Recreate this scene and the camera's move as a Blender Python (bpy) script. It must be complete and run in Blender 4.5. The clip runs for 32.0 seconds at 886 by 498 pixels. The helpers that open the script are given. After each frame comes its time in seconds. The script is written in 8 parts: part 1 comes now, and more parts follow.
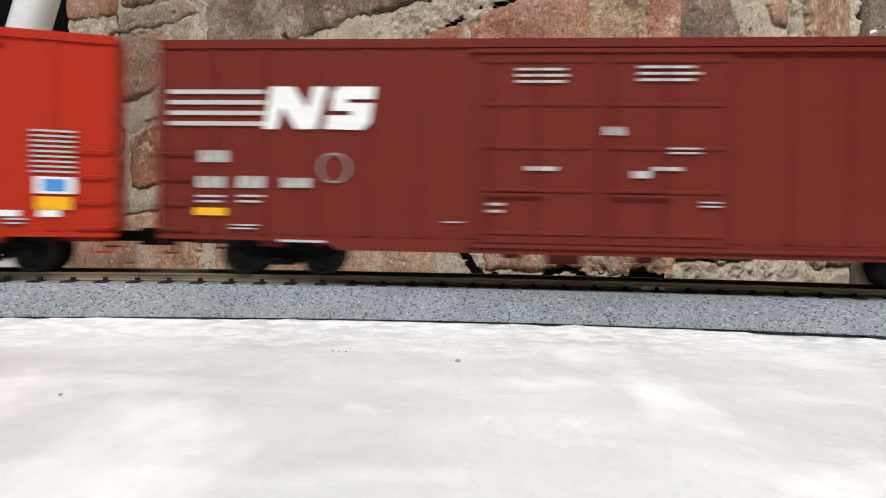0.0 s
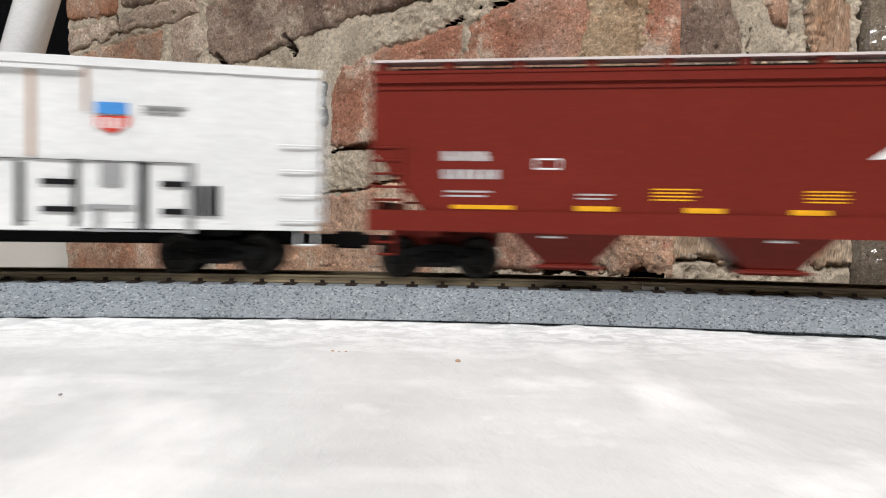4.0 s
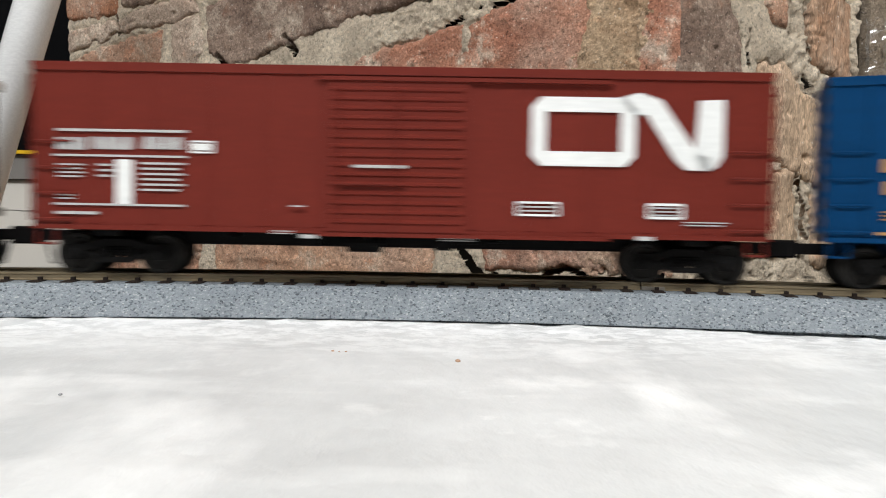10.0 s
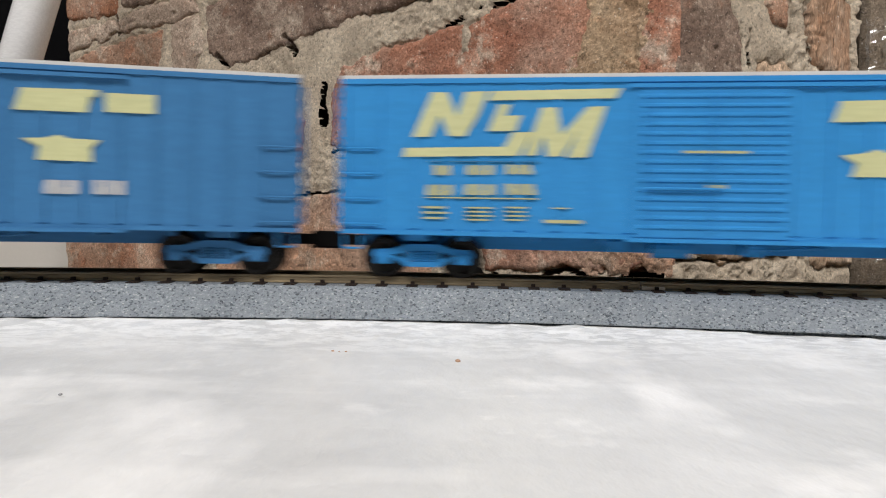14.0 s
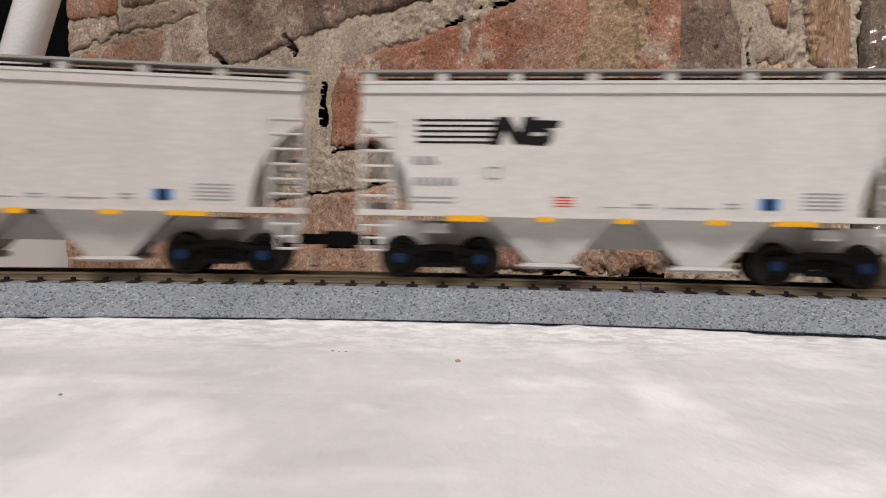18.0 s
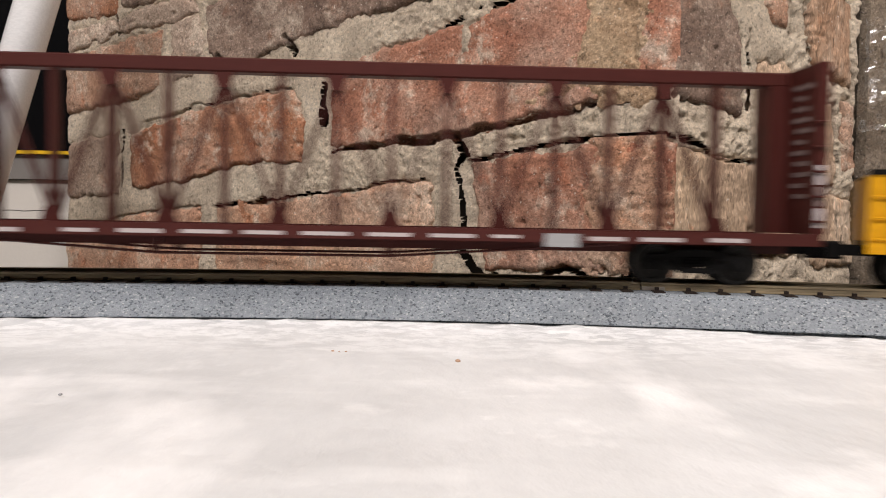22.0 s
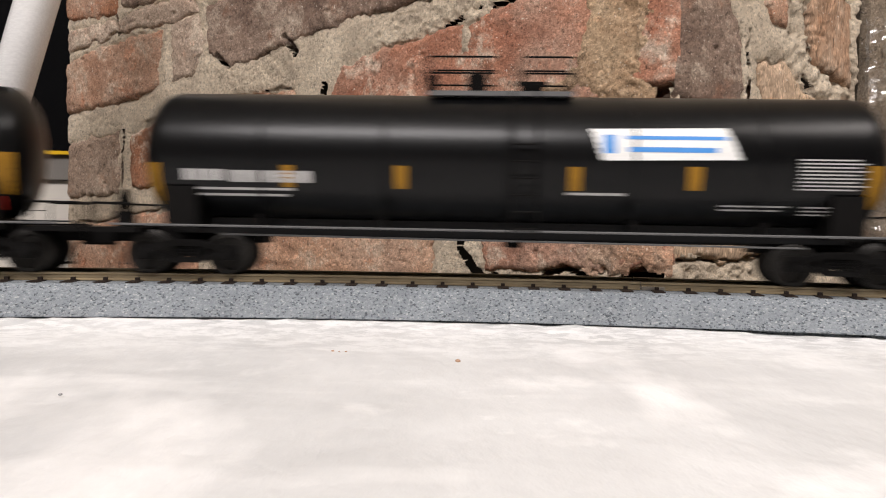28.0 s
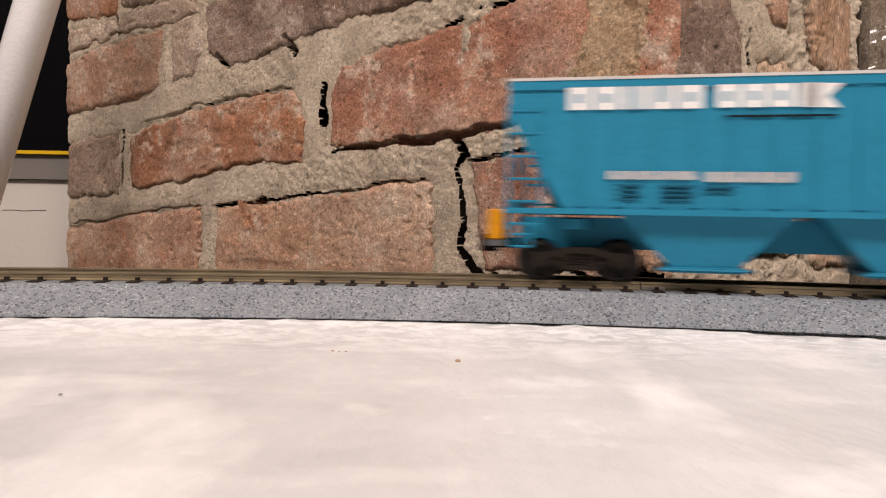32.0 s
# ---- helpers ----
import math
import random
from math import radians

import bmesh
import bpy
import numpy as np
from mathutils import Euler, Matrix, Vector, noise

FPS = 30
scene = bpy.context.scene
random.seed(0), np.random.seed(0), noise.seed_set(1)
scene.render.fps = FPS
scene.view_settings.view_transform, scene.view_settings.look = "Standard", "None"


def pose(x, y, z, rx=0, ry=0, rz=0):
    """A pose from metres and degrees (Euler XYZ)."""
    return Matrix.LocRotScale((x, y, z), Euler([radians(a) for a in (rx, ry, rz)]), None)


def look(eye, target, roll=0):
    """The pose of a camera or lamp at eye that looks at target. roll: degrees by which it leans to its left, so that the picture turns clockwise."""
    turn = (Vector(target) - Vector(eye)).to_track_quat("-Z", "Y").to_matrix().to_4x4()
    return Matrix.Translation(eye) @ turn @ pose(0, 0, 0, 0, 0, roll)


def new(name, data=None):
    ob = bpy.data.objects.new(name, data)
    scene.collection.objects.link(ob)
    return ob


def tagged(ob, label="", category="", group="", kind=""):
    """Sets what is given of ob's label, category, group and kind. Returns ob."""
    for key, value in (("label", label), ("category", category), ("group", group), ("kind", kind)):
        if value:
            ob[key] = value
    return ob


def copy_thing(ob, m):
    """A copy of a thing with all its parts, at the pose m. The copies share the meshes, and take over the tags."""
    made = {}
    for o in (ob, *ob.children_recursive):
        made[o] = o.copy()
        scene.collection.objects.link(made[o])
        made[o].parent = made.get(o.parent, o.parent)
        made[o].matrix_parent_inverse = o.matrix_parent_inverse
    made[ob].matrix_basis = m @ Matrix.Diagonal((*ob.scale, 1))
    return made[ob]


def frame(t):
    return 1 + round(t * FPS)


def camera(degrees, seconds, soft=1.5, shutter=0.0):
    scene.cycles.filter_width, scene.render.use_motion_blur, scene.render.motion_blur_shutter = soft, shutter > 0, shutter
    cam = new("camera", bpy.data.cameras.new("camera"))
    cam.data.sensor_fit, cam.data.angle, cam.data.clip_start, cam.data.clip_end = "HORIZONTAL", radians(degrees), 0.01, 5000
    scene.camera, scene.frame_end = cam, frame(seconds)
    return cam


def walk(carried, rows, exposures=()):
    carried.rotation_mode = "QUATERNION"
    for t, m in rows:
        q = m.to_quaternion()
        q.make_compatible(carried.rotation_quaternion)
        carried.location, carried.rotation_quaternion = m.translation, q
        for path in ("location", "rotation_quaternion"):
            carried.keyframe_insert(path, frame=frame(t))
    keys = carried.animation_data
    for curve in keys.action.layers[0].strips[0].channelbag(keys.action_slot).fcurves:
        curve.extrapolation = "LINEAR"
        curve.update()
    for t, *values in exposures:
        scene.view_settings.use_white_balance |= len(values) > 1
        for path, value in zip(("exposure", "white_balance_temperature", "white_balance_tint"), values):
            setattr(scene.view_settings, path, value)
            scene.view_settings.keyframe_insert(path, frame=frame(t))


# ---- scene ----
cam = camera(59.1, 32.0, soft=1.1, shutter=0.75)
EYE = (0.0, 0.0, 0.0237)
CAM_POSE = Matrix.Translation(EYE) @ pose(0, 0, 0, 90 - 2.19, 0, 0) @ pose(0, 0, 0, 0, 0, 1.05)
walk(cam, [(0.0, CAM_POSE), (32.0, CAM_POSE)],
     exposures=[(0, -0.17, 6104, 9.1), (1, -0.17, 6082, 8.2), (2, -0.24, 6096, 9.0), (3, -0.24, 6104, 9.4), (4, -0.21, 6118, 10.1), (4.5, -0.19, 6126, 10.4), (6.5, -0.67, 6126, 10.0),
                (7.3, -0.68, 6148, 10.4), (8, -0.45, 6170, 10.4), (8.5, -0.14, 6104, 9.1), (9, -0.02, 6082, 8.2),
                (10, -0.17, 6060, 7.8), (11, -0.19, 6082, 9.1), (12, -0.57, 6148, 9.6), (13, -0.49, 6082, 8.7),
                (13.5, -0.43, 6104, 9.1), (15.5, -0.34, 7160, 19.7), (16, -0.32, 6962, 19.7), (16.5, -0.28, 6632, 18.8),
                (17, -0.22, 6434, 17.9), (18, -0.58, 6456, 17.0), (19, -0.63, 6434, 16.2), (20, -0.57, 6368, 14.4),
                (21, -0.33, 6434, 14.8), (22, -0.21, 6500, 16.2), (23, -0.23, 6500, 16.6), (24, -0.35, 6412, 15.3),
                (26.5, -0.16, 6500, 15.3), (30, -0.16, 6500, 15.3), (31, -0.27, 6654, 17.9), (31.5, -0.31, 6896, 20.6), (32, -0.35, 7072, 22.8)])

# ---- light ----
world = bpy.data.worlds.new("room_air")
scene.world = world
world.use_nodes = True
world.node_tree.nodes["Background"].inputs[0].default_value = (1.0, 0.95, 0.88, 1)
world.node_tree.nodes["Background"].inputs[1].default_value = 0.10


def lamp(name, at, target, size_x, size_y, watts, color):
    data = bpy.data.lights.new(name, "AREA")
    data.shape, data.size, data.size_y, data.energy, data.color = "RECTANGLE", size_x, size_y, watts, color
    ob = new(name, data)
    ob.matrix_world = look(at, target)
    return ob


lamp("ceiling_lamp_light", (-0.42, -1.15, 1.48), (-0.15, 0.25, 0.0), 1.2, 0.35, 50.0, (1.0, 0.975, 0.94))
lamp("second_ceiling_lamp_light", (1.05, -0.40, 1.5), (0.15, 0.3, 0.0), 0.9, 0.35, 15.0, (1.0, 0.95, 0.88))


# ---- small mesh helpers ----
def box(bm, x0, x1, y0, y1, z0, z1):
    v = [bm.verts.new((x, y, z)) for x in (x0, x1) for y in (y0, y1) for z in (z0, z1)]
    for q in ((0, 1, 3, 2), (4, 6, 7, 5), (0, 4, 5, 1), (2, 3, 7, 6), (0, 2, 6, 4), (1, 5, 7, 3)):
        bm.faces.new([v[i] for i in q])
    return v


def prism(bm, outline, y0, y1):
    """Outline in (x, z), drawn through from y0 to y1."""
    a = [bm.verts.new((x, y0, z)) for x, z in outline]
    b = [bm.verts.new((x, y1, z)) for x, z in outline]
    n = len(a)
    bm.faces.new(a)
    bm.faces.new(b[::-1])
    for i in range(n):
        j = (i + 1) % n
        bm.faces.new((a[j], a[i], b[i], b[j]))


def prism_x(bm, outline, x0, x1):
    """Outline in (y, z), drawn through from x0 to x1."""
    a = [bm.verts.new((x0, y, z)) for y, z in outline]
    b = [bm.verts.new((x1, y, z)) for y, z in outline]
    n = len(a)
    bm.faces.new(a[::-1])
    bm.faces.new(b)
    for i in range(n):
        j = (i + 1) % n
        bm.faces.new((a[i], a[j], b[j], b[i]))


def rod(bm, p, q, r, n=6):
    p, q = Vector(p), Vector(q)
    d = (q - p).normalized()
    u = d.orthogonal().normalized()
    w = d.cross(u)
    rings = [[bm.verts.new(e + r * (math.cos(2 * math.pi * k / n) * u + math.sin(2 * math.pi * k / n) * w)) for k in range(n)] for e in (p, q)]
    for k in range(n):
        j = (k + 1) % n
        bm.faces.new((rings[0][k], rings[0][j], rings[1][j], rings[1][k]))
    bm.faces.new(rings[0][::-1])
    bm.faces.new(rings[1])


def lathe(bm, prof, axis, n=24, at=(0, 0, 0)):
    """A turned body: prof is (place along the axis, radius)."""
    at = Vector(at)
    d = Vector(axis)
    u = d.orthogonal().normalized()
    w = d.cross(u)
    rings = [[bm.verts.new(at + a * d + max(r, 1e-6) * (math.cos(2 * math.pi * k / n) * u + math.sin(2 * math.pi * k / n) * w)) for k in range(n)] for a, r in prof]
    for i in range(len(rings) - 1):
        for k in range(n):
            j = (k + 1) % n
            bm.faces.new((rings[i][k], rings[i][j], rings[i + 1][j], rings[i + 1][k]))
    bm.faces.new(rings[0][::-1])
    bm.faces.new(rings[-1])


def part(name, bm, material, parent=None, label="", smooth=False, bevel=0.0):
    if bevel:
        bmesh.ops.bevel(bm, geom=bm.edges[:], offset=bevel, segments=1, affect="EDGES", clamp_overlap=True)
    bmesh.ops.recalc_face_normals(bm, faces=bm.faces[:])
    me = bpy.data.meshes.new(name)
    bm.to_mesh(me)
    bm.free()
    me.materials.append(material)
    if smooth:
        for p in me.polygons:
            p.use_smooth = True
    ob = new(name, me)
    if parent is not None:
        ob.parent = parent
    if label:
        ob["label"] = label
    return ob


# ---- materials ----
def nodes_of(name):
    m = bpy.data.materials.new(name)
    m.use_nodes = True
    t = m.node_tree
    return m, t, t.nodes["Principled BSDF"]


def add_node(t, kind, **props):
    n = t.nodes.new(kind)
    for k, v in props.items():
        n.inputs[k].default_value = v
    return n


def noise_node(t, scale, detail=4, rough=0.6, stretch=(1, 1, 1), turn=0.0):
    co = t.nodes.new("ShaderNodeTexCoord")
    mp = t.nodes.new("ShaderNodeMapping")
    mp.inputs["Scale"].default_value = stretch
    mp.inputs["Rotation"].default_value = (0, 0, turn)
    t.links.new(co.outputs["Object"], mp.inputs["Vector"])
    n = add_node(t, "ShaderNodeTexNoise", Scale=scale, Detail=detail, Roughness=rough)
    t.links.new(mp.outputs["Vector"], n.inputs["Vector"])
    return n.outputs["Fac"]


def ramp(t, fac, stops):
    r = t.nodes.new("ShaderNodeValToRGB")
    e = r.color_ramp.elements
    while len(e) < len(stops):
        e.new(0.5)
    for i, (p, c) in enumerate(stops):
        e[i].position = p
        e[i].color = (*c, 1) if len(c) == 3 else c
    t.links.new(fac, r.inputs["Fac"])
    return r.outputs["Color"]


def mix(t, fac, a, b, blend="MIX"):
    m = t.nodes.new("ShaderNodeMix")
    m.data_type, m.blend_type = "RGBA", blend
    for sock, val in ((m.inputs[0], fac), (m.inputs[6], a), (m.inputs[7], b)):
        if hasattr(val, "links"):
            t.links.new(val, sock)
        elif isinstance(val, (int, float)):
            sock.default_value = val
        else:
            sock.default_value = (*val, 1)
    return m.outputs[2]


def bump(t, b, height, strength, distance):
    n = add_node(t, "ShaderNodeBump", Strength=strength, Distance=distance)
    t.links.new(height, n.inputs["Height"])
    t.links.new(n.outputs["Normal"], b.inputs["Normal"])
    return n


def grey(v):
    return (v, v, v)


def paint(name, color, rough=0.45, wear=0.12, metallic=0.0, shine=0.16):
    """Moulded and painted plastic: faint blotches, fine dust, a little unevenness."""
    m, t, b = nodes_of(name)
    big = ramp(t, noise_node(t, 45, 3), [(0.3, grey(1 - wear)), (0.75, grey(1.0))])
    dust = ramp(t, noise_node(t, 900, 2, 0.6, (0.25, 1, 1)), [(0.35, grey(0.93)), (0.7, grey(1.03))])
    c = mix(t, 1.0, color, big, "MULTIPLY")
    c = mix(t, 1.0, c, dust, "MULTIPLY")
    t.links.new(c, b.inputs["Base Color"])
    b.inputs["Roughness"].default_value = rough
    b.inputs["Metallic"].default_value = metallic
    b.inputs["Specular IOR Level"].default_value = shine
    bump(t, b, noise_node(t, 1500, 2), 0.08, 0.0003)
    return m


WHITE = paint("white_print", (0.78, 0.78, 0.76), 0.5)
BLACK_INK = paint("black_print", (0.006, 0.006, 0.007), 0.55)
THIN_ORANGE = paint("thin_orange_print", (0.36, 0.20, 0.075), 0.5)
BROWN_INK = paint("thin_brown_print", (0.19, 0.095, 0.008), 0.5)
FADED_INK = paint("faded_print", (0.17, 0.125, 0.115), 0.5)
DULL_WHITE = paint("dull_white_tape", (0.42, 0.37, 0.36), 0.5)
SOFT_WHITE = paint("thin_white_print", (0.46, 0.45, 0.44), 0.5)
SOFT_YELLOW = paint("thin_yellow_print", (0.42, 0.41, 0.22), 0.5)
GREY_INK = paint("grey_print", (0.30, 0.30, 0.30), 0.5)
YELLOW = paint("yellow_print", (0.80, 0.40, 0.012), 0.45)
GREEN_YELLOW = paint("greenish_yellow_print", (0.50, 0.37, 0.010), 0.5)
PALE_YELLOW = paint("pale_yellow_print", (0.52, 0.52, 0.28), 0.5)
ORANGE = paint("orange_print", (0.75, 0.33, 0.06), 0.5)
BLUE_INK = paint("blue_print", (0.07, 0.26, 0.62), 0.5)
RED_INK = paint("red_print", (0.60, 0.05, 0.03), 0.5)
MAROON = paint("oxide_red_paint", (0.135, 0.019, 0.012), 0.42)
MAROON_HOPPER = paint("hopper_red_paint", (0.150, 0.016, 0.009), 0.42)
MINERAL_RED = paint("mineral_red_paint", (0.135, 0.018, 0.011), 0.45)
BRIGHT_RED = paint("bright_red_paint", (0.39, 0.024, 0.008), 0.4)
REEFER_WHITE = paint("reefer_white_paint", (0.74, 0.74, 0.73), 0.45)
BOX_YELLOW = paint("boxcar_yellow_paint", (0.60, 0.285, 0.004), 0.42)
NAVY = paint("navy_blue_paint", (0.0015, 0.036, 0.112), 0.42, 0.12, 0.0, 0.10)
SKY_BLUE = paint("sky_blue_paint", (0.035, 0.235, 0.54), 0.45)
DULL_BLUE = paint("faded_blue_paint", (0.045, 0.165, 0.35), 0.48)
GREEN = paint("dark_green_paint", (0.009, 0.043, 0.038), 0.42)
HOPPER_GREY = paint("light_grey_paint", (0.60, 0.585, 0.55), 0.48)
# the light grey again, darkened for the weaker light on the second hopper
SHADED_GREY = paint("dimmed_light_grey_paint", (0.55, 0.52, 0.485), 0.5)
TEAL = paint("teal_blue_paint", (0.006, 0.205, 0.335), 0.45)
FLAT_BLACK = paint("flat_black_plastic", (0.0055, 0.005, 0.0048), 0.6, 0.12, 0.0, 0.07)
TANK_BLACK = paint("tank_black_paint", (0.0022, 0.0022, 0.0025), 0.30, 0.12, 0.0, 0.20)
GON_BLACK = paint("gondola_black_paint", (0.005, 0.0046, 0.0043), 0.5, 0.12, 0.0, 0.08)
BEAM_RED = paint("flatcar_brown_paint", (0.058, 0.0135, 0.0105), 0.45)
TRUCK_BROWN = paint("rusty_truck_plastic", (0.016, 0.011, 0.008), 0.6)
SILVER = paint("silver_grey_paint", (0.42, 0.41, 0.40), 0.4)
WHEEL = paint("blackened_wheel_metal", (0.026, 0.024, 0.022), 0.45, 0.3, 0.4)
TREAD = paint("bright_wheel_tread", (0.35, 0.32, 0.28), 0.3, 0.2, 1.0)
RUST_TAN = paint("weathered_tan_stain", (0.42, 0.27, 0.18), 0.7)
DARK_TEAL = paint("dark_teal_print", (0.003, 0.10, 0.17), 0.5)
MARKER_ORANGE = paint("orange_marker_plastic", (0.75, 0.30, 0.01), 0.4)
BARE_ALU = paint("dull_silver_shell", (0.50, 0.52, 0.54), 0.30, 0.15, 0.55)
ROOF_GREY = paint("galvanised_and_lit_roof", (0.55, 0.54, 0.52), 0.5)
BLUE_CAP = paint("blue_bearing_cap", (0.006, 0.026, 0.075), 0.5)
RED_CAP = paint("red_bearing_cap", (0.42, 0.04, 0.02), 0.5)


def rail_metal():
    m, t, b = nodes_of("tarnished_nickel_rail")
    c = ramp(t, noise_node(t, 60, 5, 0.6, (1, 1, 4)), [(0.3, (0.15, 0.118, 0.075)), (0.55, (0.25, 0.198, 0.122)), (0.8, (0.34, 0.27, 0.165))])
    t.links.new(c, b.inputs["Base Color"])
    b.inputs["Metallic"].default_value = 0.45
    b.inputs["Roughness"].default_value = 0.42
    bump(t, b, noise_node(t, 700, 3, 0.6, (0.2, 1, 1)), 0.1, 0.0004)
    return m


def ballast_mat():
    m, t, b = nodes_of("speckled_grey_ballast")
    co = t.nodes.new("ShaderNodeTexCoord")
    v = add_node(t, "ShaderNodeTexVoronoi", Scale=2300.0)
    t.links.new(co.outputs["Object"], v.inputs["Vector"])
    sep = t.nodes.new("ShaderNodeSeparateColor")
    t.links.new(v.outputs["Color"], sep.inputs[0])
    c = ramp(t, sep.outputs[0], [(0.0, (0.045, 0.053, 0.064)), (0.09, (0.09, 0.105, 0.12)), (0.18, (0.195, 0.22, 0.242)), (0.70, (0.235, 0.26, 0.28)), (0.92, (0.29, 0.313, 0.33)), (1.0, (0.42, 0.435, 0.445))])
    c = mix(t, 1.0, c, ramp(t, noise_node(t, 70, 3), [(0.3, grey(0.85)), (0.7, grey(1.05))]), "MULTIPLY")
    t.links.new(c, b.inputs["Base Color"])
    b.inputs["Roughness"].default_value = 0.6
    bump(t, b, v.outputs["Distance"], 0.5, 0.0006)
    return m


RAIL = rail_metal()
BALLAST = ballast_mat()
TIE = paint("dark_brown_tie_plastic", (0.022, 0.015, 0.012), 0.6)


def table_mat():
    m, t, b = nodes_of("white_brushed_table_paint")
    c = ramp(t, noise_node(t, 34, 4, 0.5, (1.0, 0.30, 1)), [(0.34, (0.63, 0.632, 0.628)), (0.52, (0.685, 0.687, 0.683)), (0.68, (0.76, 0.762, 0.758))])
    swipe = ramp(t, noise_node(t, 46, 4, 0.55, (0.45, 0.26, 1), 0.35), [(0.54, grey(0.0)), (0.62, grey(0.9))])
    c = mix(t, swipe, c, (0.90, 0.895, 0.885))
    swipe = ramp(t, noise_node(t, 80, 5, 0.6, (0.5, 0.36, 1), -0.25), [(0.57, grey(0.0)), (0.68, grey(0.7))])
    c = mix(t, swipe, c, (0.91, 0.905, 0.895))
    for turn, amount in ((0.75, 0.7), (-0.5, 0.5)):
        streak = ramp(t, noise_node(t, 120, 4, 0.6, (0.14, 0.40, 1), turn), [(0.57, grey(0.0)), (0.74, grey(amount))])
        c = mix(t, streak, c, (0.93, 0.925, 0.915))
    flake = ramp(t, noise_node(t, 330, 3, 0.55, (0.8, 0.9, 1)), [(0.60, grey(0.0)), (0.72, grey(0.3))])
    area = ramp(t, noise_node(t, 24, 3, 0.5, (0.8, 0.6, 1)), [(0.46, grey(0.0)), (0.60, grey(1.0))])
    flake = mix(t, 1.0, flake, area, "MULTIPLY")
    c = mix(t, flake, c, (0.93, 0.925, 0.915))
    # a rougher, whiter crust of paint along the track's bed
    co = t.nodes.new("ShaderNodeTexCoord")
    way = t.nodes.new("ShaderNodeVectorMath")
    way.operation = "DISTANCE"
    way.inputs[1].default_value = (-0.0147, -0.34, 0.0)
    t.links.new(co.outputs["Object"], way.inputs[0])
    crust = ramp(t, way.outputs["Value"], [(0.470, grey(0.0)), (0.512, grey(1.0))])
    grit = ramp(t, noise_node(t, 300, 5, 0.7, (0.6, 0.8, 1)), [(0.44, grey(0.0)), (0.56, grey(0.95))])
    c = mix(t, mix(t, 1.0, grit, crust, "MULTIPLY"), c, (0.94, 0.94, 0.935))
    # the colour is greyer around one point, with a wavy edge
    dulled = t.nodes.new("ShaderNodeVectorMath")
    dulled.operation = "DISTANCE"
    dulled.inputs[1].default_value = (-0.075, 0.065, 0.0)
    t.links.new(co.outputs["Object"], dulled.inputs[0])
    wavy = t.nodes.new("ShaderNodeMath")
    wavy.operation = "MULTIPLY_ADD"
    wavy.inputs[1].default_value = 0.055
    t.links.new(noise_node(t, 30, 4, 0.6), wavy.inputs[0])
    t.links.new(dulled.outputs["Value"], wavy.inputs[2])
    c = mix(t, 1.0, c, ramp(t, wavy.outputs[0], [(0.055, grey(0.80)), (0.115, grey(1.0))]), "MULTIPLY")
    fine = ramp(t, noise_node(t, 600, 4, 0.6, (0.8, 0.35, 1)), [(0.30, grey(0.97)), (0.50, grey(1.0)), (0.7, grey(1.02))])
    c = mix(t, 1.0, c, fine, "MULTIPLY")
    t.links.new(c, b.inputs["Base Color"])
    b.inputs["Roughness"].default_value = 0.42
    b.inputs["Specular IOR Level"].default_value = 0.35
    bump(t, b, noise_node(t, 130, 5, 0.6, (0.8, 0.4, 1)), 0.35, 0.002)
    return m


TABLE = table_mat()


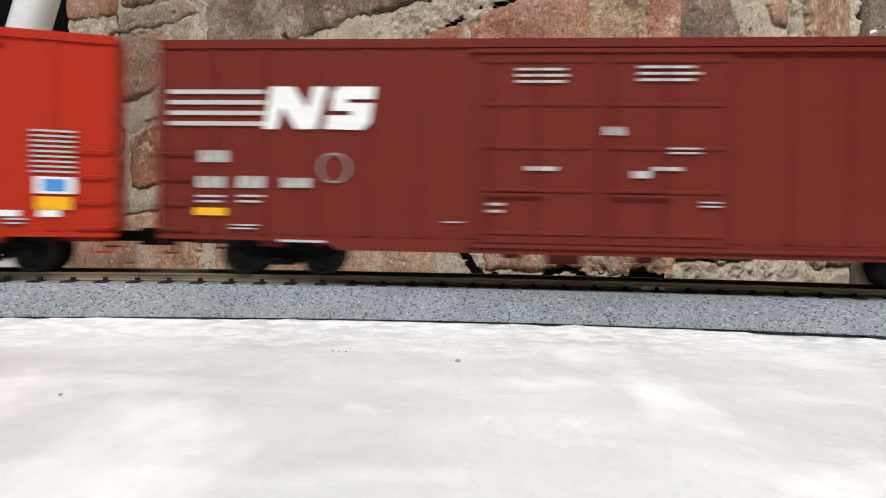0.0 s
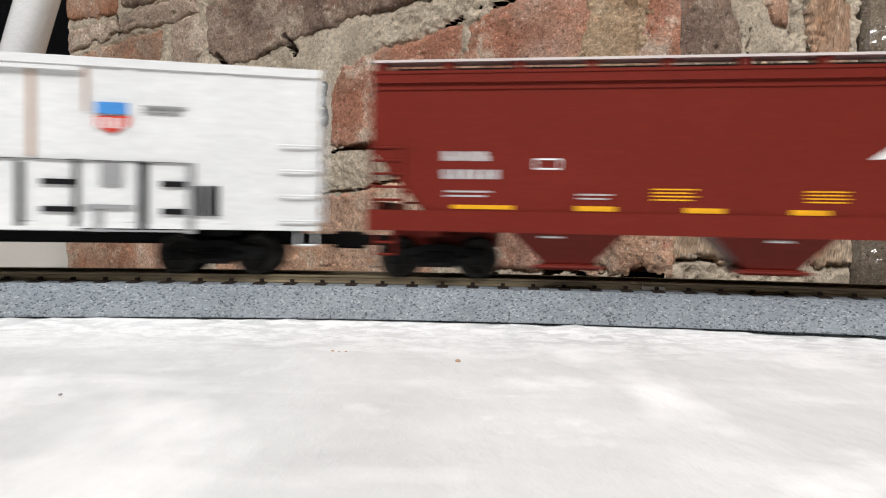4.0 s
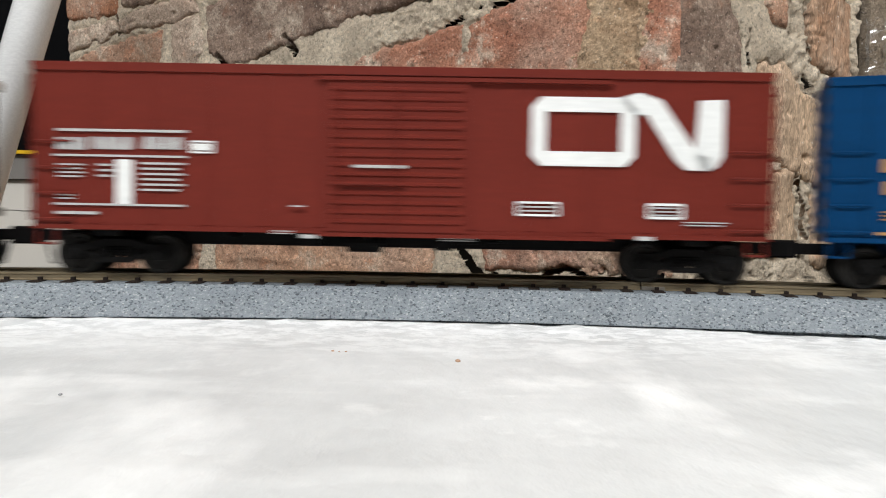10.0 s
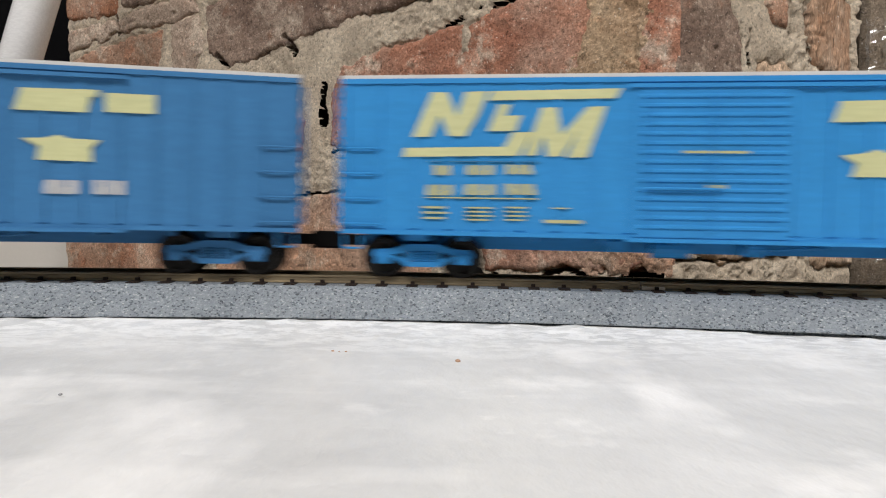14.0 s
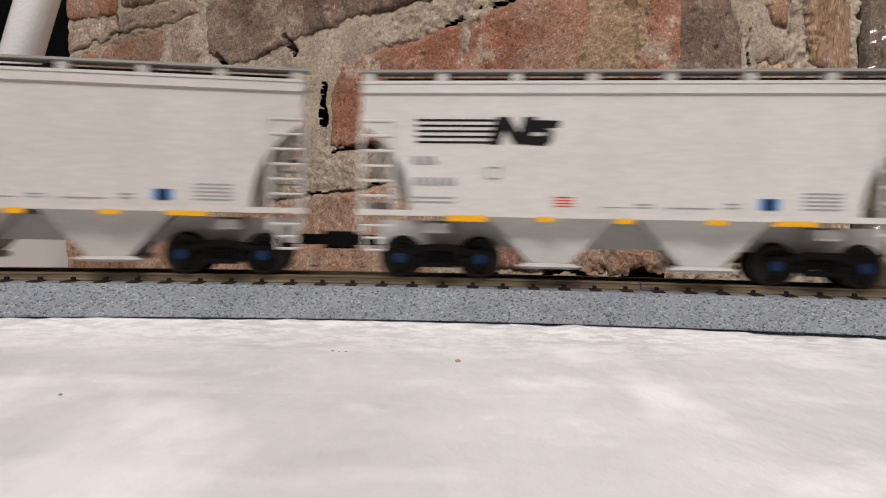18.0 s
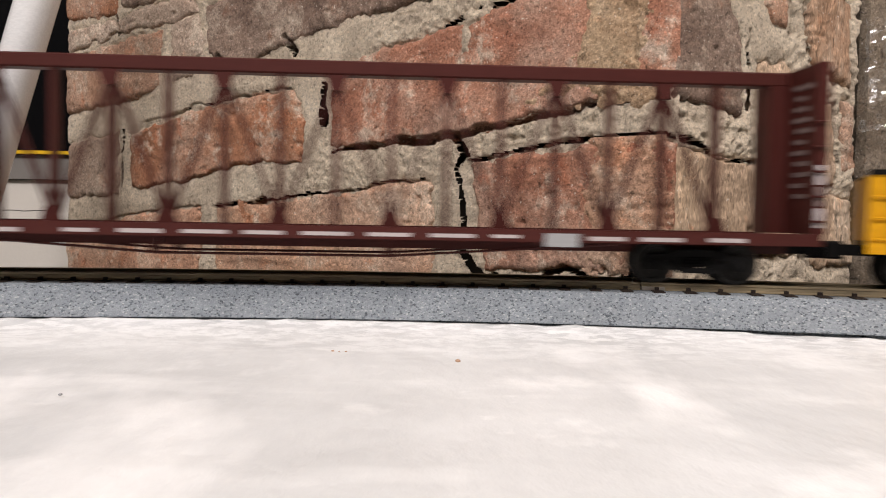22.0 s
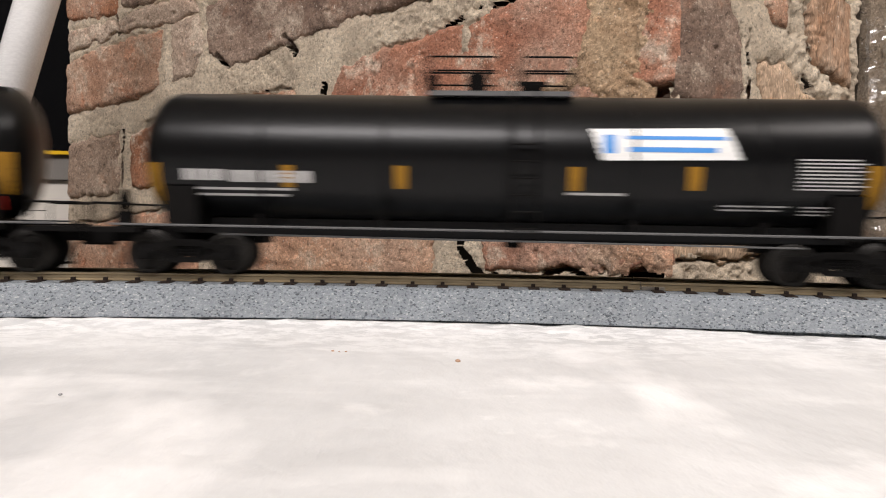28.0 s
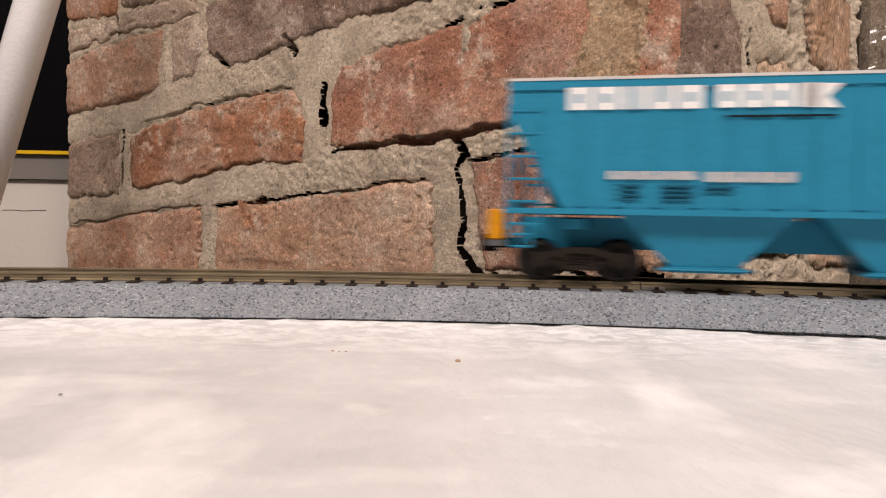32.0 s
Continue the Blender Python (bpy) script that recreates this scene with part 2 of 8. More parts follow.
def brick_mat(name, dark, mid, light, wash, stretch=(1, 1, 1)):
    """Old brick: clouds of its own colour, lime smears, sharp sandy grain, pits and pale specks."""
    m, t, b = nodes_of(name)
    info = t.nodes.new("ShaderNodeObjectInfo")
    tone = ramp(t, info.outputs["Random"], [(0.0, grey(0.86)), (1.0, grey(1.06))])
    c = ramp(t, noise_node(t, 22, 7, 0.62, stretch), [(0.32, dark), (0.5, mid), (0.68, light)])
    c = mix(t, 1.0, c, tone, "MULTIPLY")
    veil = ramp(t, noise_node(t, 14, 6, 0.6, stretch), [(0.44, grey(0.0)), (0.62, grey(0.6 * wash))])
    c = mix(t, veil, c, (0.52, 0.40, 0.31))
    lime = ramp(t, noise_node(t, 44, 9, 0.72, stretch), [(0.53, grey(0.0)), (0.63, grey(0.85 * wash))])
    c = mix(t, lime, c, (0.62, 0.52, 0.41))
    flush = ramp(t, noise_node(t, 50, 6, 0.65), [(0.57, grey(0.0)), (0.67, grey(0.6))])
    c = mix(t, flush, c, tuple(min(1.0, v * q) for v, q in zip(mid, (1.12, 0.84, 0.70))))
    soot = ramp(t, noise_node(t, 33, 8, 0.7), [(0.30, grey(0.55)), (0.44, grey(1.0))])
    c = mix(t, 1.0, c, soot, "MULTIPLY")
    co = t.nodes.new("ShaderNodeTexCoord")
    for scale, low, high in ((760.0, 0.72, 1.28), (1500.0, 0.66, 1.36)):
        mp = t.nodes.new("ShaderNodeMapping")
        mp.inputs["Scale"].default_value = stretch
        t.links.new(co.outputs["Object"], mp.inputs["Vector"])
        v = add_node(t, "ShaderNodeTexVoronoi", Scale=scale)
        t.links.new(mp.outputs["Vector"], v.inputs["Vector"])
        sep = t.nodes.new("ShaderNodeSeparateColor")
        t.links.new(v.outputs["Color"], sep.inputs[0])
        sand = ramp(t, sep.outputs[0], [(0.0, grey(low)), (0.25, grey(0.94)), (0.75, grey(1.04)), (1.0, grey(high))])
        c = mix(t, 1.0, c, sand, "MULTIPLY")
    pits = ramp(t, noise_node(t, 260, 4, 0.65, stretch), [(0.32, grey(0.42)), (0.39, grey(1.0))])
    c = mix(t, 1.0, c, pits, "MULTIPLY")
    specks = ramp(t, noise_node(t, 560, 2, 0.5), [(0.68, grey(0.0)), (0.73, grey(0.75))])
    c = mix(t, specks, c, (0.74, 0.66, 0.56))
    t.links.new(c, b.inputs["Base Color"])
    b.inputs["Roughness"].default_value = 0.9
    b.inputs["Specular IOR Level"].default_value = 0.2
    bump(t, b, noise_node(t, 900, 4, 0.75, stretch), 0.8, 0.0013)
    return m


BRICK_RED = brick_mat("weathered_red_brick", (0.31, 0.135, 0.085), (0.44, 0.205, 0.130), (0.51, 0.29, 0.20), 0.8)
BRICK_ORANGE = brick_mat("orange_brick", (0.27, 0.130, 0.075), (0.43, 0.200, 0.112), (0.50, 0.32, 0.22), 1.0)
BRICK_BROWN = brick_mat("brown_brick", (0.33, 0.185, 0.125), (0.48, 0.275, 0.180), (0.56, 0.37, 0.26), 0.7)
BRICK_TAN = brick_mat("tan_brick", (0.38, 0.21, 0.135), (0.52, 0.31, 0.20), (0.60, 0.40, 0.275), 0.6)
BRICK_PALE = brick_mat("lime_washed_brick", (0.34, 0.25, 0.19), (0.46, 0.35, 0.27), (0.55, 0.44, 0.35), 0.7)
BRICK_MAUVE = brick_mat("mauve_brown_brick", (0.155, 0.105, 0.080), (0.225, 0.152, 0.115), (0.29, 0.21, 0.16), 0.5)
BRICK_GREY = brick_mat("grey_brown_brick", (0.24, 0.170, 0.125), (0.36, 0.26, 0.195), (0.47, 0.36, 0.28), 0.6)
BRICK_SANDY = brick_mat("gritty_yellow_sand", (0.29, 0.185, 0.11), (0.42, 0.285, 0.175), (0.54, 0.40, 0.26), 0.2)
BRICK_BEIGE = brick_mat("beige_scored_brick", (0.38, 0.26, 0.165), (0.52, 0.37, 0.245), (0.60, 0.45, 0.31), 0.5, (1, 1, 0.3))
BRICK_PEACH = brick_mat("peach_brick", (0.36, 0.21, 0.125), (0.46, 0.285, 0.18), (0.54, 0.37, 0.25), 0.5, (1, 1, 0.3))


def mortar_mat(name, k):
    m, t, b = nodes_of(name)
    c = ramp(t, noise_node(t, 30, 7, 0.65), [(0.30, (0.46 * k, 0.375 * k, 0.285 * k)), (0.48, (0.72 * k, 0.60 * k, 0.455 * k)), (0.7, (0.88 * k, 0.755 * k, 0.59 * k))])
    g = ramp(t, noise_node(t, 330, 4, 0.75), [(0.32, grey(0.45)), (0.42, grey(0.95)), (0.72, grey(1.10))])
    c = mix(t, 1.0, c, g, "MULTIPLY")
    co = t.nodes.new("ShaderNodeTexCoord")
    v = add_node(t, "ShaderNodeTexVoronoi", Scale=1000.0)
    t.links.new(co.outputs["Object"], v.inputs["Vector"])
    sep = t.nodes.new("ShaderNodeSeparateColor")
    t.links.new(v.outputs["Color"], sep.inputs[0])
    g = ramp(t, sep.outputs[0], [(0.0, grey(0.70)), (0.25, grey(0.95)), (0.8, grey(1.03)), (1.0, grey(1.22))])
    t.links.new(mix(t, 1.0, c, g, "MULTIPLY"), b.inputs["Base Color"])
    b.inputs["Roughness"].default_value = 0.95
    b.inputs["Specular IOR Level"].default_value = 0.2
    bump(t, b, noise_node(t, 620, 4, 0.8), 1.0, 0.0024)
    return m


MORTAR = mortar_mat("rough_grey_mortar", 0.93)
MORTAR_PALE = mortar_mat("pale_cream_mortar", 0.95)


def plain_wall(name, color):
    m, t, b = nodes_of(name)
    c = ramp(t, noise_node(t, 3, 5), [(0.3, tuple(v * 0.88 for v in color)), (0.7, color)])
    t.links.new(c, b.inputs["Base Color"])
    b.inputs["Roughness"].default_value = 0.9
    b.inputs["Specular IOR Level"].default_value = 0.1
    bump(t, b, noise_node(t, 180, 4), 0.15, 0.002)
    return m


ROOM_WALL = plain_wall("cellar_wall_paint", (0.55, 0.51, 0.45))
ROOM_CEIL = plain_wall("cellar_ceiling_paint", (0.68, 0.66, 0.62))
ROOM_FLOOR = plain_wall("cellar_concrete", (0.22, 0.21, 0.2))
# near black that stands in for the shade within cracks
CRACK_DARK = plain_wall("crack_shade_dark", (0.035, 0.028, 0.022))
GAP_BLACK = plain_wall("dark_gap_black", (0.0025, 0.0025, 0.003))
WHITE_BOARD = plain_wall("off_white_board", (0.64, 0.60, 0.54))
GREY_TRIM = plain_wall("grey_strip", (0.20, 0.185, 0.17))
YELLOW_TAPE = paint("yellow_edge_tape", (0.80, 0.48, 0.02), 0.4)
PVC = paint("glossy_white_pipe", (0.92, 0.91, 0.90), 0.18, 0.04, 0.0, 0.5)
# the shade behind the pier is put into this wall's dark colour
SHADE_WALL = plain_wall("shade_dark_wall", (0.10, 0.085, 0.07))
POST = brick_mat("brown_concrete", (0.18, 0.14, 0.10), (0.26, 0.205, 0.15), (0.33, 0.265, 0.20), 0.2)


def film_mat():
    m, t, b = nodes_of("clear_plastic_film")
    clear = t.nodes.new("ShaderNodeBsdfTransparent")
    gloss = add_node(t, "ShaderNodeBsdfGlossy", Roughness=0.12)
    ms = t.nodes.new("ShaderNodeMixShader")
    lw = add_node(t, "ShaderNodeLayerWeight", Blend=0.35)
    t.links.new(lw.outputs["Facing"], ms.inputs[0])
    t.links.new(clear.outputs[0], ms.inputs[1])
    t.links.new(gloss.outputs[0], ms.inputs[2])
    t.links.new(ms.outputs[0], t.nodes["Material Output"].inputs["Surface"])
    return m


FILM = film_mat()

# ---- track plan: an oval, the camera stands inside its front curve ----
RADIUS = 0.55
CX, CY = -0.0147, 0.21 - 0.55
SHIFT = -0.1067
STRAIGHT = 0.648
RAIL_TOP = 0.0087
LOOP = 2 * math.pi * RADIUS + 2 * STRAIGHT


def track_at(s):
    """Place and heading (x, y, angle of travel) of the track's middle line; s = 0 stands before the camera."""
    u = (s - SHIFT + LOOP / 2) % LOOP - LOOP / 2
    tilt = SHIFT / RADIUS
    q = math.pi * RADIUS / 2
    side = 1 if u >= 0 else -1
    w = abs(u)
    if w <= q:
        x, y, a = RADIUS * math.sin(w / RADIUS), RADIUS * math.cos(w / RADIUS), w / RADIUS
    elif w <= q + STRAIGHT:
        x, y, a = RADIUS, -(w - q), math.pi / 2
    else:
        b = (w - q - STRAIGHT) / RADIUS
        x, y, a = RADIUS * math.cos(b), -STRAIGHT - RADIUS * math.sin(b), math.pi / 2 + b
    x, a = side * x, -side * a
    c, n = math.cos(-tilt), math.sin(-tilt)
    return CX + c * x - n * y, CY + n * x + c * y, a - tilt


def track_pose(s, z=0.0):
    x, y, a = track_at(s)
    return Matrix.Translation((x, y, z)) @ Matrix.Rotation(a, 4, "Z")


# ---- setting ----
def slab(name, x0, x1, y0, y1, z0, z1, material, label, category):
    bm = bmesh.new()
    box(bm, x0, x1, y0, y1, z0, z1)
    return tagged(part(name, bm, material), label, category, kind="structure")


slab("floor", -2.2, 2.2, -3.2, 1.4, -0.82, -0.75, ROOM_FLOOR, "grey concrete cellar floor under the table", "floor")
slab("ceiling", -2.2, 2.2, -3.2, 1.4, 1.65, 1.7, ROOM_CEIL, "plain pale cellar ceiling", "ceiling")
slab("wall_south", -2.2, 2.2, -3.25, -3.2, -0.75, 1.65, ROOM_WALL, "plain pale painted cellar wall", "wall")
slab("wall_west", -2.25, -2.2, -3.2, 1.4, -0.75, 1.65, ROOM_WALL, "plain pale painted cellar wall", "wall")
slab("wall_east", 2.2, 2.25, -3.2, 1.4, -0.75, 1.65, ROOM_WALL, "plain pale painted cellar wall", "wall")
slab("wall_north", -2.2, 2.2, 1.4, 1.45, -0.75, 1.65, SHADE_WALL, "cellar wall coloured dark for the shade behind the brick pier", "wall")


def table_top():
    bm = bmesh.new()
    x0, x1, y0, y1 = -0.98, 0.98, -1.85, 0.295
    xs = list(np.linspace(x0, -0.2, 40)) + list(np.linspace(-0.2, 0.22, 170)[1:]) + list(np.linspace(0.22, x1, 40)[1:])
    ys = list(np.linspace(y0, 0.0, 60)) + list(np.linspace(0.0, y1, 120)[1:])
    grid = []
    for y in ys:
        row = []
        for x in xs:
            p = Vector((x * 9, y * 22, 0.3))
            z = 0.0005 * noise.noise(p) + 0.00035 * noise.noise(p * 3.1) + 0.0002 * noise.noise(Vector((x * 130, y * 240, 1.7)))
            d = math.hypot(x - CX, y - CY) - (RADIUS - 0.027)
            if -0.06 < d < 0:
                z += 0.0008 * (1 + d / 0.06) * noise.noise(Vector((x * 210, y * 260, 4.2)))
            z -= 0.0006
            z -= 0.0007 / (1 + math.exp(-(x - 0.066) / 0.005)) * math.exp(-(d / 0.012) ** 2)
            row.append(bm.verts.new((x, y, min(z, -0.0001))))
        grid.append(row)
    for j in range(len(ys) - 1):
        for i in range(len(xs) - 1):
            bm.faces.new((grid[j][i], grid[j][i + 1], grid[j + 1][i + 1], grid[j + 1][i]))
    top = part("table_top", bm, TABLE, None, "", True)
    for px, py in ((-0.9, -1.75), (0.9, -1.75), (-0.9, 0.2), (0.9, 0.2)):
        leg = bmesh.new()
        box(leg, px - 0.04, px + 0.04, py - 0.04, py + 0.04, -0.75, -0.035)
        part("leg", leg, GREY_TRIM, top, "", False, 0.003)
    under = bmesh.new()
    box(under, x0, x1, y0, y1, -0.035, -0.006)
    part("board", under, WHITE_BOARD, top)
    return tagged(top, "white painted layout table top with brushed streaks", "table")


table_top()


# ---- brick pier ----
CORNER = Vector((0.1121, 0.38, 0.0))
LEFT_DIR = Vector((-math.sin(radians(55.7)), math.cos(radians(55.7)), 0))
RIGHT_DIR = Vector((math.sin(radians(60)), math.cos(radians(60)), 0))
LEFT_OUT = Vector((-LEFT_DIR.y, LEFT_DIR.x, 0))
RIGHT_OUT = Vector((RIGHT_DIR.y, -RIGHT_DIR.x, 0))
LONG, SHORT = (LEFT_DIR, LEFT_OUT, 0.529), (RIGHT_DIR, RIGHT_OUT, 0.142)
FOOT, HEAD_ROOM = -0.0395, 0.2315
LATTICE = np.random.RandomState(7).uniform(-1.0, 1.0, (256, 256))


def grain(x, y, scale, seed=0):
    """Smooth noise from -1 to 1 over a plane."""
    x, y = x * scale + seed * 17.31, y * scale + seed * 5.77
    i, j = np.floor(x).astype(int), np.floor(y).astype(int)
    u, v = x - i, y - j
    u, v = u * u * (3 - 2 * u), v * v * (3 - 2 * v)
    a, b = LATTICE[i % 256, j % 256], LATTICE[(i + 1) % 256, j % 256]
    c, d = LATTICE[i % 256, (j + 1) % 256], LATTICE[(i + 1) % 256, (j + 1) % 256]
    return (a * (1 - u) + b * u) * (1 - v) + (c * (1 - u) + d * u) * v


def inwards(x, y, outline):
    """How far a point lies inside an outline; less than 0 outside."""
    near = np.full(x.shape, 1e9)
    inside = np.zeros(x.shape, bool)
    for (ax, ay), (bx, by) in zip(outline, outline[1:] + outline[:1]):
        ex, ey = bx - ax, by - ay
        k = np.clip(((x - ax) * ex + (y - ay) * ey) / (ex * ex + ey * ey), 0, 1)
        near = np.minimum(near, np.hypot(x - ax - k * ex, y - ay - k * ey))
        if ay != by:
            inside ^= ((ay > y) != (by > y)) & (x < (bx - ax) * (y - ay) / (by - ay) + ax)
    return np.where(inside, near, -near)


def sheet_mesh(name, side, s, h, z, keep, material, parent, label=""):
    """A sheet over a side of the pier, z out of its plane; only the cells with a corner to keep."""
    up = np.array((0, 0, 1.0))
    verts = np.array(CORNER) + s.reshape(-1, 1) * np.array(side[0]) + z.reshape(-1, 1) * np.array(side[1]) + h.reshape(-1, 1) * up
    n, m = s.shape
    k = np.arange(n * m).reshape(n, m)
    quads = np.stack((k[:-1, :-1], k[1:, :-1], k[1:, 1:], k[:-1, 1:]), -1).reshape(-1, 4)
    if side is LONG:
        quads = quads[:, ::-1]
    quads = quads[keep.ravel()[quads].any(1)]
    # open joints go right through to the core
    quads = quads[(z.ravel()[quads] < -0.0068).sum(1) < 1] if name == "mortar" else quads
    used, flat = np.unique(quads, return_inverse=True)
    me = bpy.data.meshes.new(name)
    me.from_pydata(verts[used].tolist(), [], flat.reshape(-1, 4).tolist())
    me.materials.append(material)
    me.polygons.foreach_set("use_smooth", [True] * len(me.polygons))
    ob = new(name, me)
    ob.parent = parent
    if label:
        ob["label"] = label
    return ob


def grid_over(s0, s1, h0, h1, step):
    a = np.linspace(s0, s1, max(3, int((s1 - s0) / step) + 1))
    b = np.linspace(h0, h1, max(3, int((h1 - h0) / step) + 1))
    return np.meshgrid(a, b, indexing="ij")


def clay_height(s, h, seed):
    """The uneven face of one old brick, with chips and pits."""
    z = 0.0014 + 0.0011 * grain(s, h, 24, seed) + 0.0006 * grain(s, h, 75, seed) + 0.0004 * grain(s, h, 190, seed + 1) + 0.0003 * grain(s, h, 430, seed + 2)
    z -= 0.006 * np.maximum(0, grain(s, h, 42, seed + 3) - 0.62)
    z -= 0.009 * np.maximum(0, grain(s, h, 130, seed + 4) - 0.74)
    return z


def ragged(s, h, outline, seed, k=1.0):
    """The way into an outline with a crumbled edge."""
    ws = s + k * (0.0026 * grain(s, h, 38, seed) + 0.0013 * grain(s, h, 110, seed + 1))
    wh = h + k * (0.0024 * grain(s, h, 42, seed + 2) + 0.0012 * grain(s, h, 120, seed + 3))
    return inwards(ws, wh, outline) + k * (0.0011 * grain(s, h, 230, seed + 4) + 0.0008 * grain(s, h, 480, seed + 5)) - 0.0006


def arris(s, h):
    """The worn edge where the two sides of the pier meet."""
    wear = 0.004 + 0.002 * grain(h * 0, h, 60, 3)
    return 0.0030 * np.clip(1 - s / wear, 0, 1) ** 2


OUTLINES = {id(LONG): [], id(SHORT): []}
JOINTS = {id(LONG): [], id(SHORT): []}


def joint_cut(side, s, h):
    """How deep the open joints reach in here."""
    cut = np.zeros(s.shape)
    ws, wh = s + 0.0016 * grain(s, h, 90, 5) + 0.0008 * grain(s, h, 280, 6), h + 0.0016 * grain(s, h, 80, 7) + 0.0008 * grain(s, h, 300, 8)
    w_all = 1.05 + 0.5 * grain(s, h, 70, 9)
    for width, deep, way in JOINTS[id(side)]:
        for (ax, ay), (bx, by) in zip(way, way[1:]):
            ex, ey = bx - ax, by - ay
            k = np.clip(((ws - ax) * ex + (wh - ay) * ey) / (ex * ex + ey * ey), 0, 1)
            g = np.hypot(ws - ax - k * ex, wh - ay - k * ey)
            cut = np.maximum(cut, deep * np.clip(3.2 * (1 - g / (width * w_all)), 0, 1))
    return cut


def stone(parent, side, material, seed, outline, name="brick", label=""):
    outline = list(outline)
    OUTLINES[id(side)].append((seed, outline))
    s0, s1 = min(p[0] for p in outline) - 0.004, max(p[0] for p in outline) + 0.004
    h0, h1 = min(p[1] for p in outline) - 0.004, max(p[1] for p in outline) + 0.004
    s, h = grid_over(max(0.0, s0), min(side[2], s1), max(FOOT, h0), min(HEAD_ROOM, h1), 0.00085)
    d = ragged(s, h, outline, seed)
    z = clay_height(s, h, seed) - 0.0024 * np.clip(1 - d / 0.0034, 0, 1) ** 2 - 0.012 * np.clip(-d / 0.0014, 0, 1) - arris(s, h) - 1.1 * joint_cut(side, s, h)
    return sheet_mesh(name, side, s, h, z, d > -0.0022, material, parent, label)


def crust(parent, side, material, seed, clay_seed, outline, thick, name, label):
    """A rough layer that clings to the face of a brick."""
    outline = list(outline)
    s0, s1 = min(p[0] for p in outline) - 0.005, max(p[0] for p in outline) + 0.005
    h0, h1 = min(p[1] for p in outline) - 0.005, max(p[1] for p in outline) + 0.005
    s, h = grid_over(max(0.0, s0), s1, max(FOOT, h0), h1, 0.0008)
    d = ragged(s, h, outline, seed, 2.6)
    z = clay_height(s, h, clay_seed) + thick * np.clip(d / 0.003, -1.5, 1) + 0.0004 * grain(s, h, 330, seed) + 0.0003 * grain(s, h, 700, seed)
    return sheet_mesh(name, side, s, h, z, d > -0.004, material, parent, label)


def open_joint(side, width, deep, *way):
    """A gap in the mortar that can be looked into."""
    JOINTS[id(side)].append((width, deep, way))


def mortar(parent, side, material, seed):
    s, h = grid_over(0.0, side[2], FOOT, HEAD_ROOM, 0.00085)
    cover = np.full(s.shape, -1.0)
    for k, outline in OUTLINES[id(side)]:
        cover = np.maximum(cover, ragged(s, h, outline, k))
    crumbly = np.clip(0.65 + 0.9 * grain(s, h, 13, seed), 0.2, 1.0) * np.clip(1.2 - 2.2 * s, 0.35, 1.0)
    z = -0.0008 + 0.0009 * grain(s, h, 45, seed) + crumbly * (0.0007 * grain(s, h, 105, seed + 1) + 0.0010 * grain(s, h, 230, seed + 2) + 0.0013 * grain(s, h, 480, seed + 3))
    z -= crumbly * 0.008 * np.maximum(0, grain(s, h, 150, seed + 4) - 0.6)
    # the bed is pressed out a little between the bricks and drawn back along them
    z += 0.0014 * np.clip(-cover / 0.006, 0, 1) - 0.0016 * np.clip(1 + cover / 0.0016, 0, 1) * (grain(s, h, 30, seed + 5) > -0.1)
    z -= joint_cut(side, s, h)
    z = np.where(cover > 0.004, np.clip(z, -0.0066, -0.0060), z) - np.where(z > -0.0055, arris(s, h), 0)
    return sheet_mesh("mortar", side, s, h, z, np.ones(s.shape, bool), material, parent, "rough grey lime mortar in wide joints")


open_joint(LONG, 0.0014, 0.020, (0.1308, 0.0728), (0.1260, 0.0648), (0.1220, 0.0588), (0.1257, 0.0525), (0.1238, 0.0363), (0.1226, 0.0200), (0.1235, 0.0070), (0.1145, -0.0023), (0.1098, -0.0085))
open_joint(LONG, 0.0011, 0.010, (0.2226, 0.0668), (0.1989, 0.0674), (0.1721, 0.0712))
open_joint(LONG, 0.0024, 0.016, (0.1721, 0.0716), (0.1347, 0.0710), (0.1155, 0.0740), (0.1043, 0.0750))
open_joint(LONG, 0.0026, 0.016, (0.1308, 0.0715), (0.1205, 0.0620))
open_joint(LONG, 0.0016, 0.012, (0.1043, 0.0750), (0.0596, 0.0816), (0.0469, 0.0852), (0.0285, 0.0851))
open_joint(LONG, 0.0052, 0.014, (0.0233, 0.0886), (0.0067, 0.0885))
open_joint(LONG, 0.0026, 0.016, (0.2297, 0.1075), (0.2319, 0.0949), (0.2302, 0.0839))
open_joint(LONG, 0.0010, 0.005, (0.2302, 0.0839), (0.2315, 0.0686))
open_joint(LONG, 0.0007, 0.006, (0.4226, 0.0954), (0.3908, 0.0993), (0.3576, 0.1052), (0.3028, 0.1074), (0.2614, 0.1111))
open_joint(LONG, 0.0011, 0.008, (0.4487, 0.0900), (0.4517, 0.0774), (0.4531, 0.0455))
open_joint(LONG, 0.0006, 0.005, (0.5220, 0.0135), (0.4333, 0.0238), (0.3569, 0.0313))
open_joint(LONG, 0.0008, 0.007, (0.3366, 0.0289), (0.2820, 0.0344), (0.1984, 0.0423), (0.1513, 0.0483))
open_joint(LONG, 0.0020, 0.009, (0.2932, 0.0332), (0.2859, 0.0348))
open_joint(LONG, 0.0022, 0.010, (0.3359, 0.1374), (0.3255, 0.1299))
open_joint(LONG, 0.0026, 0.010, (0.2683, 0.1434), (0.2565, 0.1320))
open_joint(LONG, 0.0010, 0.008, (0.1402, 0.1353), (0.1133, 0.1402), (0.0934, 0.1437))
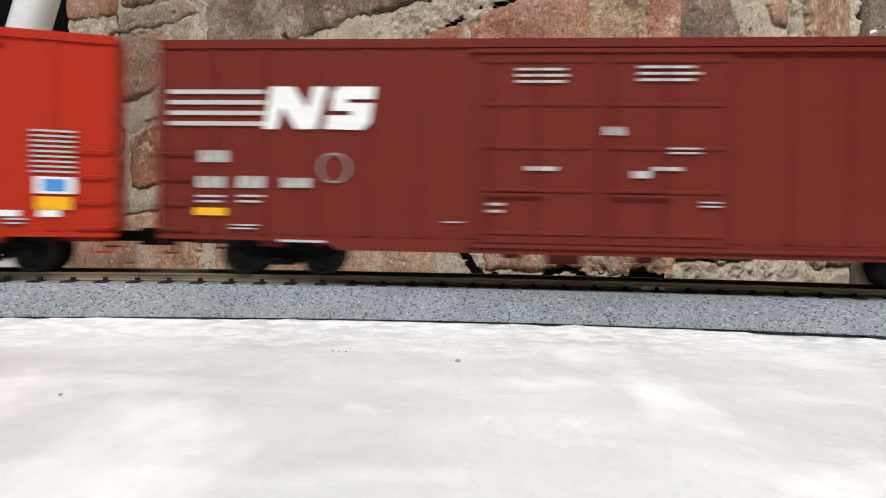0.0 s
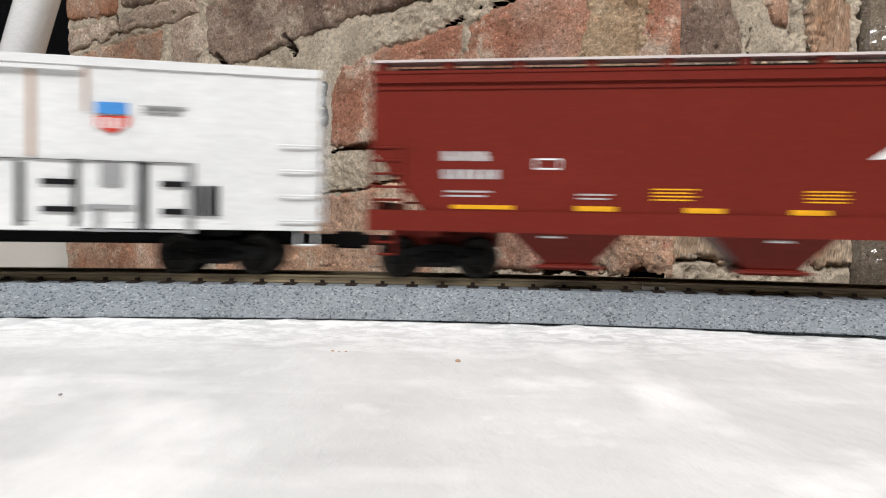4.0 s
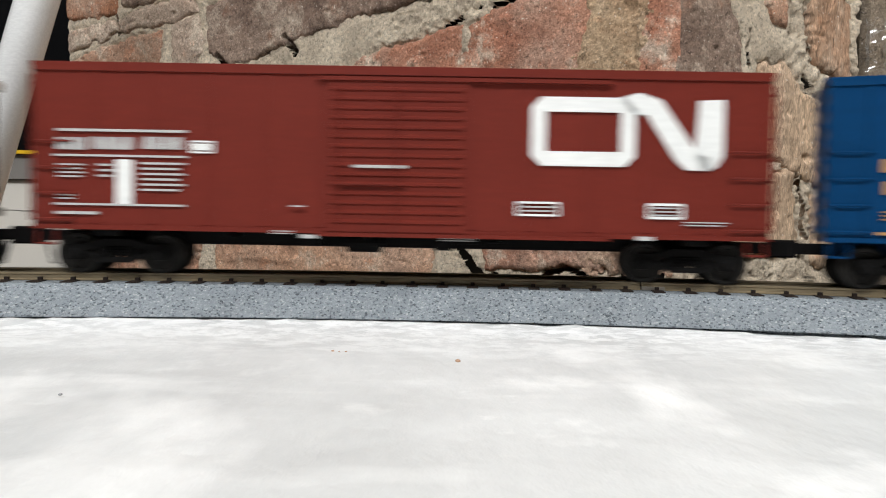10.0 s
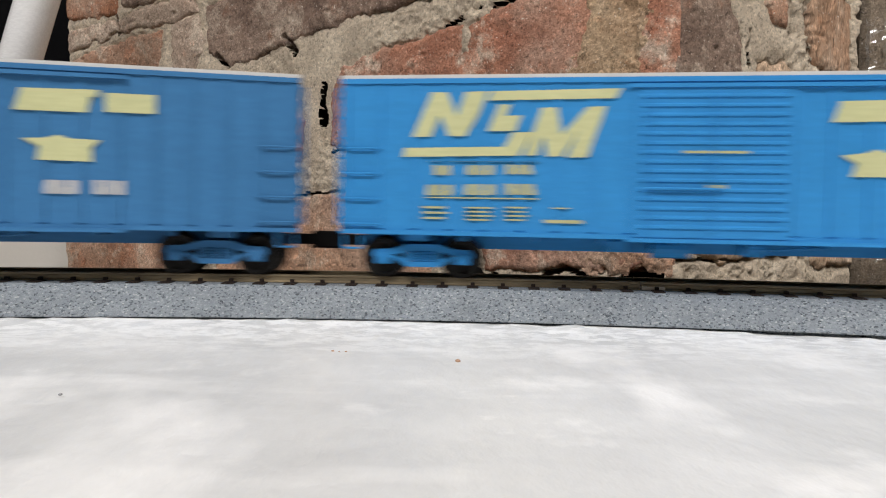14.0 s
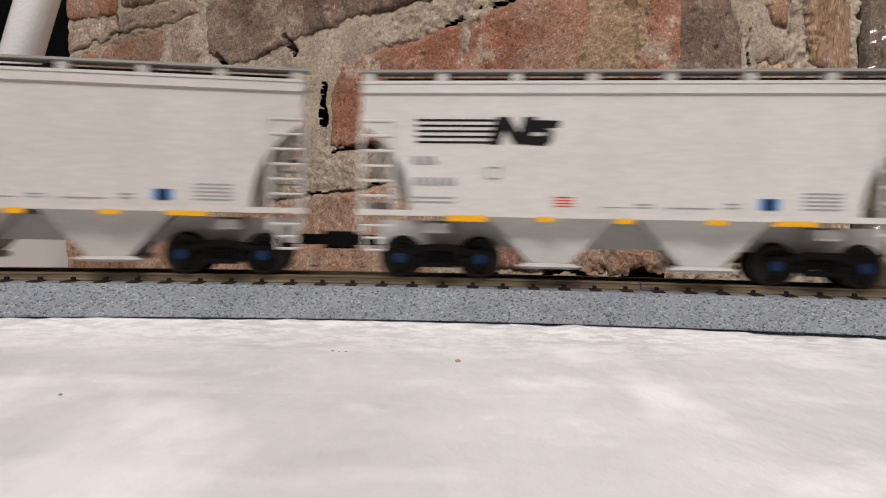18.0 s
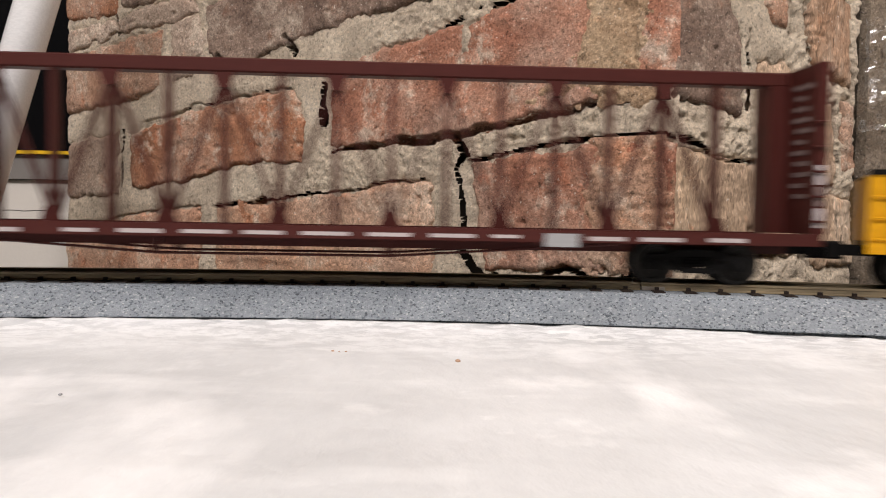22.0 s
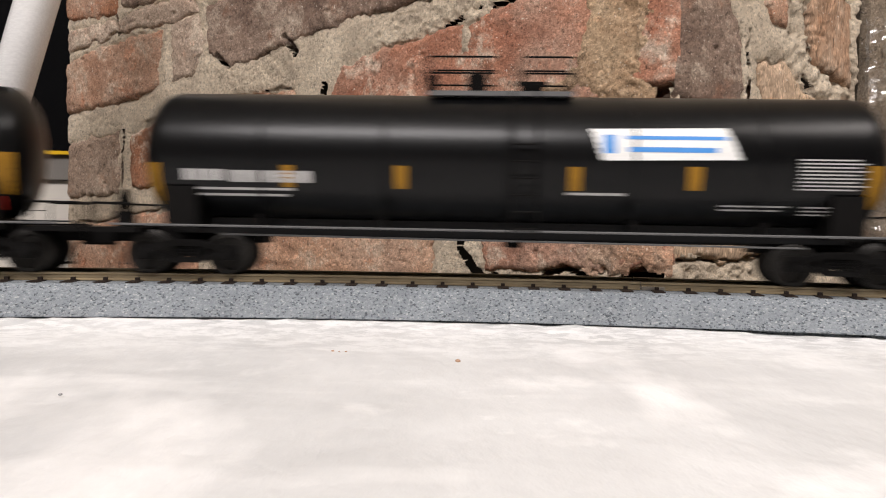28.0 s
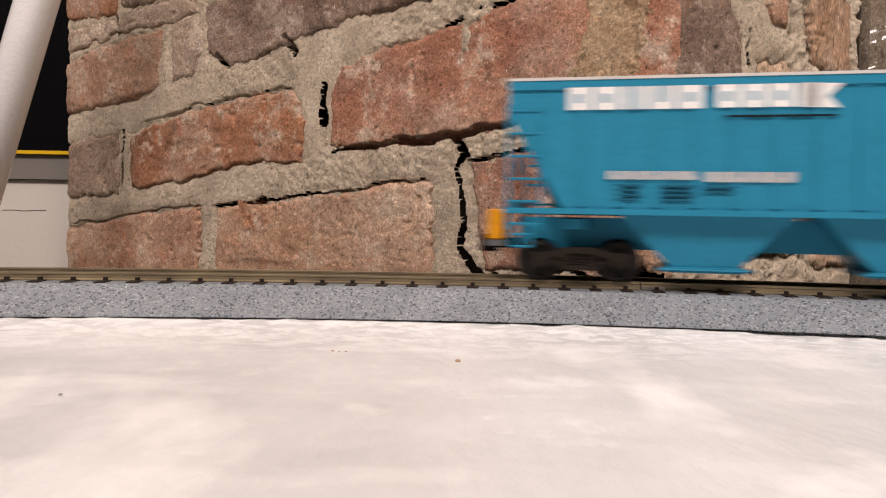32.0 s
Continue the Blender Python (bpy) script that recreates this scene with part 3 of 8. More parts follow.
open_joint(LONG, 0.0009, 0.008, (0.1189, 0.0571), (0.0792, 0.0619), (0.0433, 0.0673), (0.0251, 0.0679), (0.0021, 0.0655))
open_joint(LONG, 0.0012, 0.010, (0.1113, -0.0080), (0.0914, -0.0081))
open_joint(LONG, 0.0012, 0.010, (0.0690, -0.0038), (0.0591, 0.0004), (0.0413, -0.0052))
open_joint(LONG, 0.0030, 0.014, (0.0230, -0.0036), (0.0072, 0.0001))
open_joint(LONG, 0.0010, 0.008, (0.4591, 0.1851), (0.4567, 0.1677))
open_joint(SHORT, 0.0012, 0.008, (0.0009, 0.0647), (0.0166, 0.0624), (0.0258, 0.0567))
open_joint(SHORT, 0.0007, 0.005, (0.0258, 0.0567), (0.0612, 0.0563))
open_joint(SHORT, 0.0012, 0.005, (0.1235, 0.0906), (0.1265, 0.0591))
open_joint(SHORT, 0.0013, 0.009, (0.0923, 0.0537), (0.1007, 0.0174))
open_joint(SHORT, 0.0010, 0.007, (0.0495, 0.1230), (0.0518, 0.0843))
open_joint(SHORT, 0.0014, 0.005, (0.0830, 0.1439), (0.0835, 0.1267))
open_joint(SHORT, 0.0010, 0.007, (0.0950, 0.1428), (0.0996, 0.1130))
open_joint(SHORT, 0.0022, 0.008, (0.0952, 0.1052), (0.0985, 0.0991))
open_joint(SHORT, 0.0008, 0.006, (0.0015, 0.0038), (0.0440, 0.0061), (0.0890, 0.0100))


def brick_pier():
    far_l = CORNER + LEFT_DIR * 0.53
    far_r = CORNER + RIGHT_DIR * 0.142

    def column(bm, back, z0, z1):
        pts = [CORNER + Vector((0, back * 1.2, 0)), far_l - LEFT_OUT * back, far_l + Vector((0.12, 0.3, 0)), far_r + Vector((0.0, 0.3, 0)), far_r - RIGHT_OUT * back]
        low = [bm.verts.new((p.x, p.y, z0)) for p in pts]
        top = [bm.verts.new((p.x, p.y, z1)) for p in pts]
        for i in range(5):
            j = (i + 1) % 5
            bm.faces.new((low[i], low[j], top[j], top[i]))
        bm.faces.new(low[::-1])
        bm.faces.new(top)
    bm = bmesh.new()
    column(bm, 0.002, 0.2321, 1.65)
    column(bm, 0.002, -0.75, -0.0405)
    pier = part("brick_pier", bm, MORTAR)
    # core coloured near black to give the open joints their depth shade
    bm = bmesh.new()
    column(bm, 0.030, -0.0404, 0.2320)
    part("pier_core", bm, CRACK_DARK, pier, "dark core standing in for the shade inside the cracks")
    tagged(pier, "old red brick pier with crumbling grey mortar joints", "brick wall", kind="structure")
    # the long face: clay, outline (along, height)
    stone(pier, LONG, BRICK_BROWN, 11, ((0.537, 0.010), (0.433, 0.023), (0.355, 0.030), (0.356, -0.028), (0.541, -0.050)))
    stone(pier, LONG, BRICK_TAN, 12, ((0.336, 0.028), (0.282, 0.034), (0.217, 0.040), (0.151, 0.048), (0.144, 0.044), (0.142, -0.015), (0.338, -0.027)))
    stone(pier, LONG, BRICK_RED, 13, ((0.119, 0.056), (0.079, 0.061), (0.043, 0.066), (0.025, 0.067), (-0.008, 0.062), (-0.009, 0.002), (0.038, -0.003), (0.062, -0.001), (0.109, -0.007)))
    stone(pier, LONG, BRICK_GREY, 14, ((0.541, 0.084), (0.454, 0.091), (0.454, 0.040), (0.541, 0.035)))
    stone(pier, LONG, BRICK_ORANGE, 15, ((0.441, 0.089), (0.357, 0.104), (0.258, 0.110), (0.250, 0.086), (0.252, 0.059), (0.302, 0.061), (0.390, 0.045), (0.440, 0.045)))
    stone(pier, LONG, BRICK_RED, 16, ((0.228, 0.107), (0.215, 0.122), (0.113, 0.139), (0.061, 0.150), (-0.008, 0.159), (-0.008, 0.090), (0.024, 0.090), (0.046, 0.085), (0.104, 0.075), (0.198, 0.067), (0.226, 0.067)))
    stone(pier, LONG, BRICK_BROWN, 17, ((0.543, 0.152), (0.472, 0.161), (0.402, 0.166), (0.402, 0.123), (0.430, 0.113), (0.541, 0.107)))
    stone(pier, LONG, BRICK_PALE, 18, ((0.391, 0.167), (0.359, 0.172), (0.350, 0.152), (0.363, 0.127), (0.389, 0.125)))
    stone(pier, LONG, BRICK_MAUVE, 19, ((0.349, 0.178), (0.270, 0.188), (0.096, 0.190), (0.095, 0.161), (0.173, 0.150), (0.214, 0.146), (0.264, 0.141), (0.320, 0.128), (0.347, 0.143)))
    stone(pier, LONG, BRICK_PALE, 20, ((0.543, 0.179), (0.464, 0.182), (0.459, 0.168), (0.543, 0.158)))
    stone(pier, LONG, BRICK_PALE, 21, ((0.454, 0.182), (0.371, 0.189), (0.357, 0.174), (0.394, 0.168), (0.455, 0.168)))
    stone(pier, LONG, BRICK_ORANGE, 22, ((0.543, 0.217), (0.460, 0.216), (0.460, 0.186), (0.543, 0.184)))
    stone(pier, LONG, BRICK_MAUVE, 23, ((0.453, 0.187), (0.453, 0.222), (0.281, 0.216), (0.281, 0.191), (0.364, 0.191)))
    # the short face
    stone(pier, SHORT, BRICK_MAUVE, 24, ((-0.009, 0.087), (-0.011, 0.145), (0.029, 0.144), (0.046, 0.124), (0.050, 0.082), (0.045, 0.076), (0.024, 0.083)))
    stone(pier, SHORT, BRICK_BEIGE, 25, ((-0.017, 0.061), (0.018, 0.059), (0.061, 0.055), (0.091, 0.054), (0.096, 0.009), (-0.015, 0.002)))
    stone(pier, SHORT, BRICK_BEIGE, 26, ((0.058, 0.110), (0.081, 0.112), (0.096, 0.098), (0.121, 0.092), (0.125, 0.044), (0.104, 0.045), (0.063, 0.058)))
    stone(pier, SHORT, BRICK_BEIGE, 27, ((0.104, 0.040), (0.127, 0.041), (0.142, 0.037), (0.144, 0.001), (0.105, 0.001)))
    stone(pier, SHORT, BRICK_BROWN, 28, ((0.055, 0.151), (0.081, 0.155), (0.082, 0.126), (0.069, 0.129)))
    stone(pier, SHORT, BRICK_PEACH, 29, ((0.096, 0.142), (0.099, 0.164), (0.133, 0.170), (0.139, 0.102), (0.103, 0.112)))
    stone(pier, SHORT, BRICK_BROWN, 30, ((0.129, 0.094), (0.140, 0.093), (0.144, 0.050), (0.131, 0.052)))
    crust(pier, LONG, BRICK_SANDY, 61, 16, ((0.049, 0.147), (0.017, 0.147), (0.014, 0.095), (0.027, 0.088), (0.056, 0.085), (0.083, 0.085), (0.060, 0.099)), 0.0010, "sand_crust", "gritty yellow sand crust on a brick")
    crust(pier, LONG, BRICK_TAN, 62, 13, ((0.045, 0.062), (0.005, 0.060), (0.000, 0.003), (0.045, 0.001)), 0.0009, "lime_crust", "brown lime crust on a brick")
    crust(pier, LONG, MORTAR, 63, 16, ((0.120, 0.139), (0.110, 0.141), (0.113, 0.125), (0.116, 0.116), (0.122, 0.113), (0.121, 0.123)), 0.0014, "mortar_smear", "mortar pressed into a short upright joint")
    crust(pier, LONG, BRICK_ORANGE, 64, 12, ((0.310, 0.030), (0.282, 0.028), (0.284, 0.015), (0.307, 0.016)), 0.0004, "bare_clay", "bare orange clay where the brick's skin broke off")
    mortar(pier, LONG, MORTAR, 71)
    mortar(pier, SHORT, MORTAR_PALE, 72)
    return pier


brick_pier()


# ---- things beside the pier ----
def side_things():
    bm = bmesh.new()
    box(bm, -0.75, -0.270, 0.70, 0.72, -0.4, 0.052)
    board = tagged(part("white_board", bm, WHITE_BOARD), "off-white board with a hairline crack behind the track", "board")
    bm = bmesh.new()
    for k in range(12):
        xa, xb = -0.3946 + 0.0390 * k / 12, -0.3946 + 0.0390 * (k + 1) / 12
        za, zb = (0.0247 + 0.0012 * noise.noise(Vector((x * 60, 2.0, 0))) for x in (xa, xb))
        rod(bm, (xa, 0.6999, za), (xb, 0.6999, zb), 0.00035, 5)
    part("hairline_crack", bm, CRACK_DARK, board, "dark hairline crack")
    bm = bmesh.new()
    box(bm, -0.75, -0.270, 0.695, 0.72, 0.0525, 0.074)
    strip = part("grey_strip", bm, GREY_TRIM)
    tagged(strip, "grey strip with a yellow upper edge on the white board", "strip")
    bm = bmesh.new()
    box(bm, -0.43, -0.270, 0.690, 0.70, 0.0745, 0.0775)
    part("edge_tape", bm, YELLOW_TAPE, strip, "yellow edge tape")
    # added black sheet in place of the unlit gap beside the pier
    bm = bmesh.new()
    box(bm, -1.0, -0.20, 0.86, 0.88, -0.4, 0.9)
    tagged(part("black_panel", bm, GAP_BLACK), "black sheet standing in for the dark gap behind the pipe", "panel")
    bm = bmesh.new()
    a = Vector((-0.272, 0.527, 0.17))
    d = Vector((-0.298, 0.0, -1.0)).normalized()
    rod(bm, a - d * 0.9, a + d * 0.5, 0.0134, 32)
    tagged(part("pipe", bm, PVC, None, "", True), "glossy white plastic pipe leaning beside the brick pier", "pipe")


def concrete_post():
    bm = bmesh.new()
    box(bm, 0.2505, 0.62, 0.475, 0.62, -0.75, 1.65)
    bmesh.ops.subdivide_edges(bm, edges=bm.edges[:], cuts=3, use_grid_fill=True)
    tagged(part("concrete_post", bm, POST, None, "", False, 0.004), "rough brown-grey concrete post beside the brick pier", "post")


def plastic_sheet():
    """A crumpled clear film hanging against the post."""
    verts, faces = [], []
    nx, nz = 40, 110
    for i in range(nx + 1):
        for j in range(nz + 1):
            u, v = i / nx, j / nz
            x, z = 0.243 + 0.13 * u, -0.06 + 0.205 * v
            p = Vector((x * 34, z * 17, 4.1))
            fold = 0.010 * noise.noise(p) + 0.006 * abs(noise.noise(p * 2.7)) + 0.003 * abs(noise.noise(p * 6.5))
            lip = 0.012 * noise.noise(Vector((z * 26, 7.0, 0))) + 0.006 * noise.noise(Vector((z * 70, 3.0, 0)))
            verts.append((x + lip * (1 - u), 0.452 - 0.012 * u + fold, z + 0.02 * (1 - v) * noise.noise(Vector((x * 40, 0, 9)))))
    for i in range(nx):
        for j in range(nz):
            k = i * (nz + 1) + j
            faces.append((k, k + 1, k + nz + 2, k + nz + 1))
    me = bpy.data.meshes.new("plastic_sheet")
    me.from_pydata(verts, [], faces)
    me.materials.append(FILM)
    tagged(new("plastic_sheet", me), "crumpled clear plastic sheet with bright glints on a post", "plastic sheet")


def crumb(x, y, r, material, label):
    bm = bmesh.new()
    bmesh.ops.create_icosphere(bm, subdivisions=2, radius=r)
    for v in bm.verts:
        v.co *= 1 + 0.35 * noise.noise(v.co * 900 + Vector((x * 50, y * 70, 0)))
        v.co.z = v.co.z * 0.6 + r * 0.3
    o = part("crumb", bm, material, None, "", True)
    o.location = (x, y, -0.0006)
    tagged(o, label, "crumb", "crumbs on the table")


crumb(-0.0505, 0.1030, 0.00030, GREY_INK, "tiny grey crumb lying on the white table")
crumb(0.0029, 0.1329, 0.0005, RUST_TAN, "tiny brown crumb lying on the white table")
for sx, sy, sr in ((-0.0196, 0.1405, 0.00030), (-0.0184, 0.1402, 0.00018), (-0.0172, 0.1403, 0.00024)):
    crumb(sx, sy, sr, RUST_TAN, "tiny brown speck lying on the white table")
side_things()
concrete_post()
plastic_sheet()


# ---- track sections ----
ARC = math.pi * RADIUS / 10
ROADBED = ((-0.0245, -0.0014), (-0.0245, -0.0002), (-0.027, -0.0002), (-0.027, 0.0001), (-0.0172, 0.0066), (0.0172, 0.0066), (0.027, 0.0001), (0.027, -0.0002), (0.0245, -0.0002), (0.0245, -0.0014))
TIE_PITCH = 0.00772


def bend(s, off, z, curved):
    """A point s along a section that begins at its own origin; off is to the left of travel."""
    if not curved:
        return Vector((s, off, z))
    a = s / RADIUS
    r = RADIUS + off
    return Vector((r * math.sin(a), r * math.cos(a) - RADIUS, z))


def sweep(outline, s0, s1, n, curved):
    bm = bmesh.new()
    rings = [[bm.verts.new(bend(s0 + (s1 - s0) * i / n, y, z, curved)) for y, z in outline] for i in range(n + 1)]
    k = len(outline)
    for i in range(n):
        for j in range(k):
            q = (j + 1) % k
            bm.faces.new((rings[i][j], rings[i][q], rings[i + 1][q], rings[i + 1][j]))
    bm.faces.new(rings[0])
    bm.faces.new(rings[-1][::-1])
    return bm


def rail_outline(c):
    h, b = RAIL_TOP, 0.0067
    half = ((0.0009, b), (0.0009, b + 0.0002), (0.0003, b + 0.0005), (0.0003, h - 0.0007), (0.00052, h - 0.0005), (0.00052, h - 0.0001), (0.00035, h))
    return [(c + x, z) for x, z in half] + [(c - x, z) for x, z in half[::-1]]


def track_section(curved):
    kind = "curved" if curved else "straight"
    length = ARC if curved else STRAIGHT / 3
    base = new("track_section")
    tagged(base, kind + " model track section with grey speckled ballast base", "train track", "track sections of the oval")
    n = 24 if curved else 4
    part("roadbed", sweep(ROADBED, 0.00003, length - 0.00003, n, curved), BALLAST, base, "speckled grey ballast base")
    for c in (-0.00825, 0.00825):
        part("rail", sweep(rail_outline(c), 0.00015, length - 0.00015, n, curved), RAIL, base, "tarnished brass-coloured rail")
        j = sweep(((c - 0.0012, 0.0067), (c - 0.0012, 0.0076), (c + 0.0012, 0.0076), (c + 0.0012, 0.0067)), 0.0002, 0.006, 2, curved)
        part("rail_joiner", j, TREAD, base, "bright metal rail joiner")
    bm = bmesh.new()
    box(bm, -0.0014, 0.0014, -0.0155, 0.0155, 0.0056, 0.00685)
    for c in (-0.00825, 0.00825):
        for e in (-1, 1):
            box(bm, -0.0005, 0.0005, c + e * 0.0010, c + e * 0.0019, 0.00685, 0.0076)
    tie = part("tie", bm, TIE, base)
    count = int(length / TIE_PITCH)
    for i in range(count):
        s = (i + 0.5) * length / count
        o = tie if i == 0 else tie.copy()
        if i:
            scene.collection.objects.link(o)
        o.matrix_basis = Matrix.Translation(bend(s, 0, 0, curved)) @ Matrix.Rotation(-s / RADIUS if curved else 0, 4, "Z")
    return base


def lay_track():
    curved, straight = track_section(True), track_section(False)
    # half of the oval's bends is ten curved sections
    s = SHIFT - math.pi * RADIUS / 2
    first_c = first_s = True
    for run in ("c",) * 10 + ("s",) * 3 + ("c",) * 10 + ("s",) * 3:
        m = track_pose(s + 1e-6)
        if run == "c":
            if first_c:
                curved.matrix_basis = m
            else:
                copy_thing(curved, m)
            first_c = False
            s += ARC
        else:
            if first_s:
                straight.matrix_basis = m
            else:
                copy_thing(straight, m)
            first_s = False
            s += STRAIGHT / 3


lay_track()


# ---- model freight cars: sizes in millimetres, z from the rail top, the travel is along +x, the seen side is -y ----
def piece(name, bm, material, parent, label="", smooth=False, bevel=0.0):
    for v in bm.verts:
        v.co *= 0.001
    return part(name, bm, material, parent, label, smooth, bevel * 0.001)


HALF = 17.3
AXLES = []
TRUCKS = []


def wheelset(parent, x, wheel_d, cap):
    r = wheel_d / 2
    bm = bmesh.new()
    for e in (-1, 1):
        prof = [(7.1 * e, r + 0.7), (7.7 * e, r + 0.7), (8.0 * e, r + 0.1), (9.9 * e, r), (10.0 * e, r - 0.3), (10.0 * e, r - 1.0), (9.4 * e, r - 1.3), (9.2 * e, 1.9), (9.9 * e, 1.6), (9.9 * e, 0.9)]
        lathe(bm, prof, (0, 1, 0), 28)
    rod(bm, (0, -11.5, 0), (0, 11.5, 0), 0.9, 10)
    # three balance marks so that the spin can be seen
    for k in range(3):
        a = 2 * math.pi * k / 3
        for e in (-1, 1):
            rod(bm, (2.4 * math.cos(a), 9.2 * e, 2.4 * math.sin(a)), (2.4 * math.cos(a), 9.6 * e, 2.4 * math.sin(a)), 0.55, 8)
    ob = piece("wheelset", bm, WHEEL, parent, "blackened metal wheels on one axle", False)
    ob.location = (x * 0.001, 0, r * 0.001)
    AXLES.append((ob, x, r))
    return ob


def truck(parent, x, material, wheel_d=10.0, base=20.0, cap=None):
    r = wheel_d / 2
    h = base / 2
    bm = bmesh.new()
    box(bm, -3.0, 3.0, -11.0, 11.0, r - 0.6, r + 2.8)
    t = piece("truck", bm, material, parent, "four-wheeled truck with cast side frames")
    for e in (-1, 1):
        bm = bmesh.new()
        y0, y1 = (11.2, 12.9) if e > 0 else (-12.9, -11.2)
        upper = [(-h - 2.6, r + 1.2), (-h - 1.8, r + 2.2), (-h + 2.4, r + 2.4), (-3.6, r + 3.6), (3.6, r + 3.6), (h - 2.4, r + 2.4), (h + 1.8, r + 2.2), (h + 2.6, r + 1.2), (h + 2.4, r + 0.2), (h - 2.0, r + 0.6), (3.4, r + 1.9), (-3.4, r + 1.9), (-h + 2.0, r + 0.6), (-h - 2.4, r + 0.2)]
        prism(bm, upper, y0, y1)
        lower = [(-h + 1.6, r + 0.6), (-4.0, r - 2.2), (4.0, r - 2.2), (h - 1.6, r + 0.6), (h - 3.0, r + 0.6), (3.0, r - 0.9), (-3.0, r - 0.9), (-h + 3.0, r + 0.6)]
        prism(bm, lower, y0 + 0.1, y1 - 0.1)
        for c in (-3.9, 3.9):
            box(bm, c - 0.6, c + 0.6, y0 + 0.1, y1 - 0.1, r - 1.4, r + 2.4)
        for c in (-h, h):
            box(bm, c - 1.9, c + 1.9, y0 - 0.1, y1 + 0.1, r - 1.5, r + 1.6)
        piece("side_frame", bm, material, t)
        for c in (-1.9, 0.0, 1.9):
            bm = bmesh.new()
            prof = [(r - 1.0 + 0.36 * k, 0.75 if k % 2 else 0.55) for k in range(9)]
            lathe(bm, prof, (0, 0, 1), 10, (c, (y0 + y1) / 2, 0))
            piece("spring", bm, material, t)
        for c in (-h, h):
            bm = bmesh.new()
            yo = y1 + 0.1 if e > 0 else y0 - 0.1
            lathe(bm, [(yo, 1.35), (yo + e * 0.5, 1.3), (yo + e * 0.6, 0.9)], (0, 1, 0), 12, (c, 0, r))
            piece("bearing_cap", bm, cap or material, t)
    for c in (-h, h):
        wheelset(t, c, wheel_d, cap)
    t.location = (x * 0.001, 0, 0)
    TRUCKS.append((t, x))
    return t


def coupler(parent, x, face):
    """face: where the next car's coupler is met."""
    e = 1 if x > 0 else -1
    bm = bmesh.new()
    a, b = sorted((x - e * 6, face - e * 3.0))
    box(bm, a, b, -1.5, 1.5, 7.6, 10.4)
    c = piece("coupler", bm, FLAT_BLACK, parent, "black knuckle coupler", False, 0.2)
    bm = bmesh.new()
    a, b = sorted((face - e * 4.2, face + e * 0.6))
    box(bm, a, b, -2.6, 1.0, 6.6, 11.2)
    piece("knuckle", bm, FLAT_BLACK, c, "", False, 0.5)
    bm = bmesh.new()
    rod(bm, (face - e * 4.5, -0.5, 7.2), (face - e * 6.0, -0.5, 1.8), 0.35)
    rod(bm, (face - e * 6.0, -0.5, 1.8), (face - e * 7.4, -2.0, 1.7), 0.35)
    piece("trip_pin", bm, WHEEL, c, "thin curved trip pin")
    return c


def grabs(parent, x0, x1, zs, material, y=-HALF - 1.0, r=0.28, name="ladder", rails=False):
    bm = bmesh.new()
    for z in zs:
        rod(bm, (x0, y, z), (x1, y, z), r)
        for x in (x0, x1):
            rod(bm, (x, y, z), (x, y + 1.2, z), r)
    if rails:
        for x in (x0, x1):
            rod(bm, (x, y, min(zs) - 1.5), (x, y, max(zs) + 1.5), r * 1.3)
    return piece(name, bm, material, parent)


def car_base(name, label, coupled, group="cars of the train"):
    e = new(name)
    tagged(e, label, "model train car", group)
    return e


def roof(parent, half_l, z, material, rise=2.2, ribs=14, label=""):
    bm = bmesh.new()
    w = HALF + 0.4
    prism_x(bm, [(-w, z), (-w, z + 0.9), (-w * 0.45, z + 0.9 + rise * 0.6), (0, z + 0.9 + rise), (w * 0.45, z + 0.9 + rise * 0.6), (w, z + 0.9), (w, z)], -half_l - 0.4, half_l + 0.4)
    top = piece("roof", bm, material, parent, label)
    for i in range(ribs):
        x = -half_l + 2 * half_l * (i + 0.5) / ribs
        bm = bmesh.new()
        prism_x(bm, [(-w * 0.98, z + 0.95), (-w * 0.45, z + 1.3 + rise * 0.6), (0, z + 1.35 + rise), (w * 0.45, z + 1.3 + rise * 0.6), (w * 0.98, z + 0.95)], x - 0.5, x + 0.5)
        piece("roof_rib", bm, material, top)
    return top


def car_ends(parent, half_l, z0, z1, material):
    for e in (-1, 1):
        bm = bmesh.new()
        n = 9
        pts = [(e * (half_l - 0.8), z0 + 1.0)]
        for i in range(n):
            z = z0 + 3 + (z1 - z0 - 5) * i / (n - 1)
            pts += [(e * (half_l + 0.05), z - 1.3), (e * (half_l + 0.7), z), (e * (half_l + 0.05), z + 1.3)]
        pts.append((e * (half_l - 0.8), z1 - 0.4))
        prism(bm, pts, -HALF + 1.5, HALF - 1.5)
        piece("end_panel", bm, material, parent)
        bm = bmesh.new()
        for k in range(7):
            z = z0 + 4 + (z1 - z0 - 8) * k / 6
            rod(bm, (e * (half_l + 1.4), -HALF + 1.5, z), (e * (half_l + 1.4), -HALF + 8, z), 0.28)
        for y in (-HALF + 1.5, -HALF + 8):
            rod(bm, (e * (half_l + 1.4), y, z0 + 2), (e * (half_l + 1.4), y, z1 - 2), 0.32)
        piece("end_ladder", bm, material, parent)


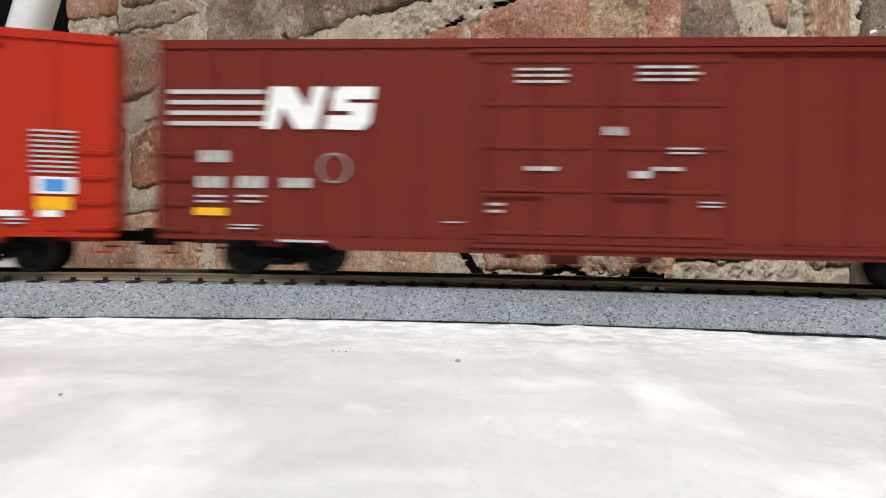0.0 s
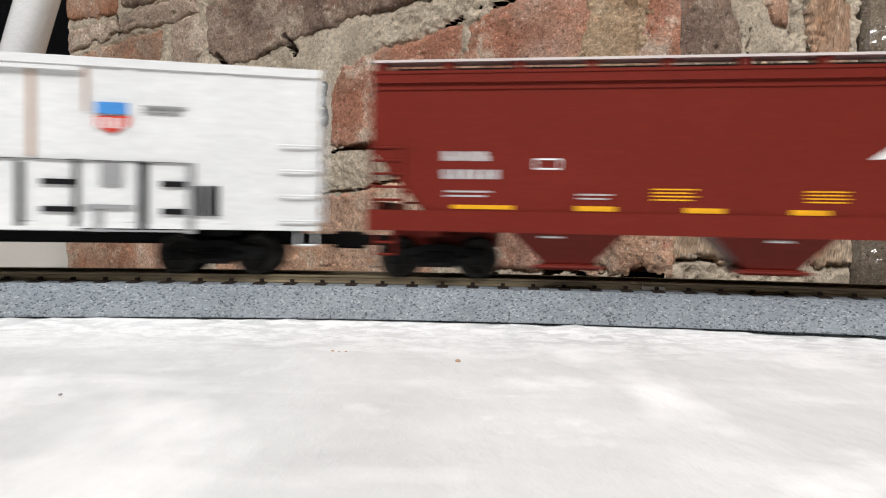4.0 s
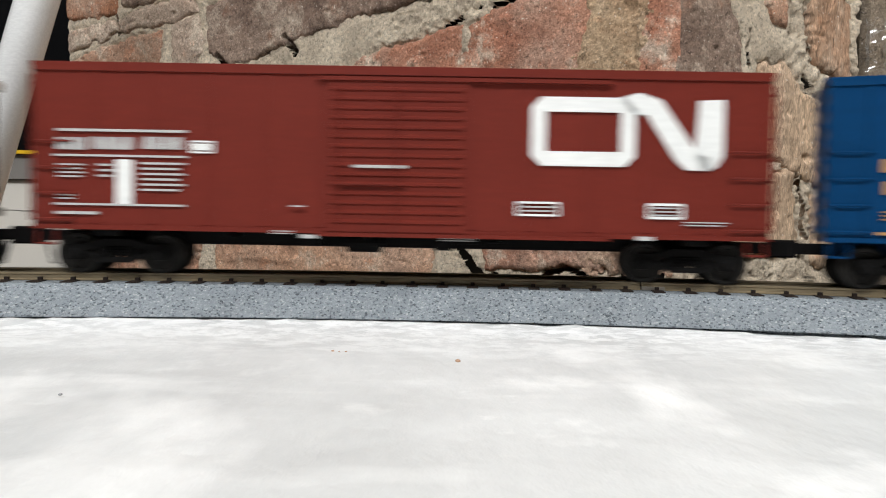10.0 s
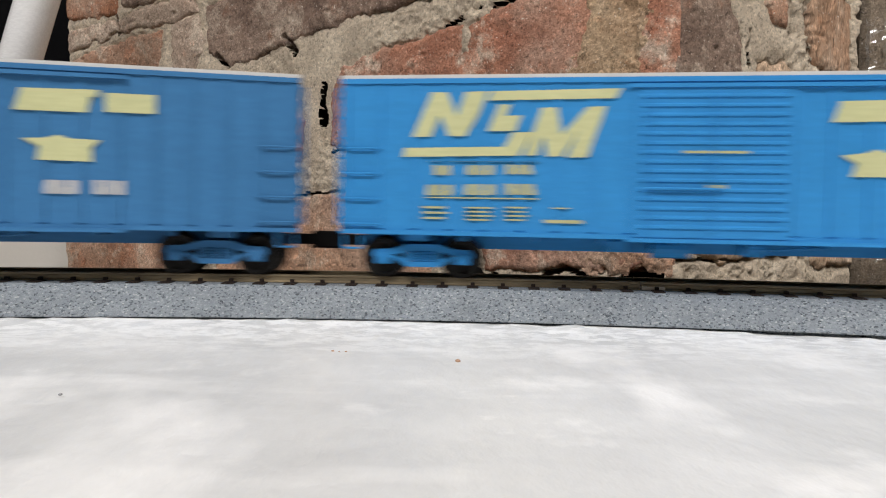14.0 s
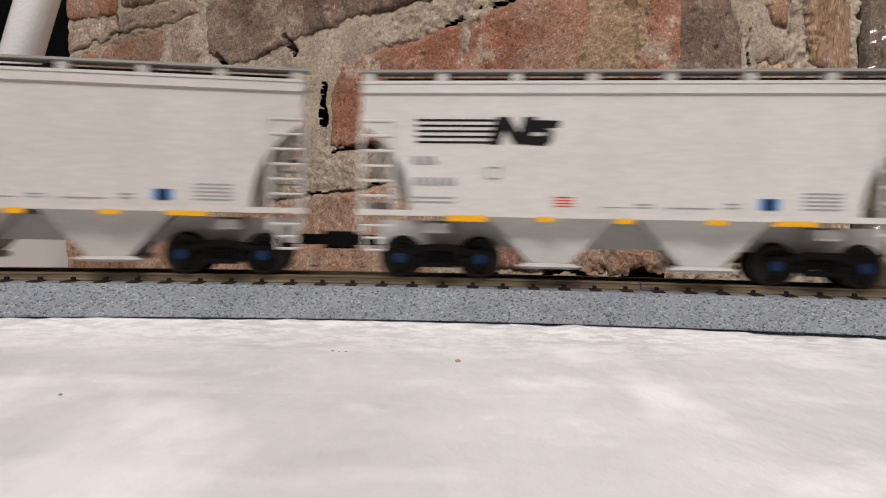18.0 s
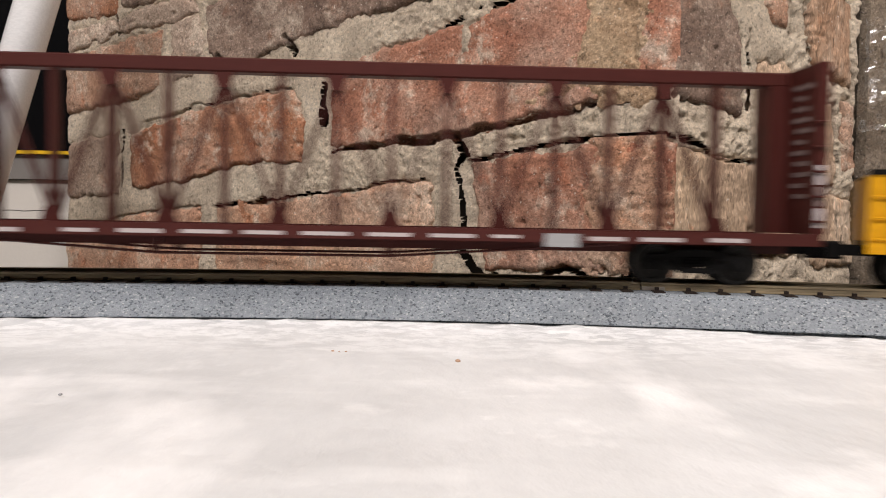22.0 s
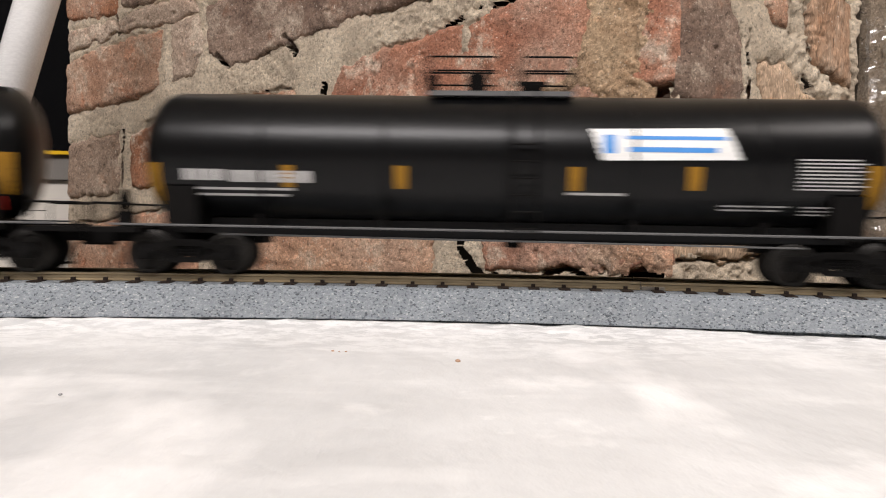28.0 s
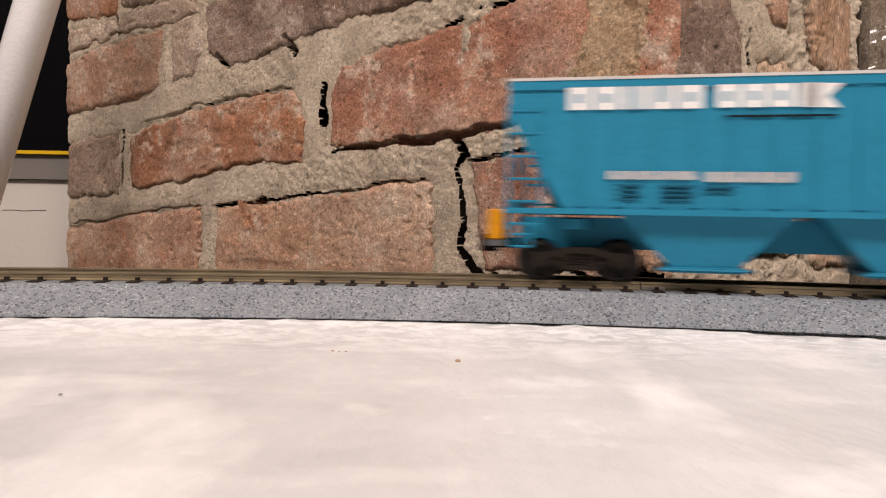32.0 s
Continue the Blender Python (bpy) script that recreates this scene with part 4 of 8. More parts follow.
def underframe(parent, half_l, z0, b, material=FLAT_BLACK, gear=True):
    bm = bmesh.new()
    box(bm, -half_l + 3, half_l - 3, -3.2, 3.2, 7.4, z0 + 1.5)
    for x in (-b, b):
        box(bm, x - 3, x + 3, -14.5, 14.5, z0 - 1.6, z0 + 0.6)
    u = piece("underframe", bm, material, parent, "frame under the floor")
    n = 8
    for i in range(n):
        x = -b + 12 + (2 * b - 24) * i / (n - 1)
        bm = bmesh.new()
        box(bm, x - 0.6, x + 0.6, -15.5, 15.5, z0 - 1.4, z0 + 0.6)
        piece("cross_bearer", bm, material, u)
    if gear:
        bm = bmesh.new()
        rod(bm, (-14, -8, z0 - 2.6), (-5, -8, z0 - 2.6), 2.1, 14)
        piece("air_tank", bm, material, u)
        bm = bmesh.new()
        rod(bm, (8, -7, z0 - 2.2), (13, -7, z0 - 2.2), 1.8, 14)
        rod(bm, (13, -7, z0 - 2.2), (26, -5, z0 - 1.6), 0.35)
        piece("brake_cylinder", bm, material, u)
        bm = bmesh.new()
        box(bm, -25, -20, -9.5, -6.5, z0 - 3.4, z0 - 0.4)
        piece("valve", bm, material, u, "", False, 0.4)
    return u


def boxcar(label, half_l, z0, z1, b, coupled, body_m, roof_m, door, door_m, door_split=None, door_lines=0, ribs=16, truck_m=FLAT_BLACK, rib_depth=0.45, drop=0.0, drop_x=None, under=True, bottom_m=None, wheel_d=10.0, rungs=4, ladder_m=None):
    c = car_base("boxcar", label, coupled)
    bm = bmesh.new()
    box(bm, -half_l, half_l, -HALF, HALF, z0, z1)
    dx0, dx1 = door
    spans = ((-half_l, dx0), (dx1, half_l))
    piece("body", bm, body_m, c)
    rib = bmesh.new()
    prism_x(rib, [(0.1, z0 + 1.2), (-rib_depth, z0 + 1.6), (-rib_depth, z1 - 1.6), (0.1, z1 - 1.2)], -0.75, 0.75)
    rib = piece("rib", rib, body_m, c)
    first = True
    for a, d in spans:
        n = max(2, int(ribs * (d - a) / (2 * half_l)))
        for i in range(n + 1):
            x = a + 1.0 + (d - a - 2.0) * i / n
            for e in (-1, 1):
                o = rib if first else rib.copy()
                if not first:
                    scene.collection.objects.link(o)
                first = False
                o.matrix_basis = Matrix.Translation((x * 0.001, e * HALF * 0.001, 0)) @ Matrix.Rotation(0 if e < 0 else math.pi, 4, "Z")
    for e in (-1, 1):
        y0, y1 = sorted((e * (HALF - 0.1), e * (HALF + 0.55)))
        bm = bmesh.new()
        if drop:
            a, d = drop_x
            prism(bm, [(-half_l, z0 + 1.1), (-half_l, z0), (a, z0), (a + 4, z0 - drop), (d - 4, z0 - drop), (d, z0), (half_l, z0), (half_l, z0 + 1.1)], y0, y1)
        else:
            box(bm, -half_l, half_l, y0, y1, z0, z0 + 1.1)
        piece("side_sill", bm, body_m, c)
        bm = bmesh.new()
        box(bm, -half_l, half_l, y0, y1, z1 - 1.2, z1)
        piece("top_plate", bm, body_m, c)
    roof(c, half_l, z1, roof_m)
    car_ends(c, half_l, z0, z1, body_m)
    leaves = ((dx0, dx1),) if door_split is None else ((dx0, door_split - 0.4), (door_split + 0.4, dx1))
    for e in (-1, 1):
        for z in (z0 - 0.6, z1 - 2.6):
            bm = bmesh.new()
            y0, y1 = sorted((e * HALF, e * (HALF + 1.3)))
            box(bm, dx0 - 2, min(half_l - 2, dx1 + (dx1 - dx0)), y0, y1, z, z + 0.9)
            piece("door_track", bm, body_m, c)
        for a, d in leaves:
            bm = bmesh.new()
            y0, y1 = sorted((e * (HALF - 0.2), e * (HALF + 0.75)))
            box(bm, a, d, y0, y1, z0 + 0.6, z1 - 2.0)
            yo = e * (HALF + 0.75)
            dr = piece("door", bm, door_m, c, "sliding side door")
            n = door_lines or 5
            tall = 0.45 if door_lines else 0.5
            for k in range(n):
                z = z0 + 3.0 + (z1 - z0 - 7.6) * k / (n - 1)
                bm = bmesh.new()
                ya, yb = yo - e * 0.1, yo + e * 0.45
                prism_x(bm, [(ya, z - tall - 0.2), (yb, z - tall * 0.5), (yb, z + tall * 0.5), (ya, z + tall + 0.2)], a + 1.2, d - 1.2)
                piece("door_rib", bm, door_m, dr)
            bm = bmesh.new()
            xm = (a + d) / 2
            for x in (a + 3, xm):
                rod(bm, (x, yo + e * 0.8, z0 + 2), (x, yo + e * 0.8, z1 - 4), 0.25)
            rod(bm, (a + 2, yo + e * 0.9, z0 + 12), (xm + 2, yo + e * 0.9, z0 + 12), 0.35)
            piece("door_handle", bm, door_m, dr)
    lm = ladder_m or body_m
    zs = [z0 + 2.5 + 6.2 * k for k in range(rungs)]
    for e in (-1, 1):
        grabs(c, -half_l + 0.6, -half_l + 9.5, zs, lm, e * (HALF + 0.9))
        grabs(c, half_l - 9.5, half_l - 0.6, zs, lm, e * (HALF + 0.9))
        for x in (-half_l + 3, half_l - 3):
            bm = bmesh.new()
            for w in (-2.2, 2.2):
                rod(bm, (x + w, e * (HALF - 0.3), z0 + 1), (x + w, e * (HALF - 0.3), z0 - 3.6), 0.3)
            rod(bm, (x - 2.2, e * (HALF - 0.3), z0 - 3.6), (x + 2.2, e * (HALF - 0.3), z0 - 3.6), 0.3)
            piece("step", bm, lm, c)
    if under:
        underframe(c, half_l, z0, b, bottom_m or FLAT_BLACK)
    for x in (-b, b):
        truck(c, x, truck_m, wheel_d)
    for e in (-1, 1):
        coupler(c, e * half_l, e * coupled)
    return c


def end_platform(c, half_l, z, e, material, ladder_m, top, rails):
    """The ladder frame at the end of a hopper car."""
    for y in (-1, 1):
        x1, x0 = e * (half_l - 0.5), e * (half_l - 8.5)
        zs = [z - 4 + (top - z + 2) * k / (rails - 1) for k in range(rails)]
        grabs(c, min(x0, x1), max(x0, x1), zs, ladder_m, y * (HALF - 0.2), 0.34, "ladder", True)
    bm = bmesh.new()
    for y in (-6, 6):
        rod(bm, (e * (half_l - 12), y, z), (e * (half_l - 3), y, top - 6), 0.8, 8)
    box(bm, *sorted((e * (half_l - 2.2), e * (half_l - 0.8))), -15, 15, z - 0.5, z + 2.0)
    piece("end_frame", bm, material, c)
    bm = bmesh.new()
    lathe(bm, [(e * (half_l - 0.5), 3.0), (e * (half_l + 0.3), 3.0)], (1, 0, 0), 16, (0, 4, z + 12))
    piece("brake_wheel", bm, material, c)


def hopper(label, half_l, sill, side, top, slope, b, coupled, material, pots, roof_walk, ribs=0, truck_m=FLAT_BLACK, cap=None, lower_m=None, walk_m=None, ladder_m=None, rails=7, band=None, wheel_d=10.0, pot_w=(22, 9), keel=8.0, round_slope=False, roof_m=None, thin=False):
    """slope: (height where the end sheet turns inwards, its foot's x, its foot's z)."""
    c = car_base("hopper_car", label, coupled)
    zc, fx, fz = slope
    side = max(side, fz + 0.1)
    bm = bmesh.new()
    turn = [(half_l - 0.5, zc), (fx, fz)]
    if round_slope:
        turn = []
        for k in range(9):
            a = math.pi / 2 * k / 8
            turn.append((half_l - 0.5 - (half_l - 0.5 - fx) * math.sin(a), zc + (fz - zc) * k / 8 * (0.55 + 0.45 * k / 8)))
    outline = [(half_l - 0.5, top)] + turn + [(-x, z) for x, z in turn[::-1]] + [(-half_l + 0.5, top)]
    w = HALF - 0.3
    prism(bm, outline, -w, w)
    piece("body", bm, material, c)
    for e in (-1, 1):
        y0, y1 = sorted((e * (w - 0.1), e * (w + 0.7)))
        bm = bmesh.new()
        box(bm, -half_l + 0.5, half_l - 0.5, y0, y1, top - 2.2, top)
        piece("top_plate", bm, material, c)
        if band:
            bm = bmesh.new()
            box(bm, -half_l + 1.0, half_l - 1.0, *sorted((e * (w - 0.1), e * (w + 0.35))), band - 0.35, band + 0.35)
            piece("side_band", bm, material, c)
        for i in range(ribs):
            x = -fx + 2 * fx * (i + 0.5) / ribs
            bm = bmesh.new()
            box(bm, x - 0.8, x + 0.8, *sorted((e * (w - 0.1), e * (w + 0.6))), side + 0.5, top - 2)
            piece("rib", bm, material, c)
    bm = bmesh.new()
    prism_x(bm, [(-w - 0.95, top), (-w - 0.95, top + 0.7), (-w * 0.6, top + 1.3), (0, top + 1.8), (w * 0.6, top + 1.3), (w + 0.95, top + 0.7), (w + 0.95, top)], -half_l + 0.3, half_l - 0.3)
    piece("roof", bm, roof_m or material, c)
    for e in (-1, 1):
        bm = bmesh.new()
        box(bm, -half_l - 0.5, half_l + 0.5, *sorted((e * (HALF - 3.2), e * (HALF + 0.6))), side - 1.4 if thin else sill, side)
        piece("side_sill", bm, material, c)
    wm = walk_m or material
    if roof_walk:
        n = roof_walk
        for e in (-1, 1):
            bm = bmesh.new()
            box(bm, -half_l + 0.2, half_l + 1.0, *sorted((e * (HALF - 6.5), e * (HALF - 0.5))), top + 3.0, top + 3.6)
            board = piece("running_board", bm, wm, c)
            for i in range(n + 1):
                x = -half_l + 2 + (2 * half_l - 4) * i / n
                bm = bmesh.new()
                box(bm, x - 1.1, x + 1.1, *sorted((e * (HALF - 6.0), e * (HALF - 0.9))), top + 0.2, top + 2.98)
                piece("bracket", bm, material, board)
        # added black filler puts the darkness between the brackets into its colour
        bm = bmesh.new()
        box(bm, -half_l + 4, half_l - 4, -8.5, 8.5, top + 0.8, top + 2.95)
        piece("hatch_trough", bm, FLAT_BLACK, c, "black filler for the dark gaps under the running boards")
        for i in range(n):
            x = -half_l + 2 + (2 * half_l - 4) * (i + 0.5) / n
            bm = bmesh.new()
            box(bm, x - 5.0, x + 5.0, -5, 5, top + 1.2, top + 3.2)
            piece("hatch", bm, wm, c, "", False, 0.5)
    lm = lower_m or material
    pt, pb = pot_w
    lip = side - 0.8 if thin else sill + 1.0
    for x in pots:
        bm = bmesh.new()
        a = [(x - pt, -14, lip), (x + pt, -14, lip), (x + pt, 14, lip), (x - pt, 14, lip)]
        d = [(x - pb, -11, 4.4), (x + pb, -11, 4.4), (x + pb, 11, 4.4), (x - pb, 11, 4.4)]
        va, vd = [bm.verts.new(p) for p in a], [bm.verts.new(p) for p in d]
        bm.faces.new(va)
        bm.faces.new(vd[::-1])
        for i in range(4):
            bm.faces.new((va[i], va[(i + 1) % 4], vd[(i + 1) % 4], vd[i]))
        p = piece("discharge_hopper", bm, lm, c)
        bm = bmesh.new()
        box(bm, x - pb - 1.5, x + pb + 1.5, -11.8, 11.8, 3.0, 4.4)
        rod(bm, (x - pb - 3, -11.9, 3.7), (x + pb + 3, -11.9, 3.7), 0.4)
        piece("gate", bm, lm, p, "", False, 0.2)
    bm = bmesh.new()
    if keel < 10:
        box(bm, -half_l + 2, half_l - 2, -3.2, 3.2, keel, sill + 1.5)
    else:
        for e in (-1, 1):
            box(bm, *sorted((e * (half_l - 2), e * (b - 16))), -3.2, 3.2, 8.0, sill + 1.5)
        box(bm, -b + 16, b - 16, -3.2, 3.2, keel, sill + 1.5)
    for x in (-b, b):
        box(bm, x - 3, x + 3, -14, 14, sill - 1.5, sill + 1)
    # sloping end sheets under the body
    piece("center_sill", bm, lm, c)
    for e in (-1, 1):
        end_platform(c, half_l, side, e, material, ladder_m or material, zc + 3, rails)
        for y in (-1, 1):
            bm = bmesh.new()
            x = e * (half_l - 4)
            for q in (-2.5, 2.5):
                rod(bm, (x + q, y * (HALF - 0.2), sill), (x + q, y * (HALF - 0.2), sill - 6), 0.34)
            for zz in (sill - 3, sill - 6):
                rod(bm, (x - 2.5, y * (HALF - 0.2), zz), (x + 2.5, y * (HALF - 0.2), zz), 0.34)
            piece("step", bm, ladder_m or material, c)
    for x in (-b, b):
        truck(c, x, truck_m, wheel_d, 20.0, cap)
    for e in (-1, 1):
        coupler(c, e * half_l, e * coupled)
    return c


def barrel_hopper(label, coupled, b):
    c = car_base("hopper_car", label, coupled)
    half_l, fx = 96, 87
    prof = []
    for k in range(65):
        a = math.pi * 2 * k / 64
        prof.append((HALF * math.copysign(abs(math.cos(a)) ** 0.75, math.cos(a)), 31.0 + 17.0 * math.copysign(abs(math.sin(a)) ** 0.8, math.sin(a))))
    bm = bmesh.new()
    prism_x(bm, prof[:-1], -fx, fx)
    piece("body", bm, BARREL_SHELL, c, "dull silver barrel-sided shell with tan weathering", True)
    for e in (-1, 1):
        bm = bmesh.new()
        box(bm, -half_l, half_l, *sorted((e * (HALF - 6.5), e * (HALF + 0.4))), 48.0, 50.2)
        piece("running_board", bm, BARREL_WALK, c, "rust-stained running board")
        bm = bmesh.new()
        box(bm, -half_l, half_l, *sorted((e * (HALF - 3), e * (HALF + 0.4))), 13.6, 16.0)
        piece("side_sill", bm, BARREL_SILL, c)
    for i in range(13):
        bm = bmesh.new()
        x = -84 + 14 * i
        box(bm, x - 1, x + 1, -HALF + 1, HALF - 1, 46.5, 48.0)
        piece("roof_bracket", bm, BARREL_WALK, c)
    for x in (-53, -18, 18, 53):
        bm = bmesh.new()
        a = [(x - 12, -14, 14), (x + 12, -14, 14), (x + 12, 14, 14), (x - 12, 14, 14)]
        d = [(x - 6, -11, 4.6), (x + 6, -11, 4.6), (x + 6, 11, 4.6), (x - 6, 11, 4.6)]
        va, vd = [bm.verts.new(p) for p in a], [bm.verts.new(p) for p in d]
        bm.faces.new(va)
        bm.faces.new(vd[::-1])
        for i in range(4):
            bm.faces.new((va[i], va[(i + 1) % 4], vd[(i + 1) % 4], vd[i]))
        p = piece("discharge_hopper", bm, BARREL_SILL, c)
        bm = bmesh.new()
        box(bm, x - 8, x + 8, -11.5, 11.5, 3.2, 4.6)
        piece("gate", bm, BARREL_SILL, p, "", False, 0.2)
    bm = bmesh.new()
    for e in (-1, 1):
        box(bm, *sorted((e * 60, e * 94)), -3.2, 3.2, 8, 14)
    box(bm, -60, 60, -3.2, 3.2, 12.4, 14)
    piece("center_sill", bm, BARREL_SILL, c)
    for e in (-1, 1):
        bm = bmesh.new()
        for y in (-14, -5, 5, 14):
            rod(bm, (e * (half_l - 1.5), y, 16), (e * (half_l - 1.5), y, 48), 0.7, 6)
        for y in (-10, 10):
            rod(bm, (e * (half_l - 2), y, 17), (e * (fx - 1), y, 34), 0.7, 6)
        piece("end_frame", bm, BARREL_WALK, c, "brown tubular end frame")
        grabs(c, *sorted((e * (half_l - 8), e * (half_l - 0.5))), [10, 16, 22, 28, 34, 40], BARREL_WALK, -HALF + 0.2, 0.32, "ladder", True)
    for x in (-b, b):
        truck(c, x, FLAT_BLACK)
    for e in (-1, 1):
        coupler(c, e * half_l, e * coupled)
    return c


def tank_car(label, coupled, b=81.5):
    c = car_base("tank_car", label, coupled)
    zc, r, hl = 29.8, 16.9, 92.3
    prof = [(-hl + 8 * (1 - math.cos(math.pi / 2 * k / 8)), max(0.4, r * math.sin(math.pi / 2 * k / 8) ** 0.75)) for k in range(9)]
    prof = prof + [(x * -1, q) for x, q in prof[::-1]]
    bm = bmesh.new()
    lathe(bm, prof, (1, 0, 0), 64, (0, 0, zc))
    piece("tank", bm, TANK_BLACK, c, "glossy black tank shell", True)
    for x in (-30, 0, 30, -60, 60):
        bm = bmesh.new()
        lathe(bm, [(x - 0.35, r + 0.12), (x + 0.35, r + 0.12)], (1, 0, 0), 64, (0, 0, zc))
        piece("weld_band", bm, TANK_BLACK, c, "", True)
    bm = bmesh.new()
    box(bm, -20, 16, -9.0, 9.0, zc + r - 1.0, zc + r + 0.2)
    plat = piece("platform", bm, GREY_STEEL, c, "grey walkway on top of the tank")
    for x in (-20, -8, 4, 16):
        for y in (-9, 9):
            bm = bmesh.new()
            rod(bm, (x, y, zc + r), (x, y, zc + r + 8.5), 0.28)
            piece("rail_post", bm, FLAT_BLACK, plat)
    for y in (-9, 9):
        for h in (4.5, 8.5):
            for xa, xb in ((-20, -3), (4, 16)):
                bm = bmesh.new()
                rod(bm, (xa, y, zc + r + h), (xb, y, zc + r + h), 0.25)
                piece("handrail", bm, FLAT_BLACK, plat, "thin black wire handrail")
    bm = bmesh.new()
    rod(bm, (-8, -2, zc + r), (-8, -2, zc + r + 5.0), 2.6, 16)
    rod(bm, (-8, -2, zc + r + 5.0), (-8, -2, zc + r + 5.6), 2.0, 16)
    piece("valve_dome", bm, FLAT_BLACK, plat)
    bm = bmesh.new()
    rod(bm, (6, -3, zc + r), (6, -3, zc + r + 2.6), 3.2, 16)
    box(bm, 2, 10, -4, -2, zc + r + 2.6, zc + r + 3.4)
    piece("manway", bm, FLAT_BLACK, plat)
    bm = bmesh.new()
    rod(bm, (-19, -6, zc + r), (-19, -6, zc + r + 4.2), 1.2, 10)
    piece("vent_pipe", bm, FLAT_BLACK, plat)
    for e in (-1, 1):
        bm = bmesh.new()
        y = e * (r + 1.2)
        for x in (1.0, 7.0):
            rod(bm, (x, y, 12), (x, y, zc + 4), 0.3)
            rod(bm, (x, y, zc + 4), (x, e * 9.5, zc + r), 0.3)
        for k in range(6):
            rod(bm, (1.0, y, 13 + 4 * k), (7.0, y, 13 + 4 * k), 0.28)
        piece("ladder", bm, FLAT_BLACK, c)
        bm = bmesh.new()
        rod(bm, (-97, e * HALF, 12.4), (97, e * HALF, 12.4), 0.3)
        rod(bm, (-70, e * (HALF - 2), 10.4), (70, e * (HALF - 2), 9.6), 0.25)
        piece("side_rail", bm, GREY_STEEL, c, "thin grey side handrail")
        for x in (-60, -30, 30, 60):
            bm = bmesh.new()
            box(bm, x - 0.4, x + 0.4, *sorted((e * 12, e * HALF)), 11.8, 15.5)
            piece("rail_bracket", bm, FLAT_BLACK, c)
    for e in (-1, 1):
        bm = bmesh.new()
        box(bm, *sorted((e * 62, e * 102)), -4, 4, 8, 12)
        sill = piece("stub_sill", bm, FLAT_BLACK, c, "black stub sill")
        bm = bmesh.new()
        box(bm, *sorted((e * 90, e * 103)), -HALF, HALF, 10.4, 11.6)
        piece("end_platform", bm, FLAT_BLACK, sill)
        bm = bmesh.new()
        prism_x(bm, [(-15, 11.5), (15, 11.5), (15.5, 22), (-15.5, 22)], *sorted((e * 76, e * 84)))
        piece("saddle", bm, FLAT_BLACK, sill)
        bm = bmesh.new()
        for y in (-HALF, HALF):
            for x in (91, 102):
                rod(bm, (e * x, y, 11), (e * x, y, 17.5), 0.3)
            rod(bm, (e * 91, y, 17.5), (e * 102, y, 17.5), 0.3)
        rod(bm, (e * 102, -HALF, 17.5), (e * 102, HALF, 17.5), 0.3)
        piece("end_rail", bm, FLAT_BLACK, c)
    bm = bmesh.new()
    lathe(bm, [(-97.5, 3.2), (-96.8, 3.2)], (1, 0, 0), 16, (0, -9, 18))
    box(bm, -98.5, -95, -11, -7, 12, 15.5)
    piece("brake_wheel", bm, FLAT_BLACK, c)
    bm = bmesh.new()
    rod(bm, (-1, 0, 13.8), (5, 0, 13.8), 4.0, 16)
    rod(bm, (2, 0, 8.0), (2, 0, 11), 2.4, 12)
    piece("outlet_valve", bm, FLAT_BLACK, c)
    for x in (-b, b):
        truck(c, x, FLAT_BLACK, 10.4)
    for e in (-1, 1):
        coupler(c, e * 101, e * coupled)
    bm = bmesh.new()
    box(bm, -84, 84, -7.5, 7.5, 9.8, 15.0)
    piece("center_sill", bm, TANK_BLACK, c, "black sill under the tank", False, 0.6)
    return c


def gondola(label, coupled, b=76):
    c = car_base("gondola_car", label, coupled)
    hl, z0, z1 = 95.5, 8.6, 28.4
    bm = bmesh.new()
    for e in (-1, 1):
        box(bm, -hl + 11, hl - 11, *sorted((e * (HALF - 1.2), e * HALF)), z0 + 2, z1)
        box(bm, -hl, hl, *sorted((e * (HALF - 1.4), e * (HALF + 0.7))), z1 - 1.2, z1)
        for i in range(12):
            x = -hl + 18 + (2 * hl - 36) * i / 11
            box(bm, x - 0.9, x + 0.9, *sorted((e * (HALF - 0.1), e * (HALF + 0.7))), z0 + 3, z1 - 1)
    box(bm, -hl + 1, hl - 1, -HALF + 1, HALF - 1, z0 + 1.5, z0 + 3.0)
    piece("body", bm, GON_BLACK, c, "black gondola sides with vertical posts")
    for e in (-1, 1):
        bm = bmesh.new()
        box(bm, -hl, hl, *sorted((e * (HALF - 1.5), e * (HALF + 0.5))), z0, z0 + 3.0)
        piece("side_sill", bm, BOX_YELLOW, c, "yellow side sill")
        bm = bmesh.new()
        box(bm, *sorted((e * (hl - 1.2), e * hl)), -HALF, HALF, z0 + 3, z1 - 1.2)
        for s in (-1, 1):
            box(bm, *sorted((e * (hl - 11), e * hl)), *sorted((s * (HALF - 1.2), s * (HALF + 0.2))), z0 + 3, z1 - 1.2)
        piece("end_panel", bm, BOX_YELLOW, c, "yellow end panel")
        for s in (-1, 1):
            grabs(c, *sorted((e * (hl - 9), e * (hl - 1))), [z0 + 3.5, z0 + 8.5, z0 + 13.5], BOX_YELLOW, s * (HALF + 1.0), 0.28)
    underframe(c, hl, z0 + 1, b)
    for x in (-b, b):
        truck(c, x, FLAT_BLACK)
    for e in (-1, 1):
        coupler(c, e * hl, e * coupled)
    return c


